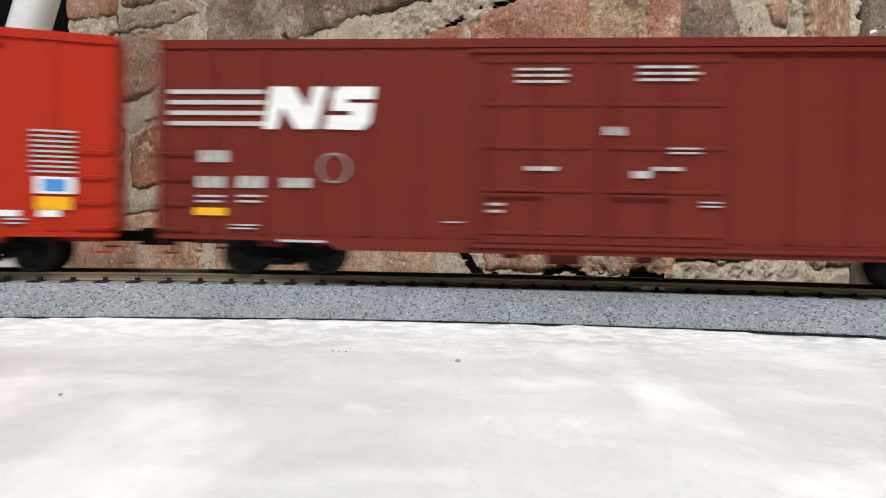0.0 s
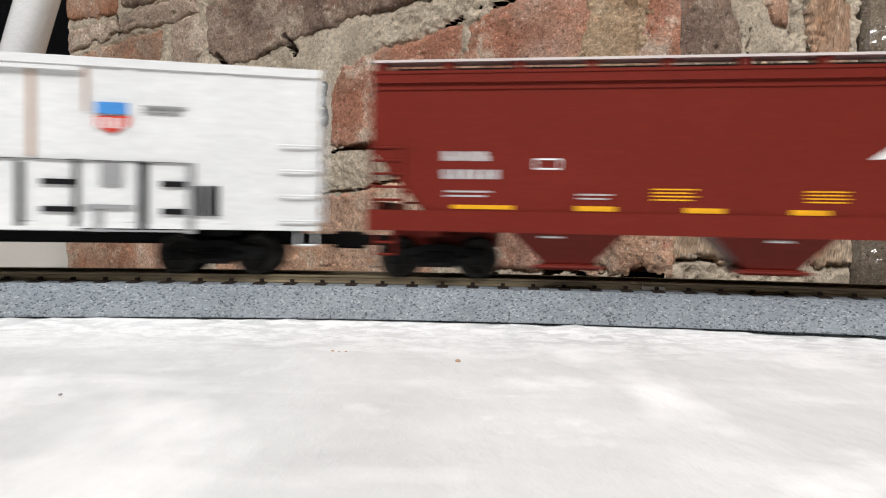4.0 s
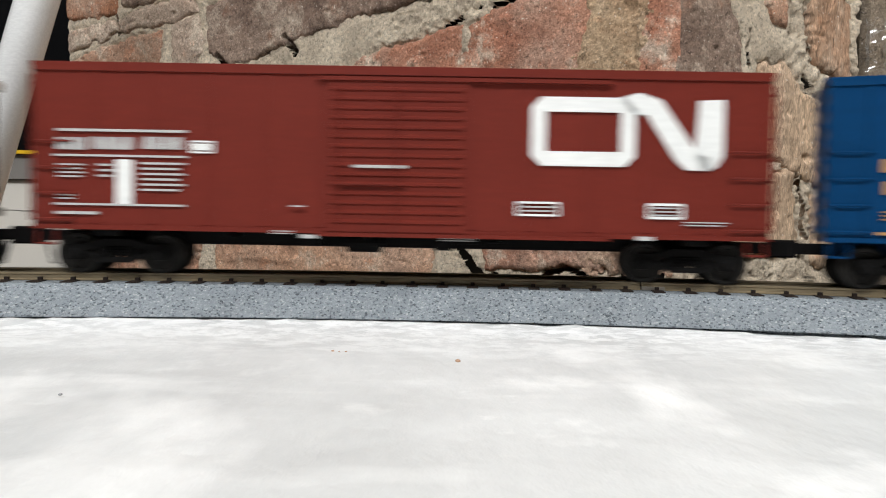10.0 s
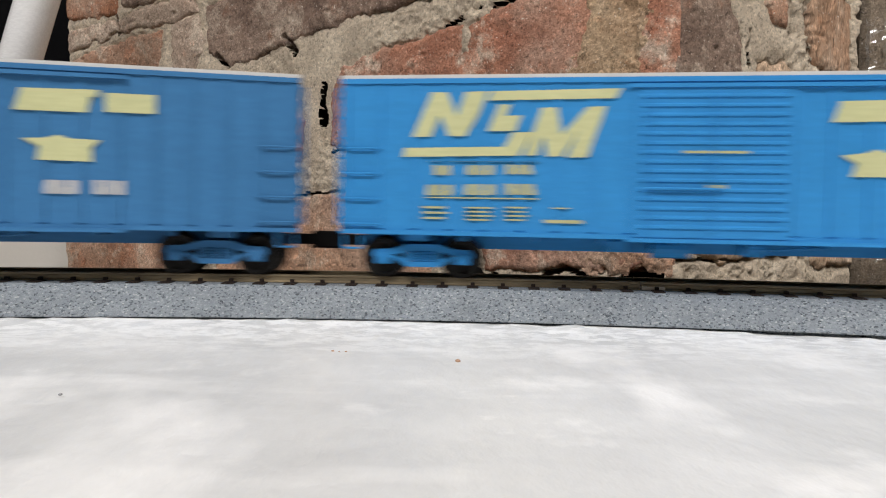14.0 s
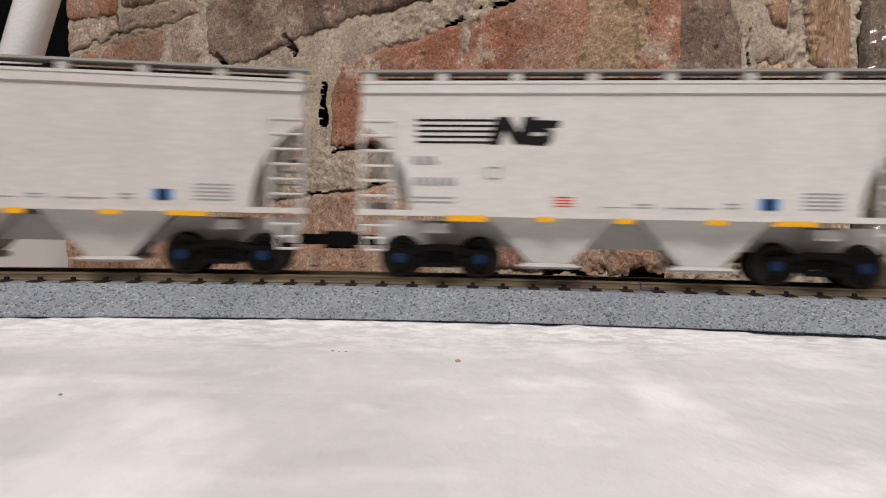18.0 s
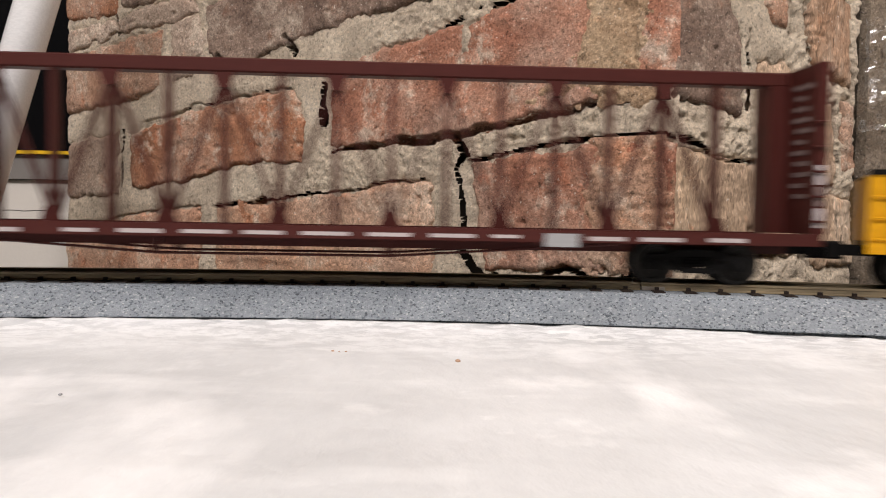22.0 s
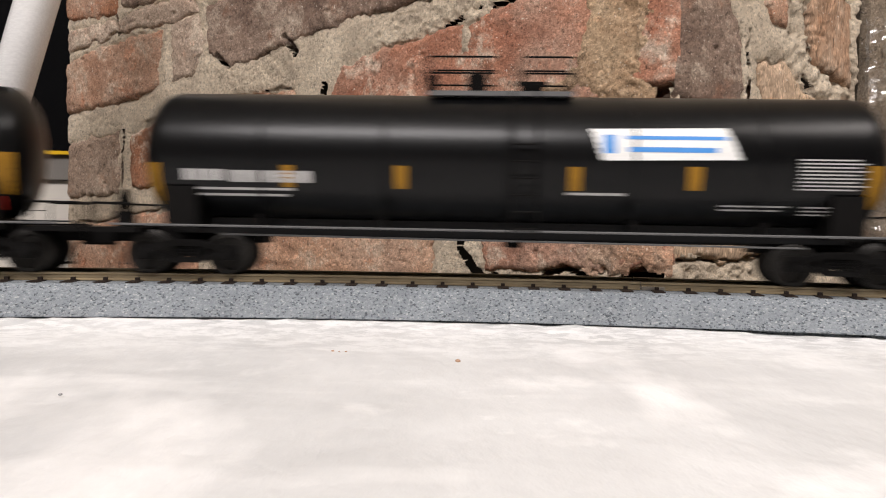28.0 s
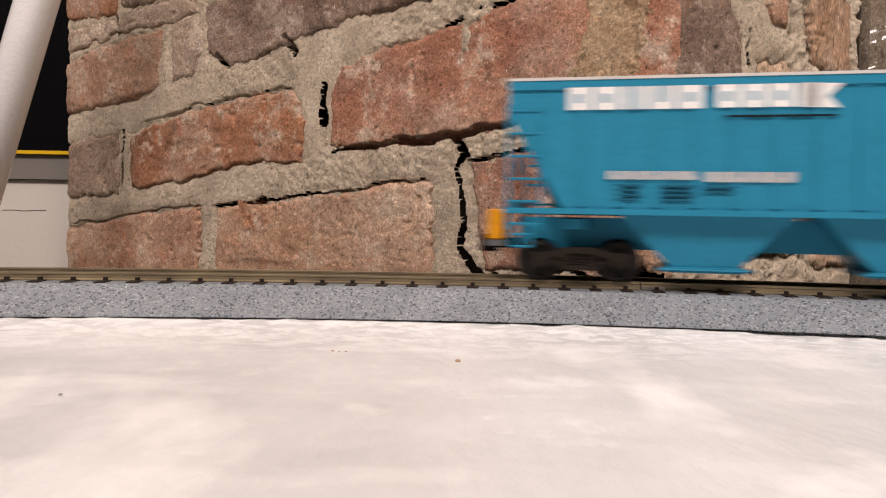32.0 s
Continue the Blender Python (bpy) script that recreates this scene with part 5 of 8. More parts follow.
def centerbeam(label, coupled, b=106):
    c = car_base("centerbeam_flatcar", label, coupled)
    hl, z0, z1 = 132.5, 10.0, 54.3
    bm = bmesh.new()
    box(bm, -hl, hl, -HALF + 1.6, HALF - 1.6, z0 + 1.4, z0 + 2.6)
    piece("deck", bm, BEAM_RED, c)
    bm = bmesh.new()
    box(bm, -hl + 2, hl - 2, -3.0, 3.0, z0 - 2.5, z0 + 1.4)
    piece("center_sill", bm, BEAM_RED, c)
    for e in (-1, 1):
        bm = bmesh.new()
        box(bm, -hl, hl, *sorted((e * (HALF - 1.6), e * HALF)), z0, z0 + 3.0)
        piece("side_sill", bm, BEAM_RED, c)
    bm = bmesh.new()
    box(bm, -hl + 2, hl - 2, -2.4, 2.4, z1 - 3.6, z1)
    piece("top_chord", bm, BEAM_RED, c, "", False, 0.4)
    n = 16
    xs = [-112 + 224 * i / n for i in range(n + 1)]
    for i, x in enumerate(xs):
        bm = bmesh.new()
        box(bm, x - 0.65, x + 0.65, -1.9, 1.9, z0 + 2.6, z1 - 3.6)
        post = piece("post", bm, BEAM_RED, c)
        bm = bmesh.new()
        if i % 2:
            prism(bm, [(x - 2.8, z1 - 3.6), (x + 2.8, z1 - 3.6), (x + 1.6, z1 - 7.5), (x - 1.6, z1 - 7.5)], -2.3, -1.6)
        else:
            prism(bm, [(x - 2.8, z0 + 2.6), (x + 2.8, z0 + 2.6), (x + 1.6, z0 + 6.5), (x - 1.6, z0 + 6.5)], -2.3, -1.6)
        piece("gusset", bm, BEAM_RED, post)
    for i in range(n):
        bm = bmesh.new()
        za, zb = (z0 + 3, z1 - 4) if i % 2 == 0 else (z1 - 4, z0 + 3)
        for y in (-1.4, 1.4):
            rod(bm, (xs[i], y, za), (xs[i + 1], y, zb), 0.42, 6)
        piece("diagonal", bm, BEAM_RED, c)
    for e in (-1, 1):
        bm = bmesh.new()
        box(bm, *sorted((e * (hl - 2.4), e * hl)), -HALF, HALF, z0 + 3, z1)
        bulk = piece("bulkhead", bm, BEAM_RED, c, "end bulkhead")
        for y in (-HALF + 1, -6, 6, HALF - 1):
            bm = bmesh.new()
            box(bm, *sorted((e * (hl - 0.2), e * (hl + 0.8))), y - 0.8, y + 0.8, z0 + 3, z1)
            piece("stiffener", bm, BEAM_RED, bulk)
        bm = bmesh.new()
        prism(bm, [(e * (hl - 2), z1), (e * (hl - 7), z1 - 3.4), (e * (hl - 7), z0 + 3), (e * (hl - 2), z0 + 3)], -2.2, 2.2)
        piece("riser", bm, BEAM_RED, bulk)
        for k in range(11):
            bm = bmesh.new()
            z = z1 - 5 - 2.7 * k
            lo = -15.0 + 1.1 * ((k * 7) % 4)
            hi = -5.5 - 0.8 * ((k * 5) % 3)
            box(bm, *sorted((e * (hl - 2.3), e * (hl - 2.55))), lo, hi, z - 0.55, z + 0.55)
            piece("lettering", bm, FADED_INK, bulk)
        for k in range(3):
            bm = bmesh.new()
            box(bm, *sorted((e * (hl - 2.2), e * (hl - 0.2))), -HALF - 0.12, -HALF + 0.2, 14.5 + 5.2 * k, 19.2 + 5.2 * k)
            piece("reflector_tape", bm, FADED_INK if k == 1 else DULL_WHITE, bulk)
        grabs(c, *sorted((e * (hl - 2.6), e * (hl + 0.2))), [16, 22, 28, 34, 40], BEAM_RED, -HALF - 0.6, 0.3)
    for s in (-1, 1):
        bm = bmesh.new()
        rod(bm, (-84, s * 10, z0 - 0.4), (-28, s * 10, z0 - 4.2), 0.35)
        rod(bm, (-28, s * 10, z0 - 4.2), (28, s * 10, z0 - 4.2), 0.35)
        rod(bm, (28, s * 10, z0 - 4.2), (84, s * 10, z0 - 0.4), 0.35)
        for x in (-28, 28):
            box(bm, x - 1, x + 1, s * 10 - 1, s * 10 + 1, z0 - 4.2, z0 + 1.4)
        piece("truss_rod", bm, BEAM_RED, c)
    for x in (-b, b):
        truck(c, x, FLAT_BLACK)
    for e in (-1, 1):
        coupler(c, e * hl, e * coupled)
    return c


def shell_mat(name, base, metallic, stain, low, high):
    m, t, b = nodes_of(name)
    st = ramp(t, noise_node(t, 42, 7, 0.68, (0.25, 1, 1.3)), [(low, grey(0.0)), (high, grey(1.0))])
    t.links.new(mix(t, st, base, stain), b.inputs["Base Color"])
    met = ramp(t, noise_node(t, 42, 7, 0.68, (0.25, 1, 1.3)), [(low, grey(metallic)), (high, grey(0.0))])
    t.links.new(met, b.inputs["Metallic"])
    b.inputs["Roughness"].default_value = 0.37
    b.inputs["Specular IOR Level"].default_value = 0.25
    bump(t, b, noise_node(t, 400, 3), 0.1, 0.0004)
    return m


BARREL_SHELL = shell_mat("silver_shell_with_tan_stains", (0.60, 0.615, 0.63), 0.45, (0.47, 0.36, 0.27), 0.47, 0.62)
BARREL_WALK = shell_mat("rusty_running_board", (0.20, 0.14, 0.11), 0.0, (0.34, 0.27, 0.22), 0.45, 0.6)
BARREL_SILL = shell_mat("dirty_pale_sill", (0.36, 0.355, 0.325), 0.0, (0.27, 0.185, 0.125), 0.46, 0.62)
GREY_STEEL = paint("grey_steel_plastic", (0.12, 0.12, 0.12), 0.45)

# ---- the train, from its head: half of each coupled length in mm ----
COUPLED = [118.0, 118.05, 106.9, 113.05, 99.05, 98.65, 98.35, 104.75, 98.8, 98.75, 71.6, 74.55, 75.5, 103.25, 140.9, 114.1, 106.85, 107.75, 105.25, 102.45]
HEAD = -0.1736
PIVOT = [82, 81, 82, 80, 70.5, 72, 72, 82, 72, 72, 47.5, 47, 47, 76, 106, 88.5, 81.5, 81.5, 81.5, 77.5]
Q = COUPLED


def build_train():
    t = []
    t.append(boxcar("oxide red sixty-foot double-door boxcar with white stripe emblem", 110, 9.0, 57.0, 82, Q[0], MAROON, MAROON, (-31, 27), MAROON, -2.5, 0, 18, drop=2.0, drop_x=(-68, 68), bottom_m=MAROON))
    t.append(boxcar("bright red sixty-foot double-door boxcar with round white emblem", 109, 9.0, 57.4, 81, Q[1], BRIGHT_RED, BRIGHT_RED, (-28, 28), BRIGHT_RED, 0.0, 0, 18, drop=1.5, drop_x=(-66, 66), bottom_m=BRIGHT_RED))
    t.append(hopper("dark red three-bay covered hopper with a white slanted emblem", 97, 12.0, 16.5, 50.5, (31.5, 83, 17.0), 82, Q[2], MAROON_HOPPER, (-48, 0, 48), 11, band=47, pot_w=(14.5, 6), keel=12.2, walk_m=BOARD_TOP))
    t.append(boxcar("dirty white refrigerator car with sprayed graffiti", 103.5, 11.4, 50.6, 80, Q[3], REEFER_WHITE, REEFER_WHITE, (-20, 14), REEFER_WHITE, None, 0, 10, rib_depth=0.25))
    t.append(boxcar("yellow boxcar with a black sliding door", 91, 12.2, 49.6, 70.5, Q[4], BOX_YELLOW, BOX_YELLOW, (-19.5, 14.5), BLACK_DOOR, None, 12, 20, truck_m=FLAT_BLACK))
    t.append(boxcar("navy blue boxcar with orange lettering blocks", 90, 11.2, 49.0, 72, Q[5], NAVY, NAVY, (-16, 18), NAVY, None, 13, 22, bottom_m=NAVY))
    t.append(boxcar("brown-red boxcar with a broad white ribbon emblem", 88.5, 11.0, 50.2, 72, Q[6], MINERAL_RED, MINERAL_RED, (-18, 16), MINERAL_RED, None, 15, 14, rib_depth=0.2))
    t.append(barrel_hopper("weathered silver barrel-sided covered hopper with tan stains", Q[7], 82))
    t.append(boxcar("sky blue boxcar with pale yellow emblem and blue trucks", 90.5, 11.0, 49.2, 72, Q[8], SKY_BLUE, ROOF_GREY, (-19, 16), SKY_BLUE, None, 15, 22, truck_m=SKY_BLUE, bottom_m=SKY_BLUE))
    t.append(boxcar("faded blue boxcar with a red stripe and dark patch", 90.5, 11.0, 49.2, 72, Q[9], DULL_BLUE, ROOF_GREY, (-22, 14), DULL_BLUE, None, 15, 22, truck_m=DULL_BLUE, bottom_m=DULL_BLUE))
    t.append(hopper("dark green two-bay covered hopper with yellow round emblem", 62.5, 11.5, 16.5, 49.5, (42.0, 50, 17.0), 47.5, Q[10], GREEN, (-19.5, 19.5), 7, truck_m=TRUCK_BROWN, cap=RED_CAP, band=40, pot_w=(13, 4.5), rails=5, keel=11.6))
    for k in (11, 12):
        t.append(hopper(("light" if k == 11 else "dimmed light") + " grey two-bay covered hopper with a black stripe emblem", 66, 13.0, 16.4, 48.0, (38.0, 53, 17.0), 47, Q[k], HOPPER_GREY if k == 11 else SHADED_GREY, (-18.5, 18.5), 7, cap=BLUE_CAP, pot_w=(16, 5), rails=8, walk_m=WALK_GREY, round_slope=True, thin=True))
    t.append(gondola("black gondola with yellow ends and sill", Q[13]))
    t.append(centerbeam("brown-red empty centerbeam flatcar with open truss", Q[14]))
    t.append(hopper("light grey four-bay covered hopper with a small round emblem", 107, 13.2, 18.0, 50.5, (37.0, 91, 18.5), 88.5, Q[15], HOPPER_GREY, (-64, -21.5, 21.5, 64), 12, band=46.5, pot_w=(12, 4.5), walk_m=WALK_GREY, keel=13.2))
    for k in (16, 17, 18):
        t.append(tank_car("glossy black tank car with yellow reflector patches", Q[k]))
    # this roof is grey, not teal, to carry the light along its top edge
    t.append(hopper("teal blue three-bay covered hopper with ribbed sides", 94, 14.6, 18.2, 49.2, (41.0, 80, 18.0), 77.5, Q[19], TEAL, (-46, 0, 46), 0, ribs=18, roof_m=ROOF_GREY, thin=True, pot_w=(21, 8), rails=6, truck_m=TRUCK_BROWN))
    # the last car carries a small end-of-train marker
    bm = bmesh.new()
    box(bm, -100.5, -96.5, -5.0, 1.0, 9.8, 18.0)
    mk = piece("end_marker", bm, MARKER_ORANGE, t[-1], "orange end-of-train marker", False, 0.4)
    bm = bmesh.new()
    box(bm, -100.8, -96.0, -5.2, 1.2, 8.2, 9.8)
    piece("marker_base", bm, GREY_STEEL, mk)
    return t


BOARD_TOP = paint("pale_running_board", (0.62, 0.55, 0.53), 0.5)
BLACK_DOOR = paint("black_door_paint", (0.010, 0.010, 0.010), 0.4)
WALK_GREY = paint("grey_walkway", (0.30, 0.29, 0.27), 0.5)
TRAIN = build_train()

# ---- lettering blocks, emblems and reflectors on the cars ----
YELLOW_PATCH = paint("ochre_reflector", (0.27, 0.135, 0.012), 0.5)


def outline_points(kind, v):
    """The outlines (x, z) of one marking."""
    if kind == "box":
        x0, z0, x1, z1 = v
        return [[(x0, z0), (x1, z0), (x1, z1), (x0, z1)]]
    if kind == "poly":
        return [list(zip(v[0::2], v[1::2]))]
    if kind in ("letters", "lines", "bars", "stack"):
        x0, z0, x1, z1, n = v
        gap = {"letters": 0.20, "lines": 0.60, "bars": 0.5, "stack": 0.22}[kind]
        res = []
        for i in range(n):
            if kind in ("letters", "bars"):
                w = (x1 - x0) / n
                a = x0 + w * i
                b = a + w * (1 - gap)
                notch = 0.22 * (b - a)
                zm = (z0 + z1) / 2
                if kind == "bars":
                    res.append([(a, z0), (b, z0), (b, z1), (a, z1)])
                elif z1 - z0 > 4:
                    res.append([(a, z0), (b + 0.05 * w, z0), (b + 0.05 * w, z1), (a, z1)])
                elif (i + int(abs(x0))) % 3 == 0:
                    res.append([(a, z0), (b, z0), (b, zm), (b - notch, zm), (b - notch, z1), (a, z1)])
                elif (i + int(abs(x0))) % 3 == 1:
                    res.append([(a, z0), (b - notch, z0), (b, z0 + notch), (b, z1), (a, z1)])
                else:
                    res.append([(a, z0), (b, z0), (b, z1), (a + notch, z1), (a, zm)])
            else:
                h = (z1 - z0) / n
                a = z0 + h * (i + gap / 2)
                if kind == "lines":
                    short = 0.0 if i % 2 else 0.12 * (x1 - x0) * ((i * 3 + int(abs(z0))) % 3) / 2
                    res.append([(x0, a), (x1 - short, a), (x1 - short, a + h * (1 - gap)), (x0, a + h * (1 - gap))])
                else:
                    short = 0.3 * (x1 - x0) if i not in (0, 2) else 0.0
                    res.append([(x0, a), (x1 - short, a), (x1 - short, a + h * (1 - gap)), (x0, a + h * (1 - gap))])
        return res
    if kind == "disc":
        x, z, r = v
        return [[(x + r * math.cos(2 * math.pi * k / 32), z + r * math.sin(2 * math.pi * k / 32)) for k in range(32)]]
    if kind == "ring":
        x, z, r, t = v
        res = []
        for k in range(24):
            a, b = 2 * math.pi * k / 24, 2 * math.pi * (k + 1) / 24
            res.append([(x + q * math.cos(g), z + q * math.sin(g)) for q, g in ((r - t, a), (r, a), (r, b), (r - t, b))])
        return res
    if kind == "frame":
        x0, z0, x1, z1, t = v
        c = min(t, (x1 - x0) / 3, (z1 - z0) / 3)
        return [[(x0 + c * 0.7, z0), (x1 - c * 0.7, z0), (x1, z0 + c * 0.7), (x1, z0 + c), (x0, z0 + c), (x0, z0 + c * 0.7)],
                [(x0, z1 - c), (x1, z1 - c), (x1, z1 - c * 0.7), (x1 - c * 0.7, z1), (x0 + c * 0.7, z1), (x0, z1 - c * 0.7)],
                [(x0, z0 + c), (x0 + c, z0 + c), (x0 + c, z1 - c), (x0, z1 - c)],
                [(x1 - c, z0 + c), (x1, z0 + c), (x1, z1 - c), (x1 - c, z1 - c)]]


def skin(car, spot, x, z):
    """How far the car's side stands out from its middle line at x, z."""
    kind = car.name.split(".")[0]
    if kind == "tank_car":
        u = max(0.0, (abs(x) - 84.3) / 8.0)
        r = 16.9 * max(0.05, 1 - u * u) ** 0.375
        return math.sqrt(max(1.0, r * r - (z - 29.8) ** 2))
    if kind == "hopper_car" and car is TRAIN[7]:
        k = min(1.0, abs(z - 31.0) / 17.0) ** 1.25
        return HALF * max(0.05, 1 - k * k) ** 0.375
    if spot == "DOOR":
        return HALF + 1.26
    if spot == "SILL":
        return HALF + (0.61 if kind == "hopper_car" else 0.02)
    if kind == "boxcar":
        return HALF + (0.50 if z > 13.2 else 0.60)
    if kind == "hopper_car":
        return HALF + (0.32 if car is TRAIN[19] else -0.28)
    return HALF + 0.72


def mark(car, name, material, spot, layer, kind, *v):
    if kind == "text":
        return slogan(car, name, material, *v)
    if (kind == "lines" or (kind == "letters" and v[3] - v[1] < 4.0) or (kind == "box" and name == "lettering" and v[3] - v[1] < 2.4)) and material in (WHITE, PALE_YELLOW):
        material = SOFT_WHITE if material is WHITE else SOFT_YELLOW
    bm = bmesh.new()
    lift = 0.09 + 0.07 * layer
    round_side = car.name.startswith("tank_car") or car is TRAIN[7]
    for pts in outline_points(kind, v):
        if round_side and kind == "poly":
            # fine upright strips that follow the round shell
            x0, x1 = min(p[0] for p in pts), max(p[0] for p in pts)
            n = max(2, int((x1 - x0) / 0.5))
            for i in range(n):
                xa, xb = x0 + (x1 - x0) * i / n, x0 + (x1 - x0) * (i + 1) / n
                xm = (xa + xb) / 2
                cuts = []
                for (ax, az), (bx, bz) in zip(pts, pts[1:] + pts[:1]):
                    if (ax <= xm) != (bx <= xm):
                        cuts.append(az + (bz - az) * (xm - ax) / (bx - ax))
                cuts.sort()
                for za, zb in zip(cuts[0::2], cuts[1::2]):
                    if material is RUST_TAN:
                        # ragged edges of a stain
                        za -= 1.3 * noise.noise(Vector((xm * 0.35, za * 0.1, 1.0))) + 0.7 * noise.noise(Vector((xm * 1.3, 0, 4.0)))
                        zb += 1.5 * noise.noise(Vector((xm * 0.30, zb * 0.1, 7.0))) + 0.8 * noise.noise(Vector((xm * 1.1, 0, 9.0)))
                        if zb - za < 0.2:
                            continue
                    rows = max(1, int((zb - za) / 1.2) + 1)
                    g = [[bm.verts.new((x, -skin(car, spot, x, za + (zb - za) * j / rows) - lift, za + (zb - za) * j / rows)) for j in range(rows + 1)] for x in (xa, xb)]
                    for j in range(rows):
                        bm.faces.new((g[0][j], g[1][j], g[1][j + 1], g[0][j + 1]))
        elif round_side:
            x0, x1 = min(p[0] for p in pts), max(p[0] for p in pts)
            z0, z1 = min(p[1] for p in pts), max(p[1] for p in pts)
            rows = max(1, int((z1 - z0) / 1.2) + 1)
            cols = max(1, int((x1 - x0) / 2.5) + 1)
            g = [[bm.verts.new((x0 + (x1 - x0) * i / cols, -skin(car, spot, x0 + (x1 - x0) * i / cols, z0 + (z1 - z0) * j / rows) - lift, z0 + (z1 - z0) * j / rows)) for j in range(rows + 1)] for i in range(cols + 1)]
            for i in range(cols):
                for j in range(rows):
                    bm.faces.new((g[i][j], g[i + 1][j], g[i + 1][j + 1], g[i][j + 1]))
        else:
            front = [bm.verts.new((x, -skin(car, spot, x, z) - lift, z)) for x, z in pts]
            back = [bm.verts.new((x, -skin(car, spot, x, z) + 0.45, z)) for x, z in pts]
            bm.faces.new(front)
            n = len(pts)
            for i in range(n):
                bm.faces.new((front[i], front[(i + 1) % n], back[(i + 1) % n], back[i]))
    if round_side or kind == "ring":
        bmesh.ops.remove_doubles(bm, verts=bm.verts[:], dist=0.02)
    return piece(name, bm, material, car)


def slogan(car, name, material, x0, z0, x1, z1):
    data = bpy.data.curves.new("slogan", "FONT")
    data.body = "The nationwide boxcar pool"
    data.extrude = 0.04
    tmp = bpy.data.objects.new("slogan", data)
    scene.collection.objects.link(tmp)
    bpy.context.view_layer.update()
    me = bpy.data.meshes.new_from_object(tmp)
    bpy.data.objects.remove(tmp)
    xs = [p.co.x for p in me.vertices]
    zs = [p.co.y for p in me.vertices]
    kx, kz = (x1 - x0) / (max(xs) - min(xs)), (z1 - z0) / (max(zs) - min(zs))
    for p in me.vertices:
        p.co = Vector((x0 + (p.co.x - min(xs)) * kx, -HALF - 0.58 - p.co.z, z0 + (p.co.y - min(zs)) * kz)) * 0.001
    me.materials.append(material)
    ob = new(name, me)
    ob.parent = car
    return ob


C = TRAIN[0]
mark(C, "stripe_emblem", WHITE, "SIDE", 0, 'lines', -107.3, 36.2, -82.8, 46.5, 4)
mark(C, "stripe_emblem", WHITE, "SIDE", 0, 'poly', -83.1, 36.2, -81.2, 46.5, -75.8, 46.5, -72.2, 40.9, -70.8, 46.5, -67.4, 46.5, -70.1, 36.3, -75.0, 36.2, -78.6, 41.6, -80.0, 36.2)
mark(C, "stripe_emblem", WHITE, "SIDE", 0, 'poly', -68.0, 36.3, -67.3, 39.6, -61.5, 39.6, -61.5, 40.7, -66.2, 40.7, -66.0, 45.0, -64.6, 46.5, -55.6, 46.5, -56.0, 43.5, -62.5, 43.5, -62.5, 42.6, -56.2, 42.6, -56.9, 37.8, -58.9, 36.1)
mark(C, "lettering", WHITE, "SIDE", 0, 'letters', -99.3, 28.0, -91.7, 30.9, 3)
mark(C, "lettering", WHITE, "SIDE", 0, 'letters', -99.9, 21.7, -92.5, 24.5, 3)
mark(C, "lettering", WHITE, "SIDE", 0, 'letters', -89.7, 21.8, -82.4, 24.7, 3)
mark(C, "lettering", WHITE, "SIDE", 0, 'letters', -78.4, 22.0, -70.9, 24.4, 3)
mark(C, "lettering", WHITE, "SIDE", 0, 'lines', -99.9, 17.7, -93.1, 20.3, 2)
mark(C, "lettering", WHITE, "SIDE", 0, 'lines', -89.5, 17.8, -82.9, 20.5, 2)
mark(C, "reflector", YELLOW, "SIDE", 0, 'box', -100.6, 14.9, -92.5, 16.8)
mark(C, "ring_emblem", GREY_INK, "SIDE", 0, 'ring', -65.5, 26.9, 3.7, 0.4)
mark(C, "lettering", WHITE, "SIDE", 0, 'lines', -91.2, 11.4, -84.3, 13.1, 2)
mark(C, "lettering", WHITE, "SIDE", 0, 'box', -79.0, 8.7, -67.6, 9.3)
mark(C, "lettering", WHITE, "SIDE", 0, 'lines', -38.6, 13.9, -33.8, 14.7, 1)
mark(C, "lettering", WHITE, "DOOR", 0, 'lines', -21.9, 46.9, -9.8, 51.2, 3)
mark(C, "lettering", WHITE, "DOOR", 0, 'lines', 6.2, 47.3, 20.3, 51.7, 3)
mark(C, "lettering", WHITE, "DOOR", 0, 'letters', -1.2, 35.2, 3.8, 37.2, 3)
mark(C, "lettering", WHITE, "DOOR", 0, 'lines', 13.7, 30.7, 20.6, 32.8, 2)
mark(C, "lettering", WHITE, "DOOR", 0, 'box', -19.3, 26.8, -12.1, 27.8)
mark(C, "lettering", WHITE, "DOOR", 0, 'box', 5.5, 25.3, 9.5, 27.0)
mark(C, "lettering", WHITE, "DOOR", 0, 'box', 10.0, 27.1, 16.6, 28.0)
mark(C, "lettering", WHITE, "DOOR", 0, 'lines', -28.5, 16.3, -24.3, 19.6, 2)
mark(C, "lettering", WHITE, "DOOR", 0, 'lines', 21.1, 18.5, 25.6, 20.4, 2)
C = TRAIN[1]
mark(C, "round_emblem", SOFT_WHITE, "SIDE", 0, 'disc', -90.3, 46.0, 6.9)
mark(C, "round_emblem", BLACK_INK, "SIDE", 1, 'ring', -90.3, 46.0, 6.2, 0.8)
mark(C, "round_emblem", GREY_INK, "SIDE", 1, 'disc', -90.3, 46.0, 5.2)
mark(C, "round_emblem", BLACK_INK, "SIDE", 2, 'poly', -93.0, 50.6, -88.9, 51.2, -87.3, 50.2, -88.4, 48.0, -89.2, 47.5, -88.1, 45.1, -88.7, 41.3, -91.4, 41.3, -91.9, 45.0, -91.1, 47.4)
mark(C, "lettering", WHITE, "SIDE", 0, 'letters', -79.0, 47.5, -56.4, 49.4, 8)
mark(C, "lettering", WHITE, "SIDE", 0, 'letters', -79.0, 43.9, -62.1, 45.8, 7)
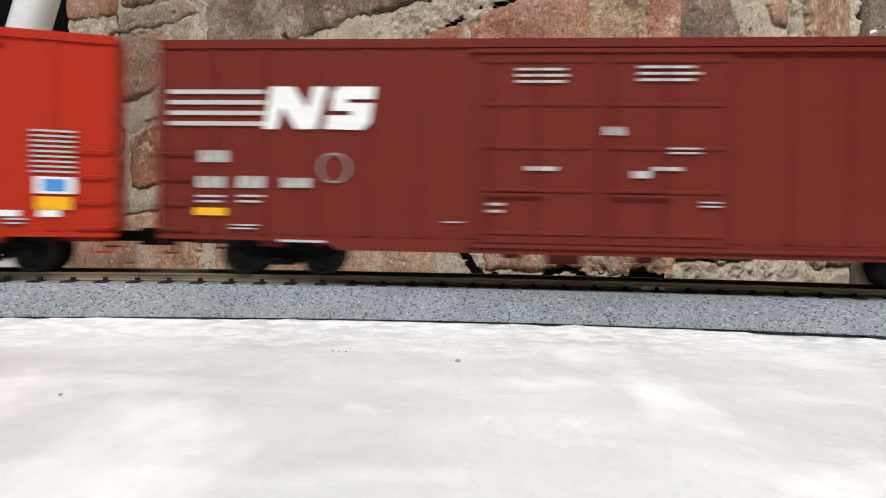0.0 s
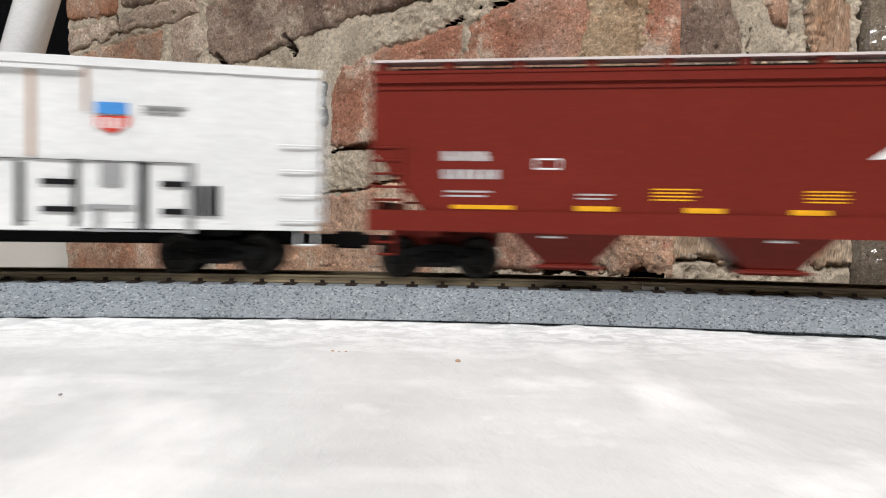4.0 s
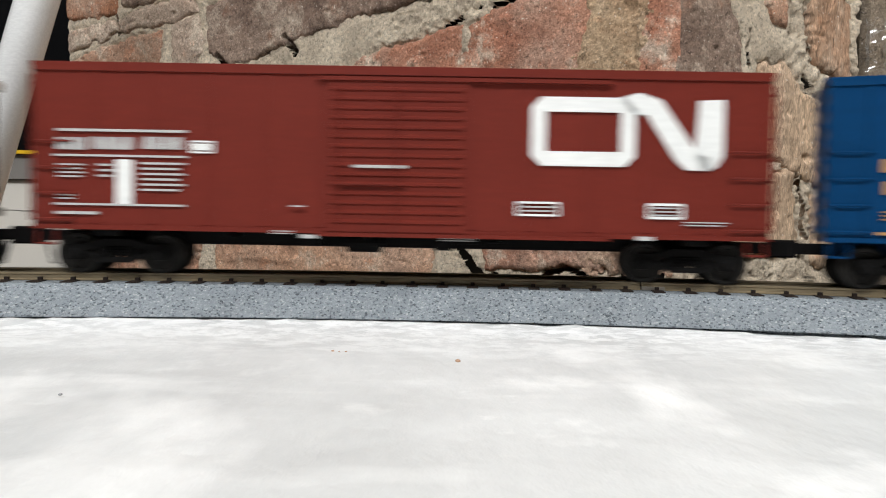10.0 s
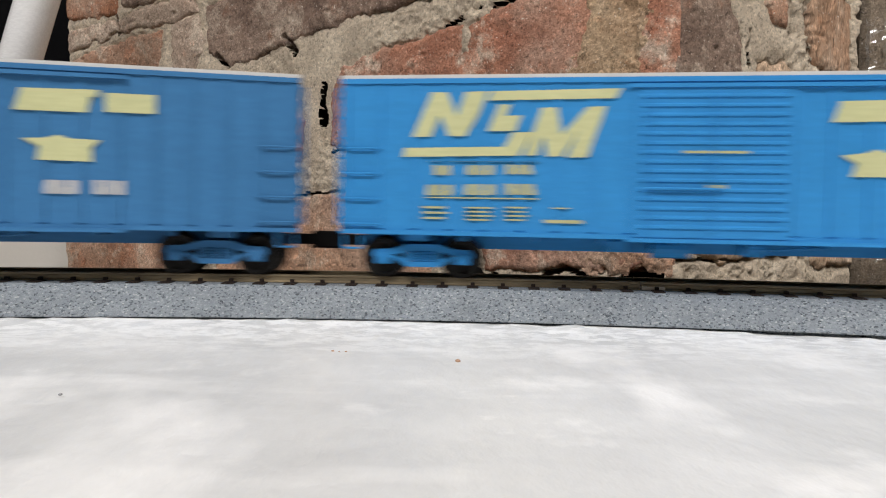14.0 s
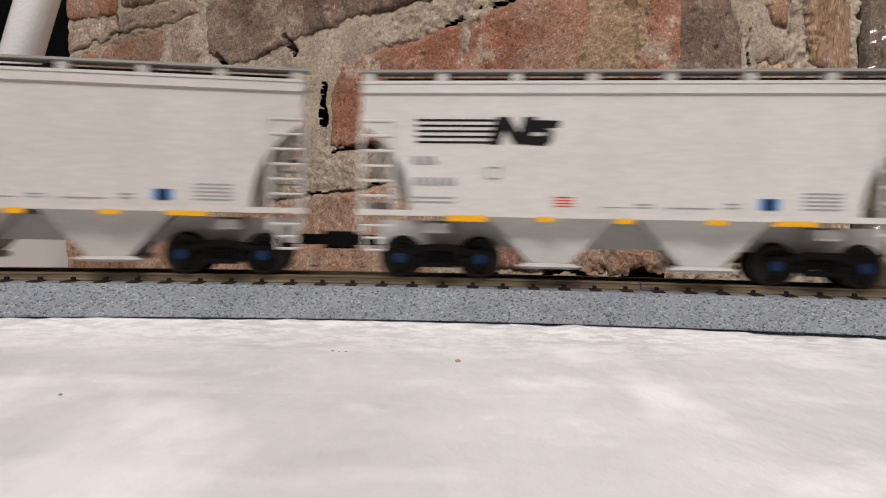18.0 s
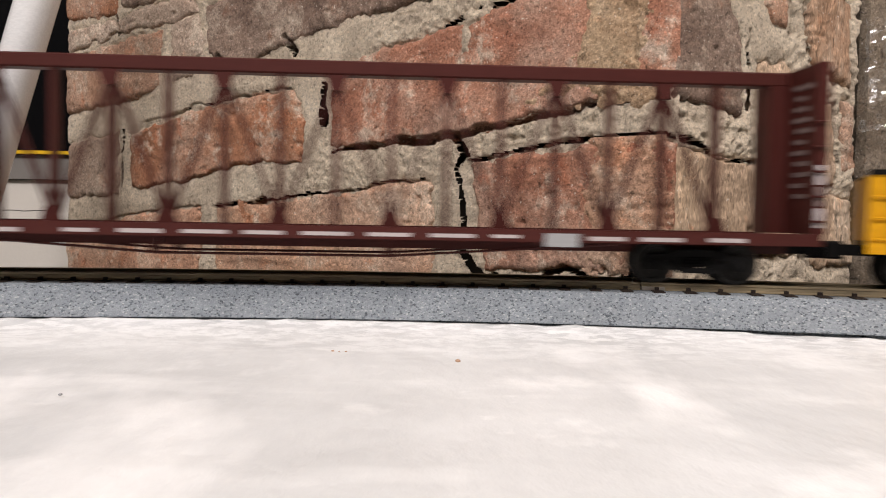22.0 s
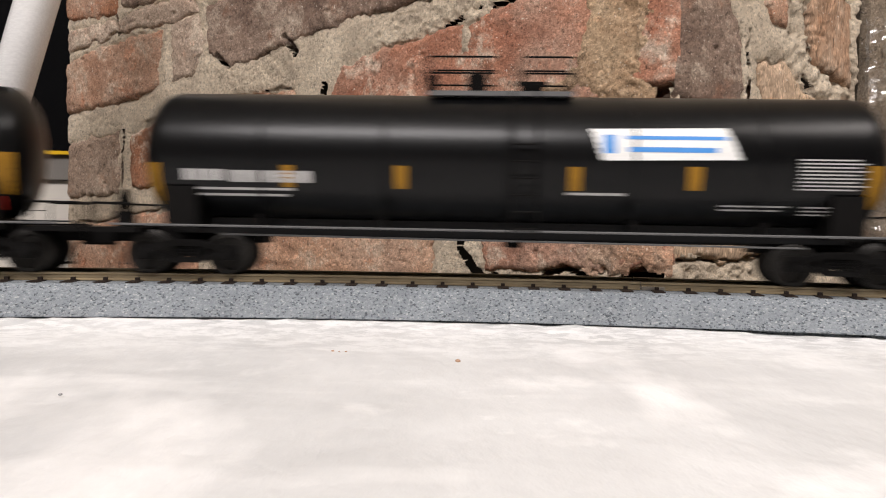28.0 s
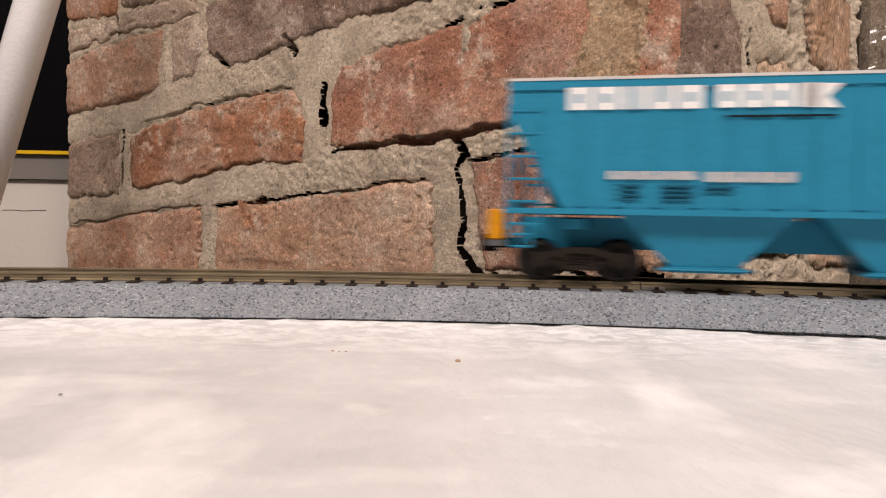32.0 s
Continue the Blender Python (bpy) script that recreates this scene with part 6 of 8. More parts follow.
mark(C, "lettering", WHITE, "SIDE", 0, 'letters', -79.0, 40.7, -60.7, 42.4, 7)
mark(C, "lettering", WHITE, "SIDE", 0, 'letters', -98.1, 29.1, -93.0, 31.9, 2)
mark(C, "lettering", WHITE, "SIDE", 0, 'letters', -101.5, 23.3, -92.6, 26.0, 3)
mark(C, "lettering", WHITE, "SIDE", 0, 'letters', -90.3, 23.5, -82.1, 26.2, 3)
mark(C, "lettering", WHITE, "SIDE", 0, 'lines', -89.9, 20.1, -83.5, 22.4, 2)
mark(C, "lettering", WHITE, "SIDE", 0, 'lines', -98.8, 19.9, -94.7, 22.3, 2)
mark(C, "reflector", YELLOW, "SIDE", 0, 'box', -98.8, 15.4, -92.5, 18.4)
mark(C, "panel_mark", WHITE, "SIDE", 0, 'frame', -68.5, 24.4, -62.4, 27.5, 0.4)
mark(C, "lettering", WHITE, "SIDE", 0, 'box', -69.5, 21.3, -60.3, 22.0)
mark(C, "reflector", WHITE, "SIDE", 0, 'box', -98.1, 13.3, -94.4, 14.7)
mark(C, "reflector", WHITE, "SIDE", 0, 'box', -89.9, 13.3, -85.0, 14.7)
mark(C, "reflector", WHITE, "SIDE", 0, 'box', -78.3, 13.4, -73.3, 14.8)
mark(C, "reflector", WHITE, "SIDE", 0, 'box', -68.8, 13.4, -63.6, 14.8)
mark(C, "reflector", WHITE, "SIDE", 0, 'box', -57.9, 13.4, -53.0, 14.8)
mark(C, "reflector", WHITE, "SIDE", 0, 'box', -47.5, 13.4, -42.6, 14.8)
mark(C, "reflector", WHITE, "SIDE", 0, 'box', -38.2, 13.2, -33.3, 15.0)
mark(C, "reflector", WHITE, "SIDE", 0, 'box', 30.7, 13.5, 35.7, 14.9)
mark(C, "reflector", WHITE, "SIDE", 0, 'box', 40.1, 13.7, 45.0, 15.1)
mark(C, "reflector", WHITE, "SIDE", 0, 'box', 50.2, 13.7, 55.5, 15.1)
mark(C, "reflector", WHITE, "SIDE", 0, 'box', 60.9, 13.8, 66.0, 15.2)
mark(C, "reflector", WHITE, "SIDE", 0, 'box', 70.9, 13.9, 76.1, 15.4)
mark(C, "reflector", WHITE, "SIDE", 0, 'box', 82.3, 13.8, 87.7, 15.3)
mark(C, "reflector", WHITE, "SIDE", 0, 'box', 91.9, 13.8, 96.5, 15.4)
mark(C, "lettering", WHITE, "DOOR", 0, 'lines', -20.2, 46.8, -8.8, 52.2, 4)
mark(C, "lettering", WHITE, "DOOR", 0, 'lines', 7.1, 47.0, 20.5, 51.0, 3)
mark(C, "lettering", WHITE, "DOOR", 0, 'lines', -0.2, 36.1, 4.9, 38.0, 2)
mark(C, "lettering", WHITE, "DOOR", 0, 'box', 15.5, 36.8, 25.0, 38.0)
mark(C, "lettering", WHITE, "DOOR", 0, 'box', -19.0, 26.1, -11.2, 27.4)
mark(C, "lettering", WHITE, "DOOR", 0, 'box', -18.5, 23.3, -14.2, 24.9)
mark(C, "lettering", WHITE, "DOOR", 0, 'box', 9.6, 26.3, 17.3, 27.5)
mark(C, "lettering", WHITE, "DOOR", 0, 'box', 9.7, 23.4, 14.0, 25.0)
mark(C, "lettering", WHITE, "DOOR", 0, 'box', -28.4, 21.6, -22.9, 24.4)
mark(C, "lettering", WHITE, "DOOR", 0, 'box', 20.4, 21.8, 26.1, 24.4)
mark(C, "lettering", WHITE, "DOOR", 0, 'lines', -27.9, 17.7, -23.0, 19.2, 2)
mark(C, "lettering", WHITE, "DOOR", 0, 'lines', 20.5, 17.8, 25.7, 19.3, 2)
mark(C, "data_panel", WHITE, "SIDE", 0, 'lines', 90.3, 24.1, 100.0, 35.1, 9)
mark(C, "data_panel", WHITE, "SIDE", 0, 'box', 91.1, 19.4, 99.9, 23.5)
mark(C, "data_panel", BLUE_INK, "SIDE", 1, 'box', 92.7, 20.0, 98.1, 22.9)
mark(C, "reflector", YELLOW, "SIDE", 0, 'box', 91.3, 15.5, 99.1, 18.7)
mark(C, "lettering", WHITE, "SIDE", 0, 'lines', 84.4, 11.7, 89.1, 13.7, 2)
C = TRAIN[2]
mark(C, "slanted_emblem", WHITE, "SIDE", 0, 'poly', 23.2, 33.4, 26.7, 39.1, 35.2, 39.1, 34.6, 36.8, 33.0, 33.6)
mark(C, "slanted_emblem", WHITE, "SIDE", 0, 'poly', 35.3, 33.6, 37.9, 39.0, 40.6, 39.1, 43.3, 36.1, 44.6, 39.0, 48.7, 39.1, 46.1, 33.8, 43.4, 33.8, 40.6, 36.0, 39.3, 33.7)
mark(C, "slanted_emblem", WHITE, "SIDE", 0, 'poly', 49.5, 33.9, 50.0, 35.2, 56.9, 35.4, 57.2, 35.9, 52.1, 36.1, 53.4, 39.1, 62.8, 39.2, 62.1, 37.6, 56.9, 37.5, 61.5, 36.8, 60.3, 34.0)
mark(C, "slanted_emblem", WHITE, "SIDE", 0, 'poly', 64.1, 34.0, 66.2, 39.3, 78.4, 39.3, 77.5, 37.8, 70.7, 37.7, 70.2, 36.8, 75.7, 36.8, 74.8, 35.6, 69.4, 35.5, 68.7, 34.1)
mark(C, "slanted_emblem", WHITE, "SIDE", 0, 'poly', 18.8, 30.0, 22.8, 32.8, 73.8, 33.7, 72.8, 32.5)
mark(C, "lettering", WHITE, "SIDE", 0, 'letters', -78.7, 29.3, -66.6, 31.6, 4)
mark(C, "lettering", WHITE, "SIDE", 0, 'letters', -78.7, 24.9, -64.4, 27.2, 6)
mark(C, "lettering", WHITE, "SIDE", 0, 'lines', -77.8, 20.2, -66.6, 22.4, 2)
mark(C, "reflector", YELLOW, "SIDE", 0, 'box', -76.1, 17.6, -61.2, 18.6)
mark(C, "panel_mark", WHITE, "SIDE", 0, 'frame', -56.1, 27.3, -50.0, 30.0, 0.4)
mark(C, "lettering", WHITE, "SIDE", 0, 'lines', -45.9, 20.0, -37.9, 21.9, 2)
mark(C, "reflector", YELLOW, "SIDE", 0, 'box', -46.2, 17.5, -36.9, 18.7)
mark(C, "lettering", YELLOW, "SIDE", 0, 'lines', -28.5, 20.0, -18.4, 23.3, 4)
mark(C, "reflector", YELLOW, "SIDE", 0, 'box', -21.0, 17.4, -12.3, 18.6)
mark(C, "lettering", YELLOW, "SIDE", 0, 'lines', 5.4, 19.9, 14.6, 23.1, 4)
mark(C, "reflector", YELLOW, "SIDE", 0, 'box', 2.3, 17.3, 10.6, 18.5)
mark(C, "lettering", WHITE, "SIDE", 0, 'lines', 25.1, 20.0, 33.0, 21.9, 2)
mark(C, "reflector", YELLOW, "SIDE", 0, 'box', 24.8, 17.3, 33.3, 18.6)
mark(C, "data_panel", WHITE, "SIDE", 0, 'frame', 51.1, 20.1, 59.0, 24.0, 0.5)
mark(C, "data_panel", GREY_INK, "SIDE", 0, 'box', 51.7, 20.6, 58.3, 23.4)
mark(C, "lettering", WHITE, "SIDE", 0, 'lines', 57.8, 22.6, 69.8, 25.4, 3)
mark(C, "reflector", YELLOW, "SIDE", 0, 'box', 61.8, 17.4, 76.7, 18.6)
mark(C, "lettering", WHITE, "SIDE", 0, 'box', -54.6, 10.9, -49.2, 11.4)
mark(C, "lettering", WHITE, "SIDE", 0, 'box', -2.5, 10.9, 2.9, 11.5)
mark(C, "lettering", WHITE, "SIDE", 0, 'box', 50.7, 11.1, 56.1, 11.7)
C = TRAIN[3]
mark(C, "shield_emblem", BLUE_INK, "SIDE", 0, 'box', 51.2, 38.4, 58.4, 41.1)
mark(C, "shield_emblem", RED_INK, "SIDE", 0, 'poly', 51.0, 37.7, 58.9, 38.0, 58.6, 35.7, 54.8, 33.8, 51.3, 35.4)
mark(C, "shield_emblem", WHITE, "SIDE", 1, 'bars', 51.8, 35.0, 58.1, 37.5, 4)
mark(C, "lettering", GREY_INK, "SIDE", 0, 'lines', 61.8, 38.7, 71.5, 41.1, 2)
mark(C, "graffiti", BLACK_INK, "SIDE", 0, 'box', 20.1, 27.4, 72.0, 27.3)
mark(C, "graffiti", GREY_INK, "SIDE", 0, 'box', 20.8, 10.9, 22.2, 26.9)
mark(C, "graffiti", GREY_INK, "SIDE", 0, 'box', 26.0, 17.7, 29.0, 26.3)
mark(C, "graffiti", BLACK_INK, "SIDE", 0, 'box', 34.0, 10.7, 35.7, 26.5)
mark(C, "graffiti", BLACK_INK, "SIDE", 0, 'box', 39.3, 21.5, 46.3, 22.8)
mark(C, "graffiti", BLACK_INK, "SIDE", 0, 'box', 39.4, 15.1, 46.4, 16.4)
mark(C, "graffiti", BLACK_INK, "SIDE", 0, 'box', 46.3, 10.2, 47.6, 27.6)
mark(C, "graffiti", GREY_INK, "SIDE", 0, 'box', 52.2, 21.6, 57.2, 26.9)
mark(C, "graffiti", GREY_INK, "SIDE", 0, 'box', 48.8, 15.9, 59.7, 17.0)
mark(C, "graffiti", GREY_INK, "SIDE", 0, 'box', 51.0, 10.5, 53.0, 15.7)
mark(C, "graffiti", BLACK_INK, "SIDE", 0, 'box', 60.7, 10.7, 62.9, 27.1)
mark(C, "graffiti", BLACK_INK, "SIDE", 0, 'box', 65.8, 21.5, 72.1, 22.9)
mark(C, "graffiti", BLACK_INK, "SIDE", 0, 'box', 65.9, 14.9, 72.2, 16.3)
mark(C, "graffiti", GREY_INK, "SIDE", 0, 'box', 71.7, 10.3, 73.7, 27.4)
mark(C, "graffiti", GREY_INK, "SIDE", 0, 'box', 20.9, 10.6, 73.7, 11.1)
mark(C, "data_panel", BLACK_INK, "SIDE", 0, 'box', 73.7, 14.7, 75.8, 21.9)
mark(C, "data_panel", BLACK_INK, "SIDE", 0, 'box', 76.5, 14.7, 79.3, 22.0)
mark(C, "stain", RUST_TAN, "SIDE", 0, 'box', -18.8, 13.1, -18.0, 46.9)
mark(C, "stain", RUST_TAN, "SIDE", 0, 'box', 14.1, 13.7, 15.1, 48.2)
mark(C, "stain", RUST_TAN, "SIDE", 0, 'box', -17.6, 27.4, 14.3, 27.2)
mark(C, "stain", RUST_TAN, "SIDE", 0, 'box', 24.8, 27.6, 26.0, 48.1)
mark(C, "stain", RUST_TAN, "SIDE", 0, 'box', 36.6, 27.9, 37.9, 48.3)
mark(C, "stain", RUST_TAN, "SIDE", 0, 'box', 48.7, 38.8, 49.5, 48.7)
mark(C, "vent", GREY_INK, "DOOR", 0, 'box', -9.9, 28.7, -3.5, 29.0)
mark(C, "vent", GREY_INK, "DOOR", 0, 'box', 0.9, 28.8, 9.2, 29.0)
mark(C, "lettering", BLACK_INK, "SIDE", 0, 'lines', -74.6, 26.4, -67.8, 30.0, 2)
mark(C, "lettering", BLACK_INK, "SIDE", 0, 'lines', -74.2, 16.6, -67.5, 24.3, 4)
mark(C, "lettering", GREY_INK, "SIDE", 0, 'lines', -101.4, 14.5, -93.9, 31.0, 12)
mark(C, "lettering", GREY_INK, "SIDE", 0, 'box', -85.6, 45.4, -80.8, 46.1)
mark(C, "stain", RUST_TAN, "SIDE", 0, 'box', -91.6, 13.8, -89.7, 51.0)
mark(C, "stain", RUST_TAN, "SIDE", 0, 'box', -78.6, 12.8, -77.3, 32.1)
C = TRAIN[4]
mark(C, "slanted_emblem", BLACK_INK, "SIDE", 0, 'poly', -74.9, 39.7, -72.8, 44.4, -68.1, 44.4, -68.7, 42.9, -70.9, 42.9, -72.2, 39.8)
mark(C, "slanted_emblem", BLACK_INK, "SIDE", 0, 'poly', -67.3, 39.8, -65.4, 44.8, -58.5, 44.8, -60.4, 39.9)
mark(C, "slanted_emblem", BLACK_INK, "SIDE", 0, 'poly', -57.9, 40.0, -55.7, 46.8, -53.5, 46.8, -56.0, 40.0)
mark(C, "slanted_emblem", BLACK_INK, "SIDE", 0, 'poly', -54.6, 40.0, -51.9, 46.8, -48.2, 46.9, -50.7, 40.1)
mark(C, "slanted_emblem", BLACK_INK, "SIDE", 0, 'box', -75.3, 38.8, -58.4, 39.1)
mark(C, "slanted_emblem", BLACK_INK, "SIDE", 0, 'poly', -54.8, 32.6, -52.7, 38.6, -50.2, 38.6, -51.0, 37.2, -45.6, 37.3, -46.8, 32.7)
mark(C, "slanted_emblem", BLACK_INK, "SIDE", 0, 'poly', -45.5, 32.6, -44.1, 37.3, -37.8, 37.4, -39.2, 32.7)
mark(C, "slanted_emblem", BLACK_INK, "SIDE", 0, 'poly', -36.7, 37.2, -34.0, 37.2, -32.4, 35.9, -30.5, 37.5, -27.7, 37.6, -30.7, 35.1, -28.8, 32.7, -31.8, 32.7, -32.9, 34.0, -34.8, 32.6, -37.8, 32.6, -34.5, 35.0)
mark(C, "slanted_emblem", BLACK_INK, "SIDE", 0, 'poly', -78.0, 31.9, -75.8, 37.6, -74.2, 37.6, -76.1, 32.0)
mark(C, "slanted_emblem", BLACK_INK, "SIDE", 0, 'box', -77.7, 32.0, -71.4, 32.5)
mark(C, "slanted_emblem", BLACK_INK, "SIDE", 0, 'box', -69.0, 37.1, -62.1, 37.5)
mark(C, "slanted_emblem", BLACK_INK, "SIDE", 0, 'box', -64.9, 34.7, -58.4, 35.1)
mark(C, "lettering", BROWN_INK, "SIDE", 0, 'letters', -70.0, 27.9, -65.8, 30.0, 2)
mark(C, "lettering", BROWN_INK, "SIDE", 0, 'letters', -59.8, 28.1, -55.2, 30.2, 3)
mark(C, "lettering", BROWN_INK, "SIDE", 0, 'letters', -69.7, 24.0, -65.2, 26.1, 2)
mark(C, "lettering", BROWN_INK, "SIDE", 0, 'letters', -60.7, 24.2, -53.1, 26.2, 4)
mark(C, "lettering", BROWN_INK, "SIDE", 0, 'lines', -68.5, 17.7, -64.1, 20.9, 3)
mark(C, "lettering", BROWN_INK, "SIDE", 0, 'lines', -60.0, 17.8, -55.8, 21.0, 3)
mark(C, "lettering", BROWN_INK, "SIDE", 0, 'lines', -51.4, 18.0, -46.2, 20.4, 1)
mark(C, "slogan", BLACK_INK, "SIDE", 0, 'text', 21.6, 43.7, 81.2, 45.7)
mark(C, "cross_emblem", RED_INK, "SIDE", 0, 'poly', 48.4, 35.5, 50.3, 36.5, 67.2, 28.7, 66.2, 26.7)
mark(C, "cross_emblem", RED_INK, "SIDE", 0, 'poly', 48.6, 27.7, 50.0, 25.9, 67.2, 35.8, 65.6, 37.4)
mark(C, "cross_emblem", DULL_BLUE, "SIDE", 1, 'poly', 49.4, 37.4, 51.6, 38.2, 57.0, 35.4, 63.6, 38.7, 65.8, 37.9, 57.5, 33.5)
mark(C, "cross_emblem", DULL_BLUE, "SIDE", 1, 'poly', 49.7, 25.9, 57.6, 30.6, 65.9, 26.4, 64.4, 25.3, 57.6, 28.7, 51.6, 25.1)
mark(C, "lettering", BROWN_INK, "SIDE", 0, 'lines', 40.7, 32.0, 45.8, 34.0, 2)
mark(C, "lettering", BROWN_INK, "SIDE", 0, 'lines', 70.7, 32.4, 75.3, 34.5, 2)
mark(C, "data_panel", WHITE, "SIDE", 0, 'box', 38.8, 15.7, 46.2, 23.1)
mark(C, "data_panel", BLACK_INK, "SIDE", 1, 'box', 40.2, 19.9, 45.1, 22.9)
mark(C, "data_panel", BLACK_INK, "SIDE", 1, 'box', 40.3, 16.1, 45.2, 19.1)
mark(C, "lettering", BROWN_INK, "SIDE", 0, 'lines', 68.2, 16.1, 75.8, 21.1, 6)
mark(C, "lettering", WHITE, "DOOR", 0, 'box', -15.6, 37.3, -6.5, 38.1)
mark(C, "lettering", WHITE, "DOOR", 0, 'box', -6.1, 36.2, 2.2, 36.8)
mark(C, "lettering", WHITE, "DOOR", 0, 'lines', -16.4, 29.7, -8.8, 33.1, 4)
mark(C, "lettering", GREY_INK, "DOOR", 0, 'box', -18.2, 26.0, -15.4, 36.0)
mark(C, "lettering", WHITE, "DOOR", 0, 'box', -4.4, 27.4, 0.2, 29.1)
mark(C, "lettering", WHITE, "DOOR", 0, 'box', -16.3, 23.4, -5.8, 24.5)
mark(C, "lettering", WHITE, "DOOR", 0, 'box', -12.4, 19.5, -5.8, 20.1)
mark(C, "lettering", WHITE, "DOOR", 0, 'box', 1.4, 19.8, 8.4, 20.3)
C = TRAIN[5]
mark(C, "block_emblem", ORANGE, "SIDE", 0, 'poly', 51.3, 39.8, 52.6, 42.7, 54.5, 43.6, 60.5, 43.6, 60.5, 41.5, 56.6, 41.5, 55.7, 40.4, 55.7, 39.0, 56.8, 38.3, 60.6, 38.3, 60.6, 36.6, 54.1, 36.5, 52.1, 37.4)
mark(C, "block_emblem", ORANGE, "SIDE", 0, 'poly', 62.1, 41.8, 63.3, 43.7, 69.7, 43.8, 69.8, 41.9, 66.1, 41.9, 66.1, 41.1, 69.8, 40.9, 70.2, 37.9, 68.9, 36.6, 62.2, 36.5, 62.2, 38.3, 66.4, 38.4, 66.4, 38.9, 62.7, 39.4)
mark(C, "block_emblem", ORANGE, "SIDE", 0, 'poly', 71.6, 43.8, 75.2, 43.9, 76.3, 42.3, 77.4, 43.9, 80.9, 44.0, 78.6, 40.2, 81.1, 36.8, 77.4, 36.7, 76.4, 38.3, 75.3, 36.7, 71.8, 36.6, 74.1, 40.1)
mark(C, "block_emblem", ORANGE, "SIDE", 0, 'box', 51.3, 34.0, 60.7, 35.6)
mark(C, "block_emblem", ORANGE, "SIDE", 0, 'box', 61.7, 34.2, 70.3, 35.8)
mark(C, "block_emblem", ORANGE, "SIDE", 0, 'box', 71.8, 34.4, 81.2, 36.0)
mark(C, "lettering", THIN_ORANGE, "SIDE", 0, 'letters', -78.6, 27.6, -70.1, 30.6, 3)
mark(C, "lettering", THIN_ORANGE, "SIDE", 0, 'letters', -68.2, 27.7, -60.1, 30.7, 3)
mark(C, "lettering", THIN_ORANGE, "SIDE", 0, 'letters', -78.1, 22.5, -70.6, 25.5, 3)
mark(C, "lettering", THIN_ORANGE, "SIDE", 0, 'letters', -68.8, 22.7, -61.0, 25.7, 3)
mark(C, "lettering", THIN_ORANGE, "SIDE", 0, 'letters', -59.1, 22.9, -51.0, 25.9, 3)
mark(C, "lettering", THIN_ORANGE, "SIDE", 0, 'lines', -78.1, 16.3, -71.0, 18.9, 3)
mark(C, "lettering", THIN_ORANGE, "SIDE", 0, 'lines', -67.9, 16.4, -61.0, 19.0, 3)
mark(C, "lettering", THIN_ORANGE, "SIDE", 0, 'box', -79.2, 13.1, -70.3, 13.8)
mark(C, "lettering", GREY_INK, "SIDE", 0, 'lines', -47.3, 25.3, -41.8, 28.1, 3)
mark(C, "lettering", THIN_ORANGE, "DOOR", 0, 'box', -6.9, 26.6, 5.7, 27.4)
mark(C, "lettering", THIN_ORANGE, "DOOR", 0, 'lines', -2.4, 22.3, 2.0, 24.0, 2)
mark(C, "lettering", THIN_ORANGE, "SIDE", 0, 'box', -28.9, 17.4, -23.8, 18.2)
mark(C, "lettering", THIN_ORANGE, "SIDE", 0, 'box', 14.8, 10.5, 24.2, 11.2)
mark(C, "data_panel", WHITE, "SIDE", 0, 'frame', 61.5, 18.3, 70.1, 22.3, 0.5)
mark(C, "data_panel", WHITE, "SIDE", 0, 'box', 63.5, 19.0, 68.4, 21.4)
mark(C, "lettering", THIN_ORANGE, "SIDE", 0, 'lines', 71.5, 16.1, 78.3, 21.1, 6)
mark(C, "reflector", ORANGE, "SIDE", 0, 'box', 71.5, 13.8, 78.9, 14.4)
C = TRAIN[6]
mark(C, "ribbon_emblem", WHITE, "SIDE", 0, 'frame', 31.0, 28.2, 55.8, 44.6, 3.5)
mark(C, "ribbon_emblem", WHITE, "SIDE", 0, 'poly', 52.1, 44.6, 56.6, 45.9, 61.7, 44.2, 71.0, 31.4, 73.7, 30.9, 73.7, 27.6, 68.0, 27.7, 65.3, 30.3, 58.5, 40.6, 54.4, 41.0)
mark(C, "ribbon_emblem", WHITE, "SIDE", 0, 'poly', 70.9, 44.2, 76.7, 44.5, 76.8, 31.2, 75.0, 28.3, 71.7, 27.6, 70.1, 31.3)
mark(C, "data_panel", WHITE, "SIDE", 0, 'frame', 27.8, 16.1, 38.1, 19.6, 0.5)
mark(C, "data_panel", WHITE, "SIDE", 0, 'lines', 28.8, 16.9, 37.1, 18.8, 2)
mark(C, "data_panel", WHITE, "SIDE", 0, 'frame', 59.1, 15.9, 67.8, 19.7, 0.6)
mark(C, "data_panel", WHITE, "SIDE", 0, 'lines', 60.2, 16.4, 66.7, 19.0, 3)
mark(C, "lettering", WHITE, "SIDE", 0, 'lines', 68.1, 14.2, 78.5, 15.6, 2)
mark(C, "lettering", WHITE, "SIDE", 0, 'box', 56.7, 10.7, 60.7, 11.7)
mark(C, "lettering", WHITE, "SIDE", 0, 'box', -82.7, 34.5, -51.5, 35.1)
mark(C, "lettering", WHITE, "SIDE", 0, 'letters', -82.7, 30.1, -75.2, 33.0, 4)
mark(C, "lettering", WHITE, "SIDE", 0, 'letters', -73.9, 30.3, -64.0, 33.2, 4)
mark(C, "lettering", WHITE, "SIDE", 0, 'letters', -62.0, 30.5, -52.2, 33.4, 4)
mark(C, "lettering", WHITE, "SIDE", 0, 'box', -83.4, 28.5, -51.5, 29.0)
mark(C, "lettering", WHITE, "SIDE", 0, 'box', -68.3, 17.2, -64.5, 27.9)
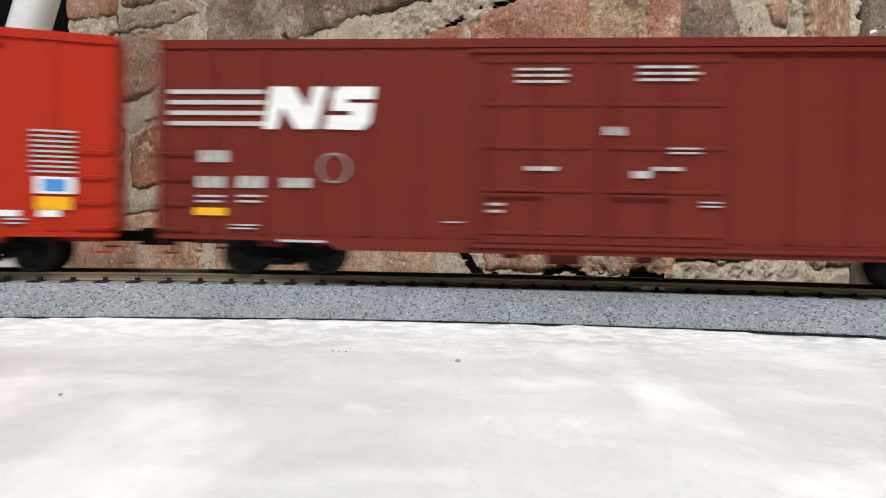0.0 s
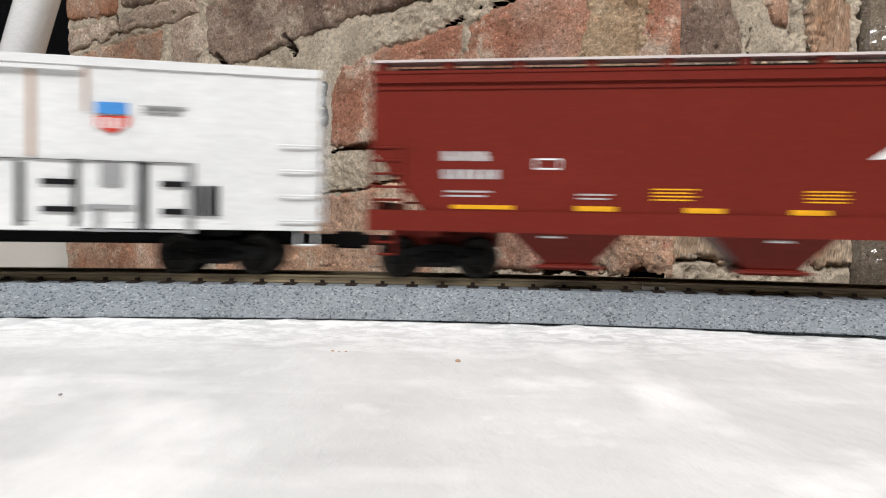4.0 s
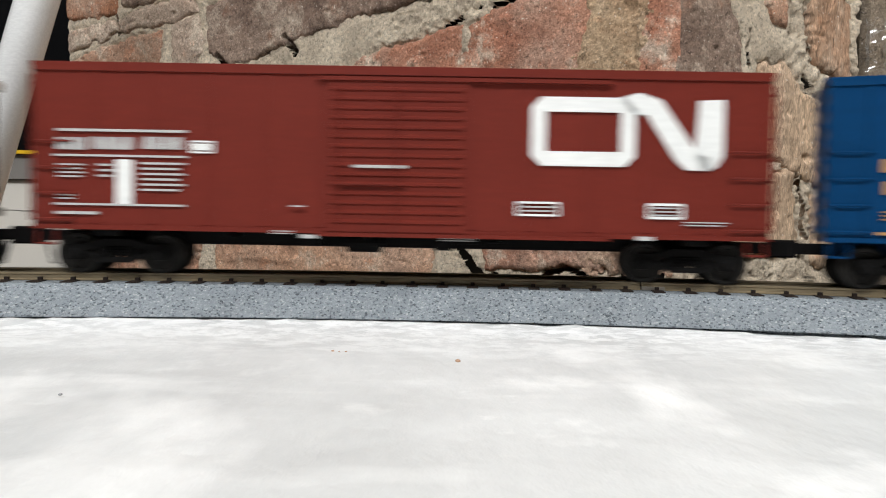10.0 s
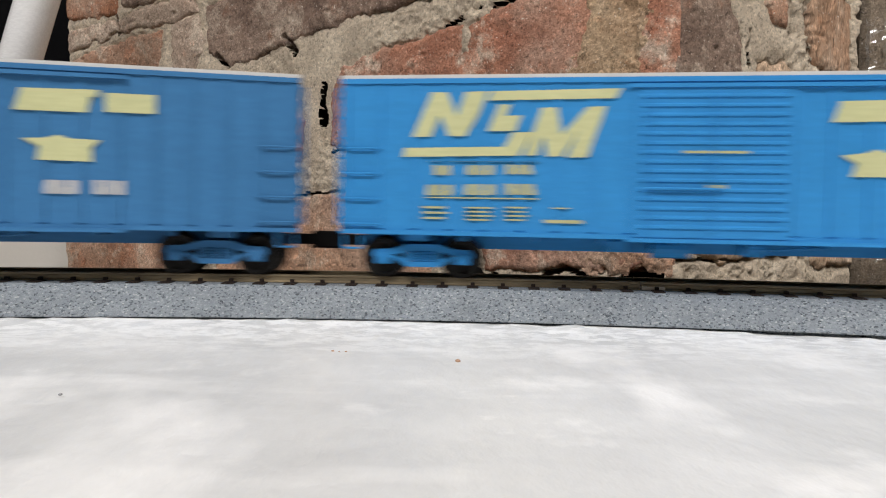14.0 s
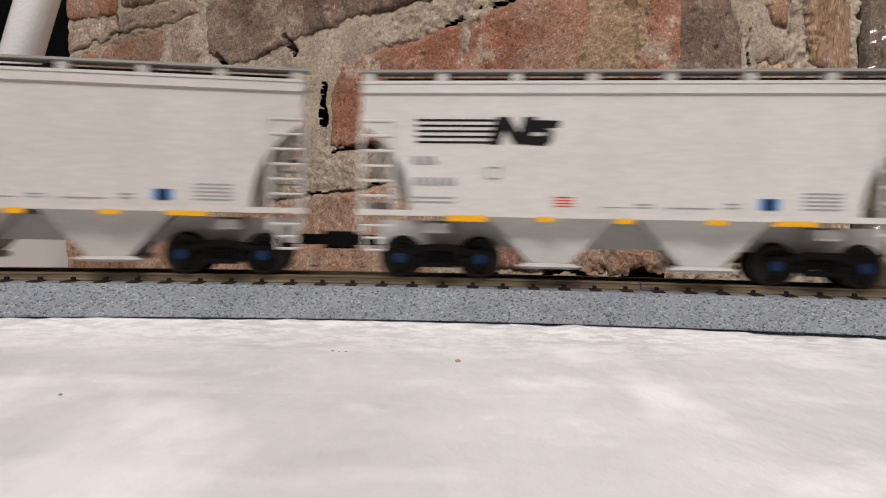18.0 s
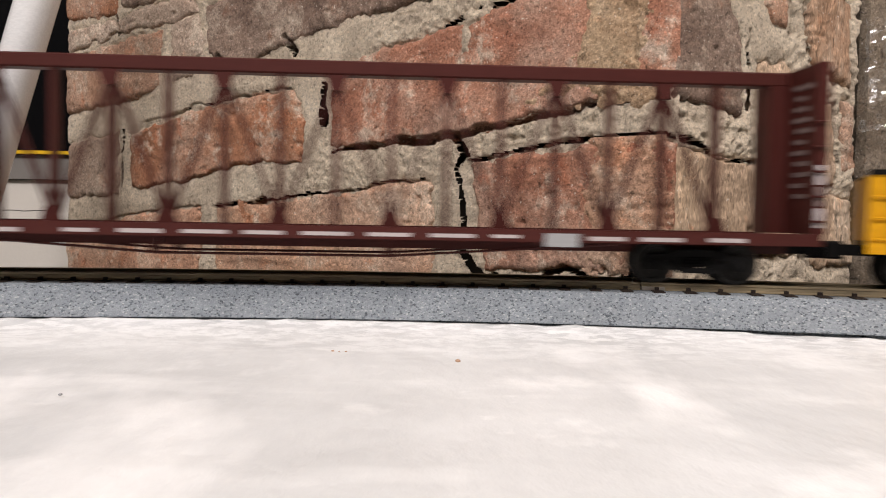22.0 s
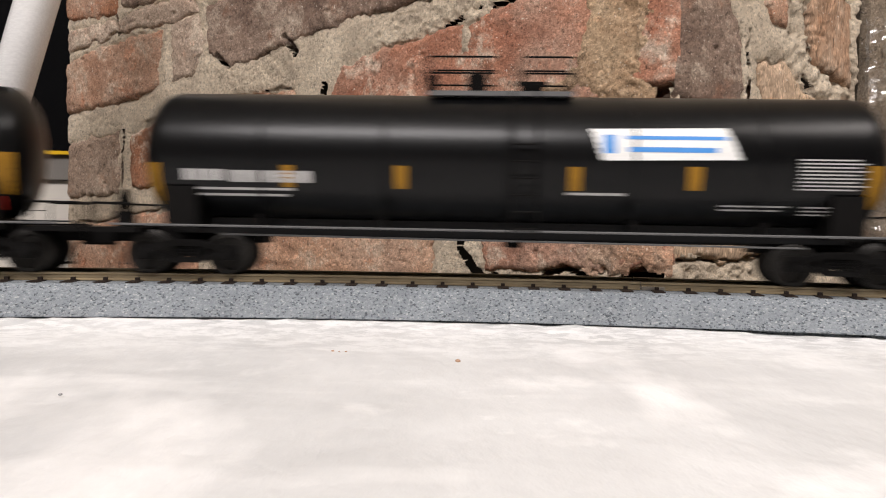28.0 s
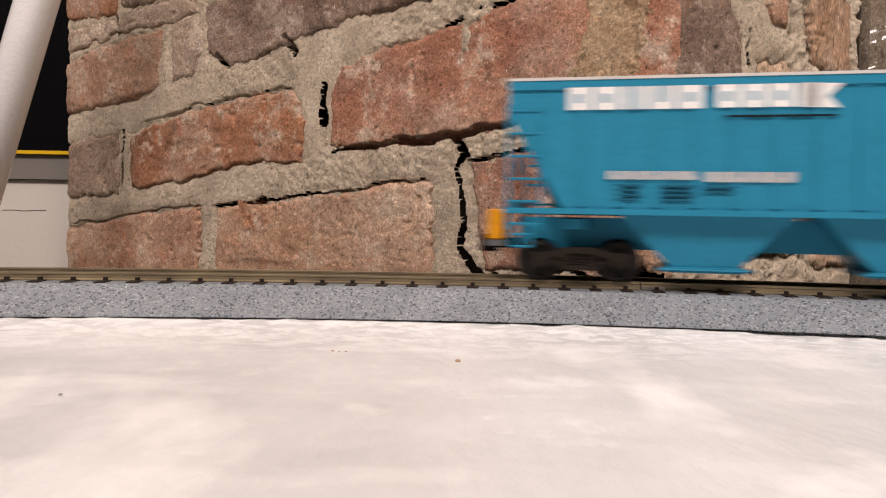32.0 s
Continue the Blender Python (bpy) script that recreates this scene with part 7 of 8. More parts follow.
mark(C, "lettering", WHITE, "SIDE", 0, 'lines', -82.5, 23.2, -76.0, 27.0, 4)
mark(C, "lettering", WHITE, "SIDE", 0, 'lines', -72.7, 23.3, -69.1, 27.2, 3)
mark(C, "lettering", WHITE, "SIDE", 0, 'lines', -62.6, 20.1, -51.9, 27.7, 6)
mark(C, "lettering", WHITE, "SIDE", 0, 'box', -83.4, 16.8, -51.9, 17.3)
mark(C, "lettering", WHITE, "SIDE", 0, 'lines', -82.7, 18.0, -78.5, 19.6, 2)
mark(C, "lettering", WHITE, "SIDE", 0, 'box', -83.0, 14.6, -72.8, 15.3)
mark(C, "panel_mark", WHITE, "SIDE", 0, 'frame', -50.6, 29.7, -44.9, 32.7, 0.4)
mark(C, "panel_mark", WHITE, "SIDE", 0, 'box', -49.8, 30.4, -45.8, 32.0)
mark(C, "lettering", WHITE, "SIDE", 0, 'lines', -31.0, 10.6, -25.7, 11.7, 2)
mark(C, "lettering", WHITE, "SIDE", 0, 'box', -23.8, 9.8, -19.7, 10.7)
mark(C, "lettering", WHITE, "SIDE", 0, 'lines', 9.7, 9.6, 18.1, 10.6, 2)
mark(C, "lettering", WHITE, "DOOR", 0, 'box', -11.4, 26.9, 1.4, 27.6)
mark(C, "lettering", WHITE, "DOOR", 0, 'lines', -26.1, 17.0, -22.6, 17.9, 1)
C = TRAIN[7]
mark(C, "lettering_patch", RUST_TAN, "SIDE", 0, 'poly', -41.8, 34.6, -40.5, 42.0, -32.4, 43.2, -9.6, 43.9, 33.3, 43.3, 35.4, 39.3, 32.2, 35.9, 12.0, 35.6, -1.4, 33.9, -20.2, 34.9)
mark(C, "lettering", BLACK_INK, "SIDE", 1, 'poly', -29.9, 35.5, -29.5, 42.9, -22.3, 43.0, -22.3, 41.5, -27.0, 41.5, -27.3, 39.9, -23.2, 39.9, -23.2, 38.6, -27.4, 38.5, -27.8, 35.6)
mark(C, "lettering", BLACK_INK, "SIDE", 1, 'frame', -21.9, 35.5, -16.2, 41.3, 1.2)
mark(C, "lettering", BLACK_INK, "SIDE", 1, 'poly', -14.2, 35.5, -14.1, 41.4, -9.5, 41.5, -9.5, 39.9, -11.9, 39.8, -12.2, 35.6)
mark(C, "lettering", BLACK_INK, "SIDE", 1, 'frame', -1.5, 35.6, 5.3, 41.6, 1.2)
mark(C, "lettering", BLACK_INK, "SIDE", 1, 'poly', 7.3, 35.6, 7.4, 41.8, 20.0, 42.0, 19.8, 35.9, 17.7, 35.8, 17.6, 40.1, 14.9, 40.0, 15.0, 35.8, 12.6, 35.7, 12.5, 40.0, 9.8, 40.0, 9.6, 35.7)
mark(C, "lettering", BLACK_INK, "SIDE", 1, 'frame', 21.3, 36.0, 27.3, 42.0, 1.2)
mark(C, "lettering", BLACK_INK, "SIDE", 1, 'poly', 28.3, 41.9, 30.2, 41.9, 31.3, 40.3, 32.3, 41.9, 33.9, 42.0, 32.1, 39.3, 33.8, 36.4, 31.9, 36.3, 31.1, 37.9, 30.0, 36.3, 28.1, 36.3, 30.2, 39.2)
mark(C, "stain", RUST_TAN, "SIDE", 0, 'box', -79.9, 29.5, -65.3, 32.2)
mark(C, "stain", RUST_TAN, "SIDE", 0, 'poly', -81.0, 26.6, -62.0, 27.4, -55.2, 21.6, -47.1, 18.8, -51.2, 17.7, -76.9, 21.3)
mark(C, "stain", RUST_TAN, "SIDE", 0, 'poly', -12.1, 29.1, 4.1, 29.4, 3.5, 25.1, -2.6, 25.0)
mark(C, "lettering", GREY_INK, "SIDE", 0, 'letters', -71.8, 23.3, -66.1, 27.5, 3)
mark(C, "lettering", GREY_INK, "SIDE", 0, 'lines', -79.4, 17.9, -69.5, 21.2, 3)
mark(C, "lettering", GREY_INK, "SIDE", 0, 'lines', -61.3, 18.8, -51.2, 22.9, 3)
mark(C, "data_panel", BLACK_INK, "SIDE", 0, 'box', 10.0, 17.9, 12.1, 23.9)
mark(C, "data_panel", BLACK_INK, "SIDE", 0, 'box', 12.9, 17.9, 15.3, 23.9)
mark(C, "data_panel", GREY_INK, "SIDE", 0, 'box', 9.6, 20.8, 15.7, 21.2)
mark(C, "lettering", RED_INK, "SIDE", 0, 'box', 61.0, 34.4, 71.7, 35.1)
mark(C, "lettering", RED_INK, "SIDE", 0, 'box', 61.7, 33.0, 71.1, 33.4)
C = TRAIN[8]
mark(C, "slanted_emblem", PALE_YELLOW, "SIDE", 0, 'poly', -72.5, 35.0, -67.8, 45.8, -64.0, 45.8, -61.6, 39.9, -59.6, 45.9, -54.1, 46.0, -56.2, 40.7, -59.5, 35.2, -63.6, 35.2, -65.7, 40.5, -68.0, 35.1)
mark(C, "slanted_emblem", PALE_YELLOW, "SIDE", 0, 'poly', -54.1, 43.8, -53.1, 46.0, -22.7, 46.5, -24.0, 44.2)
mark(C, "slanted_emblem", PALE_YELLOW, "SIDE", 0, 'poly', -74.8, 30.1, -74.3, 32.3, -50.0, 32.7, -48.0, 36.1, -43.2, 36.2, -46.5, 30.6)
mark(C, "slanted_emblem", PALE_YELLOW, "SIDE", 0, 'poly', -54.1, 36.4, -51.4, 42.8, -48.7, 42.8, -49.8, 40.1, -45.9, 40.2, -47.5, 36.5)
mark(C, "slanted_emblem", PALE_YELLOW, "SIDE", 0, 'poly', -45.2, 30.6, -41.2, 42.0, -37.5, 42.1, -36.4, 35.6, -30.3, 42.2, -26.1, 42.3, -30.2, 30.3, -35.0, 30.2, -32.3, 37.0, -36.3, 30.5, -39.7, 30.4, -40.5, 35.6, -42.1, 30.7)
mark(C, "lettering", PALE_YELLOW, "SIDE", 0, 'box', -68.4, 29.1, -41.5, 29.1)
mark(C, "lettering", PALE_YELLOW, "SIDE", 0, 'letters', -67.0, 25.7, -62.5, 28.1, 2)
mark(C, "lettering", PALE_YELLOW, "SIDE", 0, 'letters', -59.1, 25.9, -52.0, 28.2, 3)
mark(C, "lettering", PALE_YELLOW, "SIDE", 0, 'letters', -49.4, 26.1, -42.6, 28.4, 3)
mark(C, "lettering", PALE_YELLOW, "SIDE", 0, 'letters', -68.8, 20.8, -61.9, 23.4, 3)
mark(C, "lettering", PALE_YELLOW, "SIDE", 0, 'letters', -59.5, 21.0, -51.5, 23.6, 3)
mark(C, "lettering", PALE_YELLOW, "SIDE", 0, 'letters', -49.4, 21.2, -41.7, 23.8, 3)
mark(C, "lettering", PALE_YELLOW, "SIDE", 0, 'box', -68.8, 20.1, -41.7, 20.4)
mark(C, "lettering", PALE_YELLOW, "SIDE", 0, 'lines', -69.6, 14.6, -63.3, 18.5, 3)
mark(C, "lettering", PALE_YELLOW, "SIDE", 0, 'lines', -59.0, 14.5, -52.3, 18.4, 4)
mark(C, "lettering", PALE_YELLOW, "SIDE", 0, 'lines', -49.3, 14.6, -44.1, 18.6, 4)
mark(C, "lettering", PALE_YELLOW, "SIDE", 0, 'lines', -38.3, 17.7, -33.7, 18.5, 1)
mark(C, "lettering", PALE_YELLOW, "SIDE", 0, 'box', -40.0, 14.5, -31.0, 15.3)
mark(C, "lettering", PALE_YELLOW, "DOOR", 0, 'box', -8.4, 31.3, 6.4, 31.9)
mark(C, "lettering", PALE_YELLOW, "DOOR", 0, 'box', -2.8, 23.1, 1.3, 24.0)
mark(C, "slanted_emblem", PALE_YELLOW, "SIDE", 0, 'poly', 24.2, 38.5, 26.0, 43.3, 42.9, 43.6, 42.4, 42.3, 40.5, 42.0, 39.8, 38.8)
mark(C, "slanted_emblem", PALE_YELLOW, "SIDE", 0, 'poly', 43.8, 38.8, 46.5, 43.7, 70.9, 43.8, 70.2, 42.5, 69.2, 39.2)
mark(C, "star_emblem", PALE_YELLOW, "SIDE", 0, 'poly', 26.6, 31.0, 32.0, 31.7, 34.0, 32.5, 36.0, 31.7, 42.9, 31.6, 41.1, 29.5, 40.9, 26.2, 28.8, 26.2, 29.8, 29.2)
mark(C, "data_panel", WHITE, "SIDE", 0, 'box', 51.9, 14.3, 58.3, 22.7)
mark(C, "data_panel", BLACK_INK, "SIDE", 1, 'box', 52.6, 18.9, 57.5, 22.5)
mark(C, "data_panel", BLACK_INK, "SIDE", 1, 'box', 52.7, 14.7, 57.6, 18.2)
mark(C, "lettering", PALE_YELLOW, "SIDE", 0, 'lines', 62.2, 15.4, 69.2, 24.9, 7)
mark(C, "lettering", PALE_YELLOW, "SIDE", 0, 'lines', 72.1, 22.5, 77.8, 25.1, 3)
mark(C, "lettering", PALE_YELLOW, "SIDE", 0, 'box', 21.3, 10.5, 52.6, 10.8)
C = TRAIN[9]
mark(C, "red_stripe", RED_INK, "SIDE", 0, 'box', -79.1, 14.1, -71.2, 46.5)
mark(C, "red_stripe", SOFT_WHITE, "SIDE", 1, 'stack', -77.9, 16.3, -71.3, 40.4, 8)
mark(C, "slanted_emblem", PALE_YELLOW, "SIDE", 0, 'poly', -70.4, 33.8, -67.5, 44.5, -63.8, 44.5, -61.5, 39.3, -59.8, 44.5, -54.2, 44.5, -56.9, 38.0, -59.6, 33.9, -62.4, 33.8, -64.6, 38.6, -66.4, 33.8)
mark(C, "slanted_emblem", PALE_YELLOW, "SIDE", 0, 'poly', -54.9, 43.2, -53.8, 45.3, -24.9, 45.3, -25.9, 43.1)
mark(C, "slanted_emblem", PALE_YELLOW, "SIDE", 0, 'poly', -70.6, 29.9, -70.4, 31.9, -50.5, 32.0, -49.0, 35.8, -43.8, 35.8, -46.7, 30.1)
mark(C, "slanted_emblem", PALE_YELLOW, "SIDE", 0, 'poly', -54.7, 34.7, -52.1, 42.1, -49.6, 42.1, -50.7, 39.3, -46.8, 39.4, -48.1, 34.7)
mark(C, "slanted_emblem", PALE_YELLOW, "SIDE", 0, 'poly', -45.0, 29.9, -41.4, 41.4, -37.8, 41.4, -37.0, 35.1, -31.1, 41.4, -26.4, 41.4, -30.8, 29.7, -35.2, 29.7, -32.7, 36.0, -36.9, 29.9, -40.2, 29.9, -40.8, 34.8, -42.0, 29.9)
mark(C, "dark_patch", NAVY, "SIDE", 0, 'poly', -67.2, 28.0, -42.5, 29.1, -42.4, 20.6, -66.5, 20.0)
mark(C, "dark_patch", SOFT_WHITE, "SIDE", 1, 'letters', -66.9, 23.1, -62.6, 26.2, 2)
mark(C, "dark_patch", SOFT_WHITE, "SIDE", 1, 'letters', -59.3, 23.0, -53.7, 26.3, 2)
mark(C, "dark_patch", SOFT_WHITE, "SIDE", 1, 'letters', -49.8, 23.1, -44.2, 26.4, 2)
mark(C, "lettering", PALE_YELLOW, "SIDE", 0, 'lines', -69.9, 14.2, -64.2, 18.3, 3)
mark(C, "lettering", PALE_YELLOW, "SIDE", 0, 'lines', -59.3, 14.7, -52.7, 18.8, 3)
mark(C, "lettering", PALE_YELLOW, "SIDE", 0, 'lines', -49.5, 14.6, -44.0, 18.9, 3)
mark(C, "lettering", PALE_YELLOW, "SIDE", 0, 'lines', -39.3, 17.8, -35.0, 18.7, 1)
mark(C, "lettering", PALE_YELLOW, "SIDE", 0, 'box', -40.6, 14.7, -31.9, 15.5)
mark(C, "lettering", PALE_YELLOW, "SIDE", 0, 'box', -56.1, 10.2, -26.2, 10.5)
mark(C, "lettering", PALE_YELLOW, "DOOR", 0, 'box', -8.5, 31.4, 7.6, 32.2)
mark(C, "lettering", PALE_YELLOW, "DOOR", 0, 'lines', -3.1, 23.9, 1.4, 24.5, 1)
mark(C, "slanted_emblem", PALE_YELLOW, "SIDE", 0, 'poly', 25.5, 38.5, 27.1, 43.6, 44.0, 43.9, 43.3, 42.3, 42.1, 42.1, 41.3, 38.5)
mark(C, "slanted_emblem", PALE_YELLOW, "SIDE", 0, 'box', 45.4, 38.8, 56.6, 43.3)
mark(C, "star_emblem", PALE_YELLOW, "SIDE", 0, 'poly', 27.3, 32.0, 32.7, 32.3, 35.1, 33.1, 37.3, 32.3, 44.2, 32.1, 42.3, 30.3, 42.4, 27.0, 30.4, 27.1, 31.0, 30.2)
mark(C, "lettering", WHITE, "SIDE", 0, 'letters', 32.1, 19.3, 40.0, 22.5, 3)
mark(C, "lettering", WHITE, "SIDE", 0, 'letters', 42.8, 19.4, 50.2, 22.7, 3)
C = TRAIN[10]
mark(C, "ring_emblem", GREEN_YELLOW, "SIDE", 0, 'disc', -1.2, 29.5, 7.3)
mark(C, "ring_emblem", GREEN, "SIDE", 1, 'disc', -1.2, 29.5, 6.1)
mark(C, "ring_emblem", GREEN_YELLOW, "SIDE", 2, 'disc', -1.2, 29.5, 5.5)
mark(C, "ring_emblem", GREEN_YELLOW, "SIDE", 3, 'poly', -13.4, 22.8, -13.0, 28.8, 10.2, 36.2, 9.8, 30.2)
mark(C, "ring_emblem", GREEN, "SIDE", 4, 'poly', -12.4, 24.7, -12.2, 27.2, 9.1, 34.0, 8.9, 31.6)
mark(C, "lettering", GREEN_YELLOW, "SIDE", 0, 'letters', -47.9, 27.2, -32.3, 29.7, 5)
mark(C, "lettering", GREEN_YELLOW, "SIDE", 0, 'letters', -49.3, 23.1, -30.8, 25.0, 7)
mark(C, "lettering", GREEN_YELLOW, "SIDE", 0, 'lines', -48.8, 18.7, -31.6, 21.1, 2)
mark(C, "lettering", GREEN_YELLOW, "SIDE", 0, 'lines', -48.1, 17.1, -27.4, 17.8, 1)
mark(C, "lettering", GREEN_YELLOW, "SILL", 0, 'box', -57.9, 14.1, -47.3, 14.6)
mark(C, "lettering", GREEN_YELLOW, "SILL", 0, 'box', -14.4, 14.3, 10.3, 14.7)
mark(C, "lettering", GREEN_YELLOW, "SILL", 0, 'lines', 25.4, 14.7, 36.2, 16.4, 2)
mark(C, "lettering", GREEN_YELLOW, "SIDE", 0, 'box', 40.5, 18.1, 52.2, 18.5)
mark(C, "lettering", GREEN_YELLOW, "SILL", 0, 'box', 44.1, 15.6, 55.4, 16.0)
mark(C, "data_panel", WHITE, "SIDE", 0, 'frame', 30.2, 17.6, 40.0, 26.3, 0.6)
mark(C, "data_panel", WHITE, "SIDE", 0, 'box', 30.9, 21.6, 39.4, 22.1)
mark(C, "data_panel", BLACK_INK, "SIDE", 0, 'box', 33.4, 22.4, 36.7, 25.8)
mark(C, "data_panel", BLACK_INK, "SIDE", 0, 'box', 33.6, 17.9, 36.9, 21.2)
mark(C, "panel_mark", WHITE, "SIDE", 0, 'box', 40.5, 24.5, 45.9, 30.0)
mark(C, "panel_mark", RED_INK, "SIDE", 1, 'box', 41.3, 28.3, 45.0, 29.3)
mark(C, "panel_mark", BLUE_INK, "SIDE", 1, 'box', 41.3, 26.1, 45.1, 27.4)
for k in (11, 12):
    C = TRAIN[k]
    mark(C, "stripe_emblem", BLACK_INK, "SIDE", 0, 'lines', -51.9, 33.2, -32.6, 39.9, 5)
    mark(C, "stripe_emblem", BLACK_INK, "SIDE", 0, 'poly', -34.0, 33.3, -32.2, 40.1, -29.1, 40.1, -26.6, 36.3, -25.5, 40.1, -22.5, 40.2, -24.1, 33.5, -27.7, 33.4, -30.2, 36.9, -31.2, 33.4)
    mark(C, "stripe_emblem", BLACK_INK, "SIDE", 0, 'poly', -24.3, 33.3, -23.8, 35.5, -20.5, 35.6, -20.5, 36.4, -23.8, 36.5, -23.5, 38.8, -22.2, 39.4, -16.7, 39.2, -17.2, 37.5, -20.0, 37.3, -18.6, 36.7, -18.8, 34.2, -20.2, 33.1)
    mark(C, "lettering", GREY_INK, "SIDE", 0, 'letters', -52.9, 28.3, -46.2, 30.4, 3)
    mark(C, "lettering", GREY_INK, "SIDE", 0, 'letters', -52.3, 23.2, -41.4, 25.2, 6)
    mark(C, "lettering", GREY_INK, "SIDE", 0, 'lines', -52.8, 18.6, -42.2, 20.8, 2)
    mark(C, "panel_mark", GREY_INK, "SIDE", 0, 'frame', -34.5, 24.9, -30.9, 28.0, 0.4)
    mark(C, "panel_mark", RED_INK, "SIDE", 0, 'lines', -18.1, 18.3, -13.1, 21.1, 4)
    mark(C, "lettering", GREY_INK, "SIDE", 0, 'lines', -6.2, 18.3, -0.4, 18.8, 1)
    mark(C, "lettering", GREY_INK, "SIDE", 0, 'lines', 1.2, 18.2, 5.7, 19.7, 2)
    mark(C, "lettering", GREY_INK, "SIDE", 0, 'lines', 9.1, 18.2, 19.4, 19.0, 1)
    mark(C, "lettering", GREY_INK, "SIDE", 0, 'lines', 22.0, 18.3, 25.7, 20.2, 2)
    mark(C, "data_panel", BLUE_INK, "SIDE", 0, 'box', 30.0, 18.5, 34.7, 21.1)
    mark(C, "data_panel", BLACK_INK, "SIDE", 1, 'box', 31.1, 18.4, 33.6, 21.1)
    mark(C, "lettering", GREY_INK, "SIDE", 0, 'lines', 39.7, 18.3, 48.7, 22.9, 5)
    mark(C, "reflector", YELLOW, "SILL", 0, 'box', -43.8, 14.5, -33.9, 16.0)
    mark(C, "reflector", YELLOW, "SILL", 0, 'box', -21.9, 14.7, -17.7, 16.0)
    mark(C, "reflector", YELLOW, "SILL", 0, 'box', -3.1, 14.6, 1.3, 15.9)
    mark(C, "reflector", YELLOW, "SILL", 0, 'box', 18.1, 14.7, 22.8, 15.9)
    mark(C, "reflector", YELLOW, "SILL", 0, 'box', 33.4, 14.7, 43.1, 15.9)
C = TRAIN[13]
mark(C, "lettering", YELLOW, "SIDE", 0, 'letters', -71.8, 21.4, -61.9, 24.2, 3)
mark(C, "lettering", YELLOW, "SIDE", 0, 'letters', -59.5, 21.2, -50.3, 24.4, 3)
mark(C, "lettering", YELLOW, "SIDE", 0, 'letters', -72.1, 16.1, -61.6, 19.3, 4)
mark(C, "lettering", YELLOW, "SIDE", 0, 'letters', -59.4, 16.2, -49.8, 19.6, 4)
mark(C, "slanted_emblem", YELLOW, "SIDE", 0, 'poly', -22.6, 20.8, -21.4, 24.4, -12.6, 24.6, -13.1, 22.8, -16.9, 22.7, -17.4, 20.8)
mark(C, "slanted_emblem", YELLOW, "SIDE", 0, 'poly', -12.3, 20.9, -11.2, 24.2, -1.8, 24.4, -2.5, 20.8)
mark(C, "slanted_emblem", YELLOW, "SIDE", 0, 'poly', 0.3, 20.9, 1.7, 25.6, 10.1, 25.8, 8.8, 20.8)
mark(C, "slanted_emblem", YELLOW, "SIDE", 0, 'poly', -0.5, 13.8, 1.0, 18.7, 9.7, 18.6, 8.4, 13.7)
mark(C, "slanted_emblem", YELLOW, "SIDE", 0, 'poly', 11.4, 15.1, 12.4, 18.7, 21.0, 18.8, 20.0, 15.3)
mark(C, "slanted_emblem", YELLOW, "SIDE", 0, 'poly', 23.8, 15.1, 25.1, 18.6, 33.4, 18.8, 32.4, 15.3)
mark(C, "slanted_emblem", YELLOW, "SIDE", 0, 'box', -23.0, 20.3, -2.0, 20.7)
mark(C, "slanted_emblem", YELLOW, "SIDE", 0, 'poly', -23.9, 14.5, -22.0, 20.0, -19.6, 20.0, -20.6, 15.6, -14.8, 15.8, -15.2, 14.7)
mark(C, "slanted_emblem", YELLOW, "SIDE", 0, 'poly', -13.4, 16.6, -12.5, 18.8, -8.7, 19.1, -9.0, 18.0, -4.4, 17.8, -3.9, 20.0, -2.0, 20.3, -3.0, 16.8)
mark(C, "lettering", YELLOW, "SIDE", 0, 'letters', 35.6, 24.4, 56.9, 26.0, 13)
mark(C, "lettering", YELLOW, "SIDE", 0, 'letters', 60.4, 24.4, 74.7, 26.0, 9)
mark(C, "lettering", YELLOW, "SIDE", 0, 'letters', 76.0, 24.7, 82.7, 26.0, 4)
C = TRAIN[14]
mark(C, "reflector", DULL_WHITE, "SILL", 0, 'box', -83.8, 10.2, -76.7, 11.1)
mark(C, "reflector", DULL_WHITE, "SILL", 0, 'box', -72.8, 10.3, -69.6, 11.3)
mark(C, "reflector", DULL_WHITE, "SILL", 0, 'box', -61.6, 10.4, -56.4, 11.4)
mark(C, "reflector", DULL_WHITE, "SILL", 0, 'box', -46.9, 10.6, -39.5, 11.5)
mark(C, "reflector", DULL_WHITE, "SILL", 0, 'box', -34.3, 10.6, -24.4, 11.6)
mark(C, "reflector", DULL_WHITE, "SILL", 0, 'box', -19.9, 10.7, -9.4, 11.6)
mark(C, "reflector", DULL_WHITE, "SILL", 0, 'box', -5.8, 10.7, 3.5, 11.6)
mark(C, "reflector", DULL_WHITE, "SILL", 0, 'box', 7.7, 10.7, 18.8, 11.6)
mark(C, "reflector", DULL_WHITE, "SILL", 0, 'box', 23.0, 10.7, 33.2, 11.6)
mark(C, "reflector", DULL_WHITE, "SILL", 0, 'box', 37.7, 10.7, 48.1, 11.6)
mark(C, "reflector", DULL_WHITE, "SILL", 0, 'box', 52.4, 10.8, 59.1, 11.6)
mark(C, "reflector", DULL_WHITE, "SILL", 0, 'box', 75.5, 10.5, 84.3, 11.5)
mark(C, "reflector", DULL_WHITE, "SILL", 0, 'box', 87.9, 10.5, 98.2, 11.5)
mark(C, "reflector", DULL_WHITE, "SILL", 0, 'box', 104.6, 10.6, 113.5, 11.6)
mark(C, "brake_panel", GREY_INK, "SILL", 0, 'box', 65.0, 8.9, 73.1, 12.1)
C = TRAIN[15]
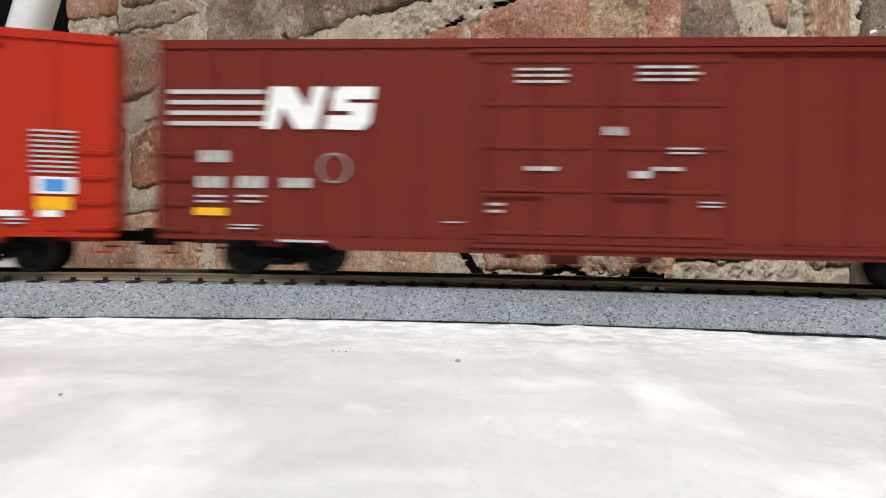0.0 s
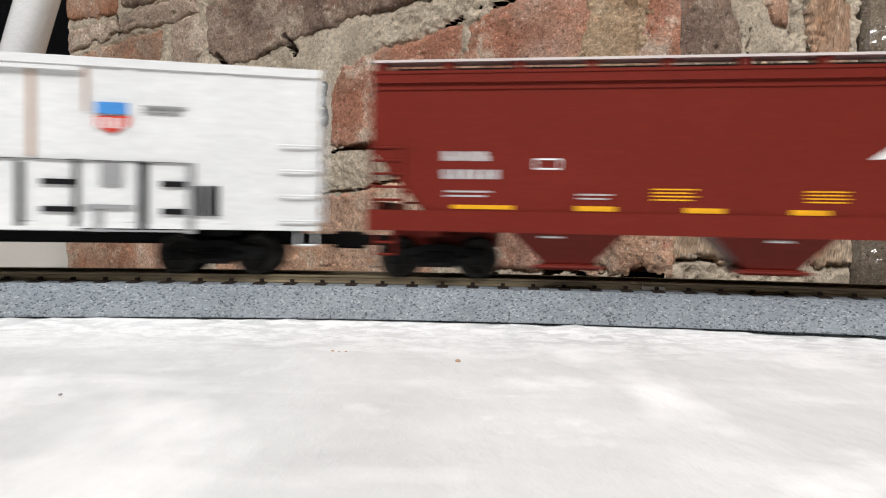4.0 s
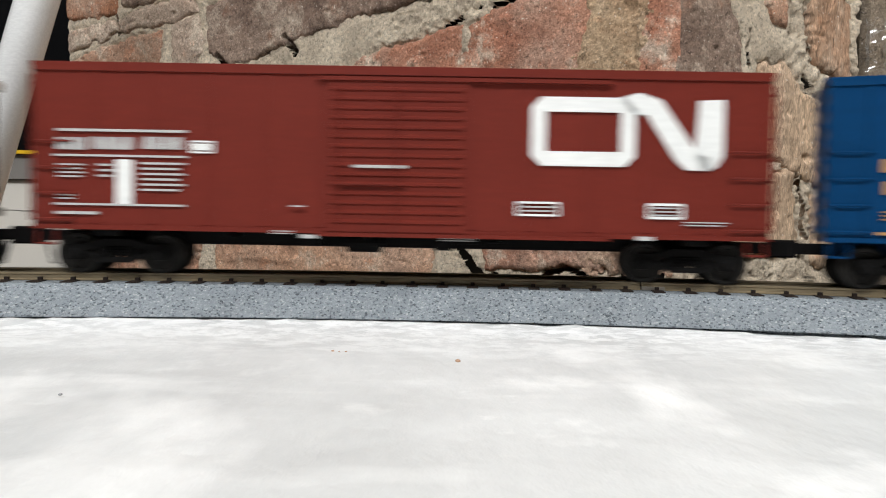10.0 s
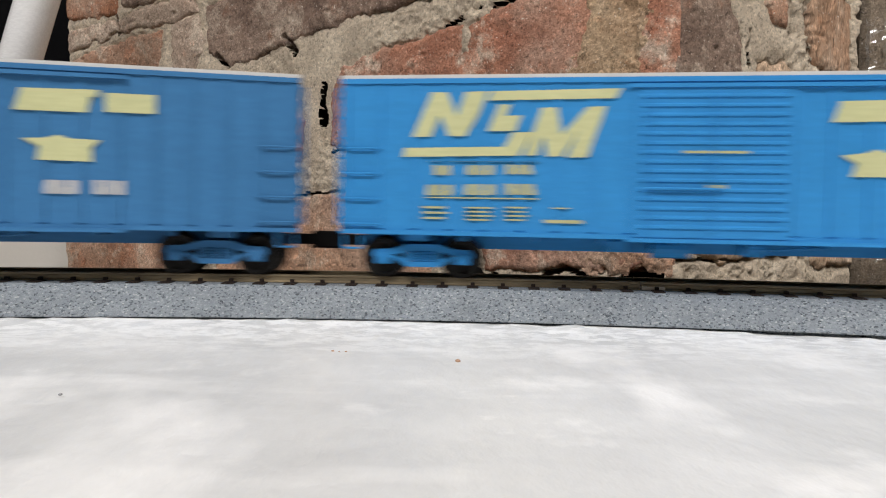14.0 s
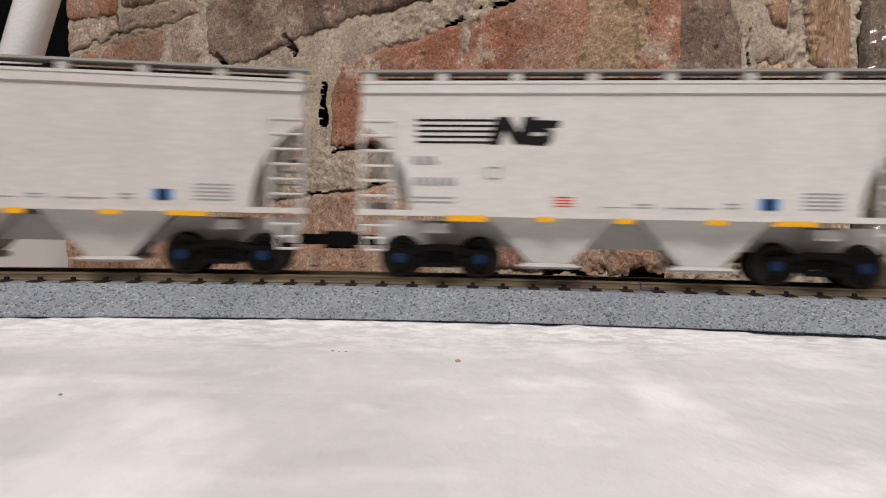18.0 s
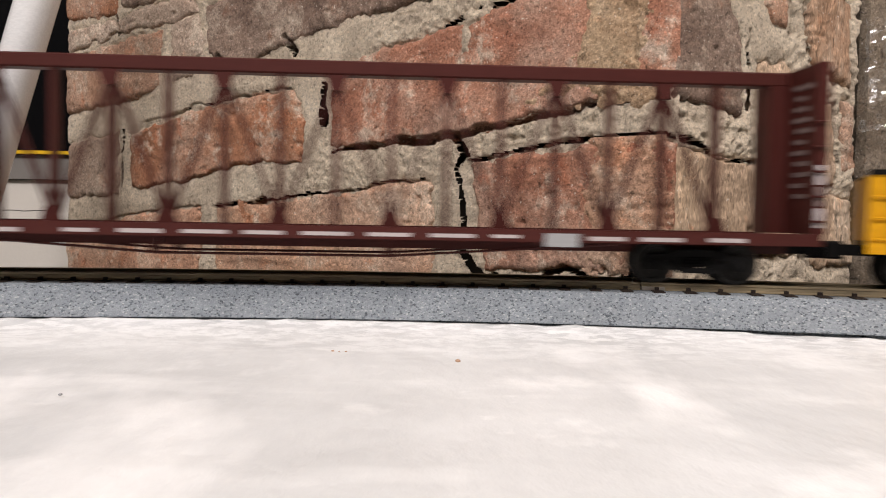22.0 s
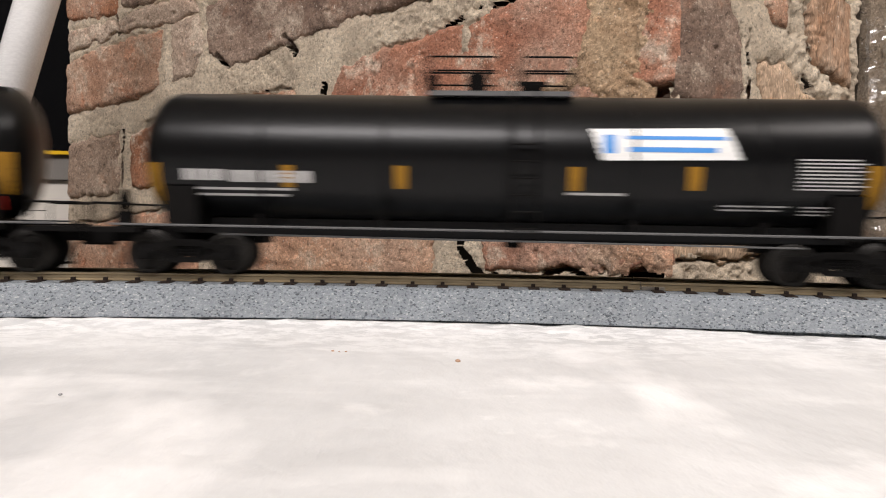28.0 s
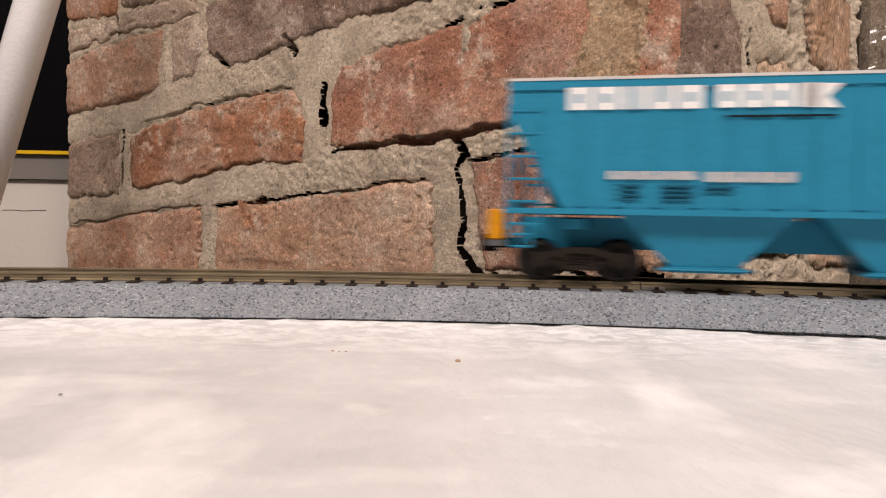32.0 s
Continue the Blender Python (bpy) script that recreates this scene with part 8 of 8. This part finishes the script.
mark(C, "lettering", BLACK_INK, "SIDE", 0, 'poly', -72.6, 29.5, -70.4, 35.0, -67.4, 35.0, -66.9, 29.6, -68.8, 29.5, -69.1, 31.1, -70.4, 31.1, -70.9, 29.5)
mark(C, "lettering", BLACK_INK, "SIDE", 0, 'letters', -66.6, 29.6, -50.0, 33.2, 5)
mark(C, "lettering", GREY_INK, "SIDE", 0, 'letters', -92.0, 28.6, -81.5, 30.4, 4)
mark(C, "lettering", GREY_INK, "SIDE", 0, 'letters', -90.8, 24.6, -83.4, 26.3, 4)
mark(C, "panel_mark", GREY_INK, "SIDE", 0, 'frame', -80.4, 23.9, -76.1, 26.7, 0.4)
mark(C, "lettering", GREY_INK, "SIDE", 0, 'lines', -91.6, 18.4, -73.9, 21.9, 3)
mark(C, "lettering", GREY_INK, "SILL", 0, 'box', -91.3, 13.7, -76.3, 14.4)
mark(C, "lettering", GREY_INK, "SILL", 0, 'lines', -69.5, 12.0, -50.8, 14.2, 3)
mark(C, "lettering", GREY_INK, "SIDE", 0, 'box', -0.8, 17.7, 13.6, 18.1)
mark(C, "lettering", GREY_INK, "SILL", 0, 'lines', -1.3, 12.5, 14.2, 13.5, 2)
mark(C, "lettering", GREY_INK, "SILL", 0, 'lines', 39.9, 12.8, 48.5, 13.9, 2)
mark(C, "lettering", GREY_INK, "SILL", 0, 'lines', 61.1, 12.4, 70.0, 14.1, 3)
mark(C, "round_emblem", RED_INK, "SIDE", 0, 'poly', 51.6, 35.1, 52.9, 36.4, 55.8, 37.1, 56.1, 39.8, 61.0, 39.6, 61.6, 36.9, 65.0, 36.5, 66.6, 35.1)
mark(C, "round_emblem", WHITE, "SIDE", 0, 'box', 51.3, 33.1, 66.9, 35.1)
mark(C, "round_emblem", GREY_INK, "SIDE", 1, 'letters', 52.4, 33.6, 65.9, 34.8, 5)
mark(C, "round_emblem", BLUE_INK, "SIDE", 0, 'poly', 51.4, 32.7, 66.9, 32.8, 64.5, 30.9, 59.3, 30.1, 54.0, 30.9)
mark(C, "lettering", GREY_INK, "SIDE", 0, 'lines', 72.3, 25.4, 81.7, 30.5, 4)
mark(C, "data_panel", BLACK_INK, "SIDE", 0, 'box', 72.2, 18.7, 79.5, 24.2)
mark(C, "data_panel", HOPPER_GREY, "SIDE", 1, 'box', 73.1, 21.3, 78.9, 21.8)
for k in (16, 17, 18):
    C = TRAIN[k]
    mark(C, "reflector", YELLOW_PATCH, "TANK", 0, 'box', -88.6, 17.5, -84.9, 27.6)
    mark(C, "reflector", YELLOW_PATCH, "TANK", 0, 'box', -54.6, 22.1, -51.9, 27.4)
    mark(C, "reflector", YELLOW_PATCH, "TANK", 0, 'box', -27.2, 22.1, -24.1, 27.6)
    mark(C, "reflector", YELLOW_PATCH, "TANK", 0, 'box', 14.5, 22.3, 17.4, 27.9)
    mark(C, "reflector", YELLOW_PATCH, "TANK", 0, 'box', 42.3, 22.8, 45.6, 28.3)
    mark(C, "reflector", YELLOW_PATCH, "TANK", 0, 'box', 83.6, 19.1, 87.8, 29.1)
    mark(C, "lettering", WHITE, "TANK", 0, 'letters', -79.2, 23.5, -68.4, 26.2, 4)
    mark(C, "lettering", WHITE, "TANK", 0, 'letters', -67.4, 23.2, -46.9, 26.0, 7)
    mark(C, "lettering", WHITE, "TANK", 0, 'lines', -78.7, 19.4, -52.0, 22.3, 2)
    mark(C, "lettering", WHITE, "TANK", 0, 'box', 14.1, 21.3, 27.9, 21.9)
    mark(C, "lettering", WHITE, "TANK", 0, 'lines', 50.8, 17.9, 66.4, 19.8, 2)
    mark(C, "lettering", WHITE, "TANK", 0, 'lines', 67.8, 23.0, 83.2, 30.7, 9)
    mark(C, "lettering", WHITE, "TANK", 0, 'lines', 69.9, 17.1, 79.0, 19.7, 3)
    mark(C, "panel_mark", RED_INK, "TANK", 0, 'box', 79.3, 15.3, 85.0, 18.6)
    mark(C, "emblem", WHITE, "TANK", 0, 'poly', 19.4, 37.1, 51.3, 37.6, 54.3, 30.0, 22.3, 29.5)
    mark(C, "emblem", BLUE_INK, "TANK", 1, 'box', 22.4, 31.2, 25.3, 35.7)
    mark(C, "emblem", BLUE_INK, "TANK", 1, 'box', 27.7, 34.6, 51.1, 35.5)
    mark(C, "emblem", BLUE_INK, "TANK", 1, 'box', 28.3, 31.6, 48.9, 32.8)
C = TRAIN[19]
mark(C, "lettering", WHITE, "SIDE", 0, 'letters', -79.1, 42.0, -46.9, 47.4, 5)
mark(C, "lettering", WHITE, "SIDE", 0, 'letters', -44.8, 42.1, -21.6, 47.4, 4)
mark(C, "lettering", WHITE, "SIDE", 0, 'poly', -26.1, 42.0, -26.2, 47.5, -18.1, 47.2, -21.0, 44.4, -18.5, 41.8)
for k in range(5):
    mark(C, "lettering", TEAL, "SIDE", 1, 'box', -79.1 + 6.44 * k + 1.9, 43.6 - 1.7 * (k == 2), -79.1 + 6.44 * k + 3.3, 45.8 + 1.7 * (k in (2, 3)))
for k in range(3):
    mark(C, "lettering", TEAL, "SIDE", 1, 'box', -44.8 + 5.8 * k + 1.7, 43.6, -44.8 + 5.8 * k + 3.0, 45.8)
mark(C, "lettering", BLACK_INK, "SIDE", 0, 'box', -42.9, 39.9, -18.9, 40.3)
mark(C, "lettering", WHITE, "SIDE", 0, 'letters', -69.2, 25.3, -48.2, 27.3, 7)
mark(C, "lettering", WHITE, "SIDE", 0, 'letters', -46.8, 24.8, -26.7, 27.2, 7)
mark(C, "lettering", DARK_TEAL, "SIDE", 0, 'lines', -67.7, 20.0, -61.2, 24.5, 4)
mark(C, "lettering", DARK_TEAL, "SIDE", 0, 'lines', -56.8, 20.0, -48.6, 24.4, 4)
mark(C, "lettering", DARK_TEAL, "SIDE", 0, 'lines', -47.1, 22.0, -39.7, 24.1, 2)
mark(C, "lettering", DARK_TEAL, "SIDE", 0, 'lines', -5.8, 21.4, 3.0, 24.8, 4)
mark(C, "lettering", DARK_TEAL, "SIDE", 0, 'lines', 16.3, 22.0, 21.2, 24.1, 2)
mark(C, "block_emblem", BLACK_INK, "SIDE", 0, 'poly', 36.0, 19.3, 35.8, 38.1, 45.5, 43.6, 54.3, 38.9, 54.0, 29.3, 49.0, 27.3, 60.1, 19.8, 53.5, 19.7, 45.0, 25.5, 45.2, 28.6, 47.8, 30.8, 50.5, 30.8, 50.3, 36.3, 45.2, 38.8, 39.6, 36.0, 39.8, 19.4)
mark(C, "block_emblem", WHITE, "SIDE", 0, 'poly', 45.2, 39.2, 50.9, 36.2, 51.0, 31.7, 45.5, 28.6, 39.2, 31.5, 39.1, 36.0)
mark(C, "lettering", WHITE, "SIDE", 0, 'lines', 56.0, 22.8, 65.1, 24.1, 1)
mark(C, "data_panel", WHITE, "SIDE", 0, 'box', 67.0, 23.7, 76.0, 32.3)
mark(C, "data_panel", TEAL, "SIDE", 1, 'box', 67.8, 28.3, 75.1, 31.5)
mark(C, "data_panel", BLACK_INK, "SIDE", 2, 'box', 70.2, 23.7, 72.6, 32.2)
mark(C, "data_panel", TEAL, "SIDE", 1, 'box', 67.9, 24.3, 75.2, 27.1)
mark(C, "lettering", DARK_TEAL, "SIDE", 0, 'lines', 67.9, 33.7, 75.4, 35.9, 3)



# ---- how the train runs ----
KNOT_T = [0, 2, 4, 6.5, 8.5, 10.5, 12.5, 14.5, 16.5, 18.5, 20.5, 22.5, 25, 27, 28.5, 30, 32]
KNOT_V = [0.1253, 0.1247, 0.1269, 0.1245, 0.1184, 0.1188, 0.1222, 0.1233, 0.124, 0.1213, 0.1203, 0.1225, 0.1245, 0.1274, 0.1273, 0.1290, 0.1326]


def travelled(t):
    """Metres that the train has gone at t seconds; its speed changes evenly between the knots."""
    d = 0.0
    for i in range(len(KNOT_T) - 1):
        a, b = KNOT_T[i], KNOT_T[i + 1]
        if t <= a:
            break
        u = min(t, b) - a
        d += KNOT_V[i] * u + 0.5 * (KNOT_V[i + 1] - KNOT_V[i]) / (b - a) * u * u
    return d


def car_pose(s, b):
    x0, y0, a0 = track_at(s - b)
    x1, y1, a1 = track_at(s + b)
    a = math.atan2(y1 - y0, x1 - x0)
    m = Matrix.Translation(((x0 + x1) / 2, (y0 + y1) / 2, RAIL_TOP)) @ Matrix.Rotation(a, 4, "Z")
    return m, a0 - a, a1 - a


def motions():
    times = [0.4 * i for i in range(81)]
    middle = HEAD
    for car, half, b in zip(TRAIN, COUPLED, PIVOT):
        middle += half * 0.001
        bogies = [o for o in car.children if o.name.split(".")[0] == "truck"]
        body_rows, back, front = [], [], []
        for t in times:
            m, a0, a1 = car_pose(travelled(t) - middle, b * 0.001)
            body_rows.append((t, m))
            back.append((t, Matrix.Translation((-b * 0.001, 0, 0)) @ Matrix.Rotation(a0, 4, "Z")))
            front.append((t, Matrix.Translation((b * 0.001, 0, 0)) @ Matrix.Rotation(a1, 4, "Z")))
        walk(car, body_rows)
        for o in bogies:
            walk(o, back if o.location.x < 0 else front)
        # the wheels turn while they pass the camera
        seen = [i / FPS for i in range(0, 32 * FPS + 1) if abs((travelled(i / FPS) - middle)) < 0.16 + half * 0.001]
        for o in bogies:
            for w in o.children:
                if w.name.split(".")[0] != "wheelset":
                    continue
                r = w.location.z
                rows = []
                stops = sorted({0.0, *seen, 32.0})
                d0 = travelled(seen[0])
                for t in stops:
                    go = min(max(travelled(t), d0), travelled(seen[-1]))
                    rows.append((t, Matrix.Translation((w.location.x, 0, r)) @ Matrix.Rotation((go - d0) / r, 4, "Y")))
                walk(w, rows)
        middle += half * 0.001


motions()
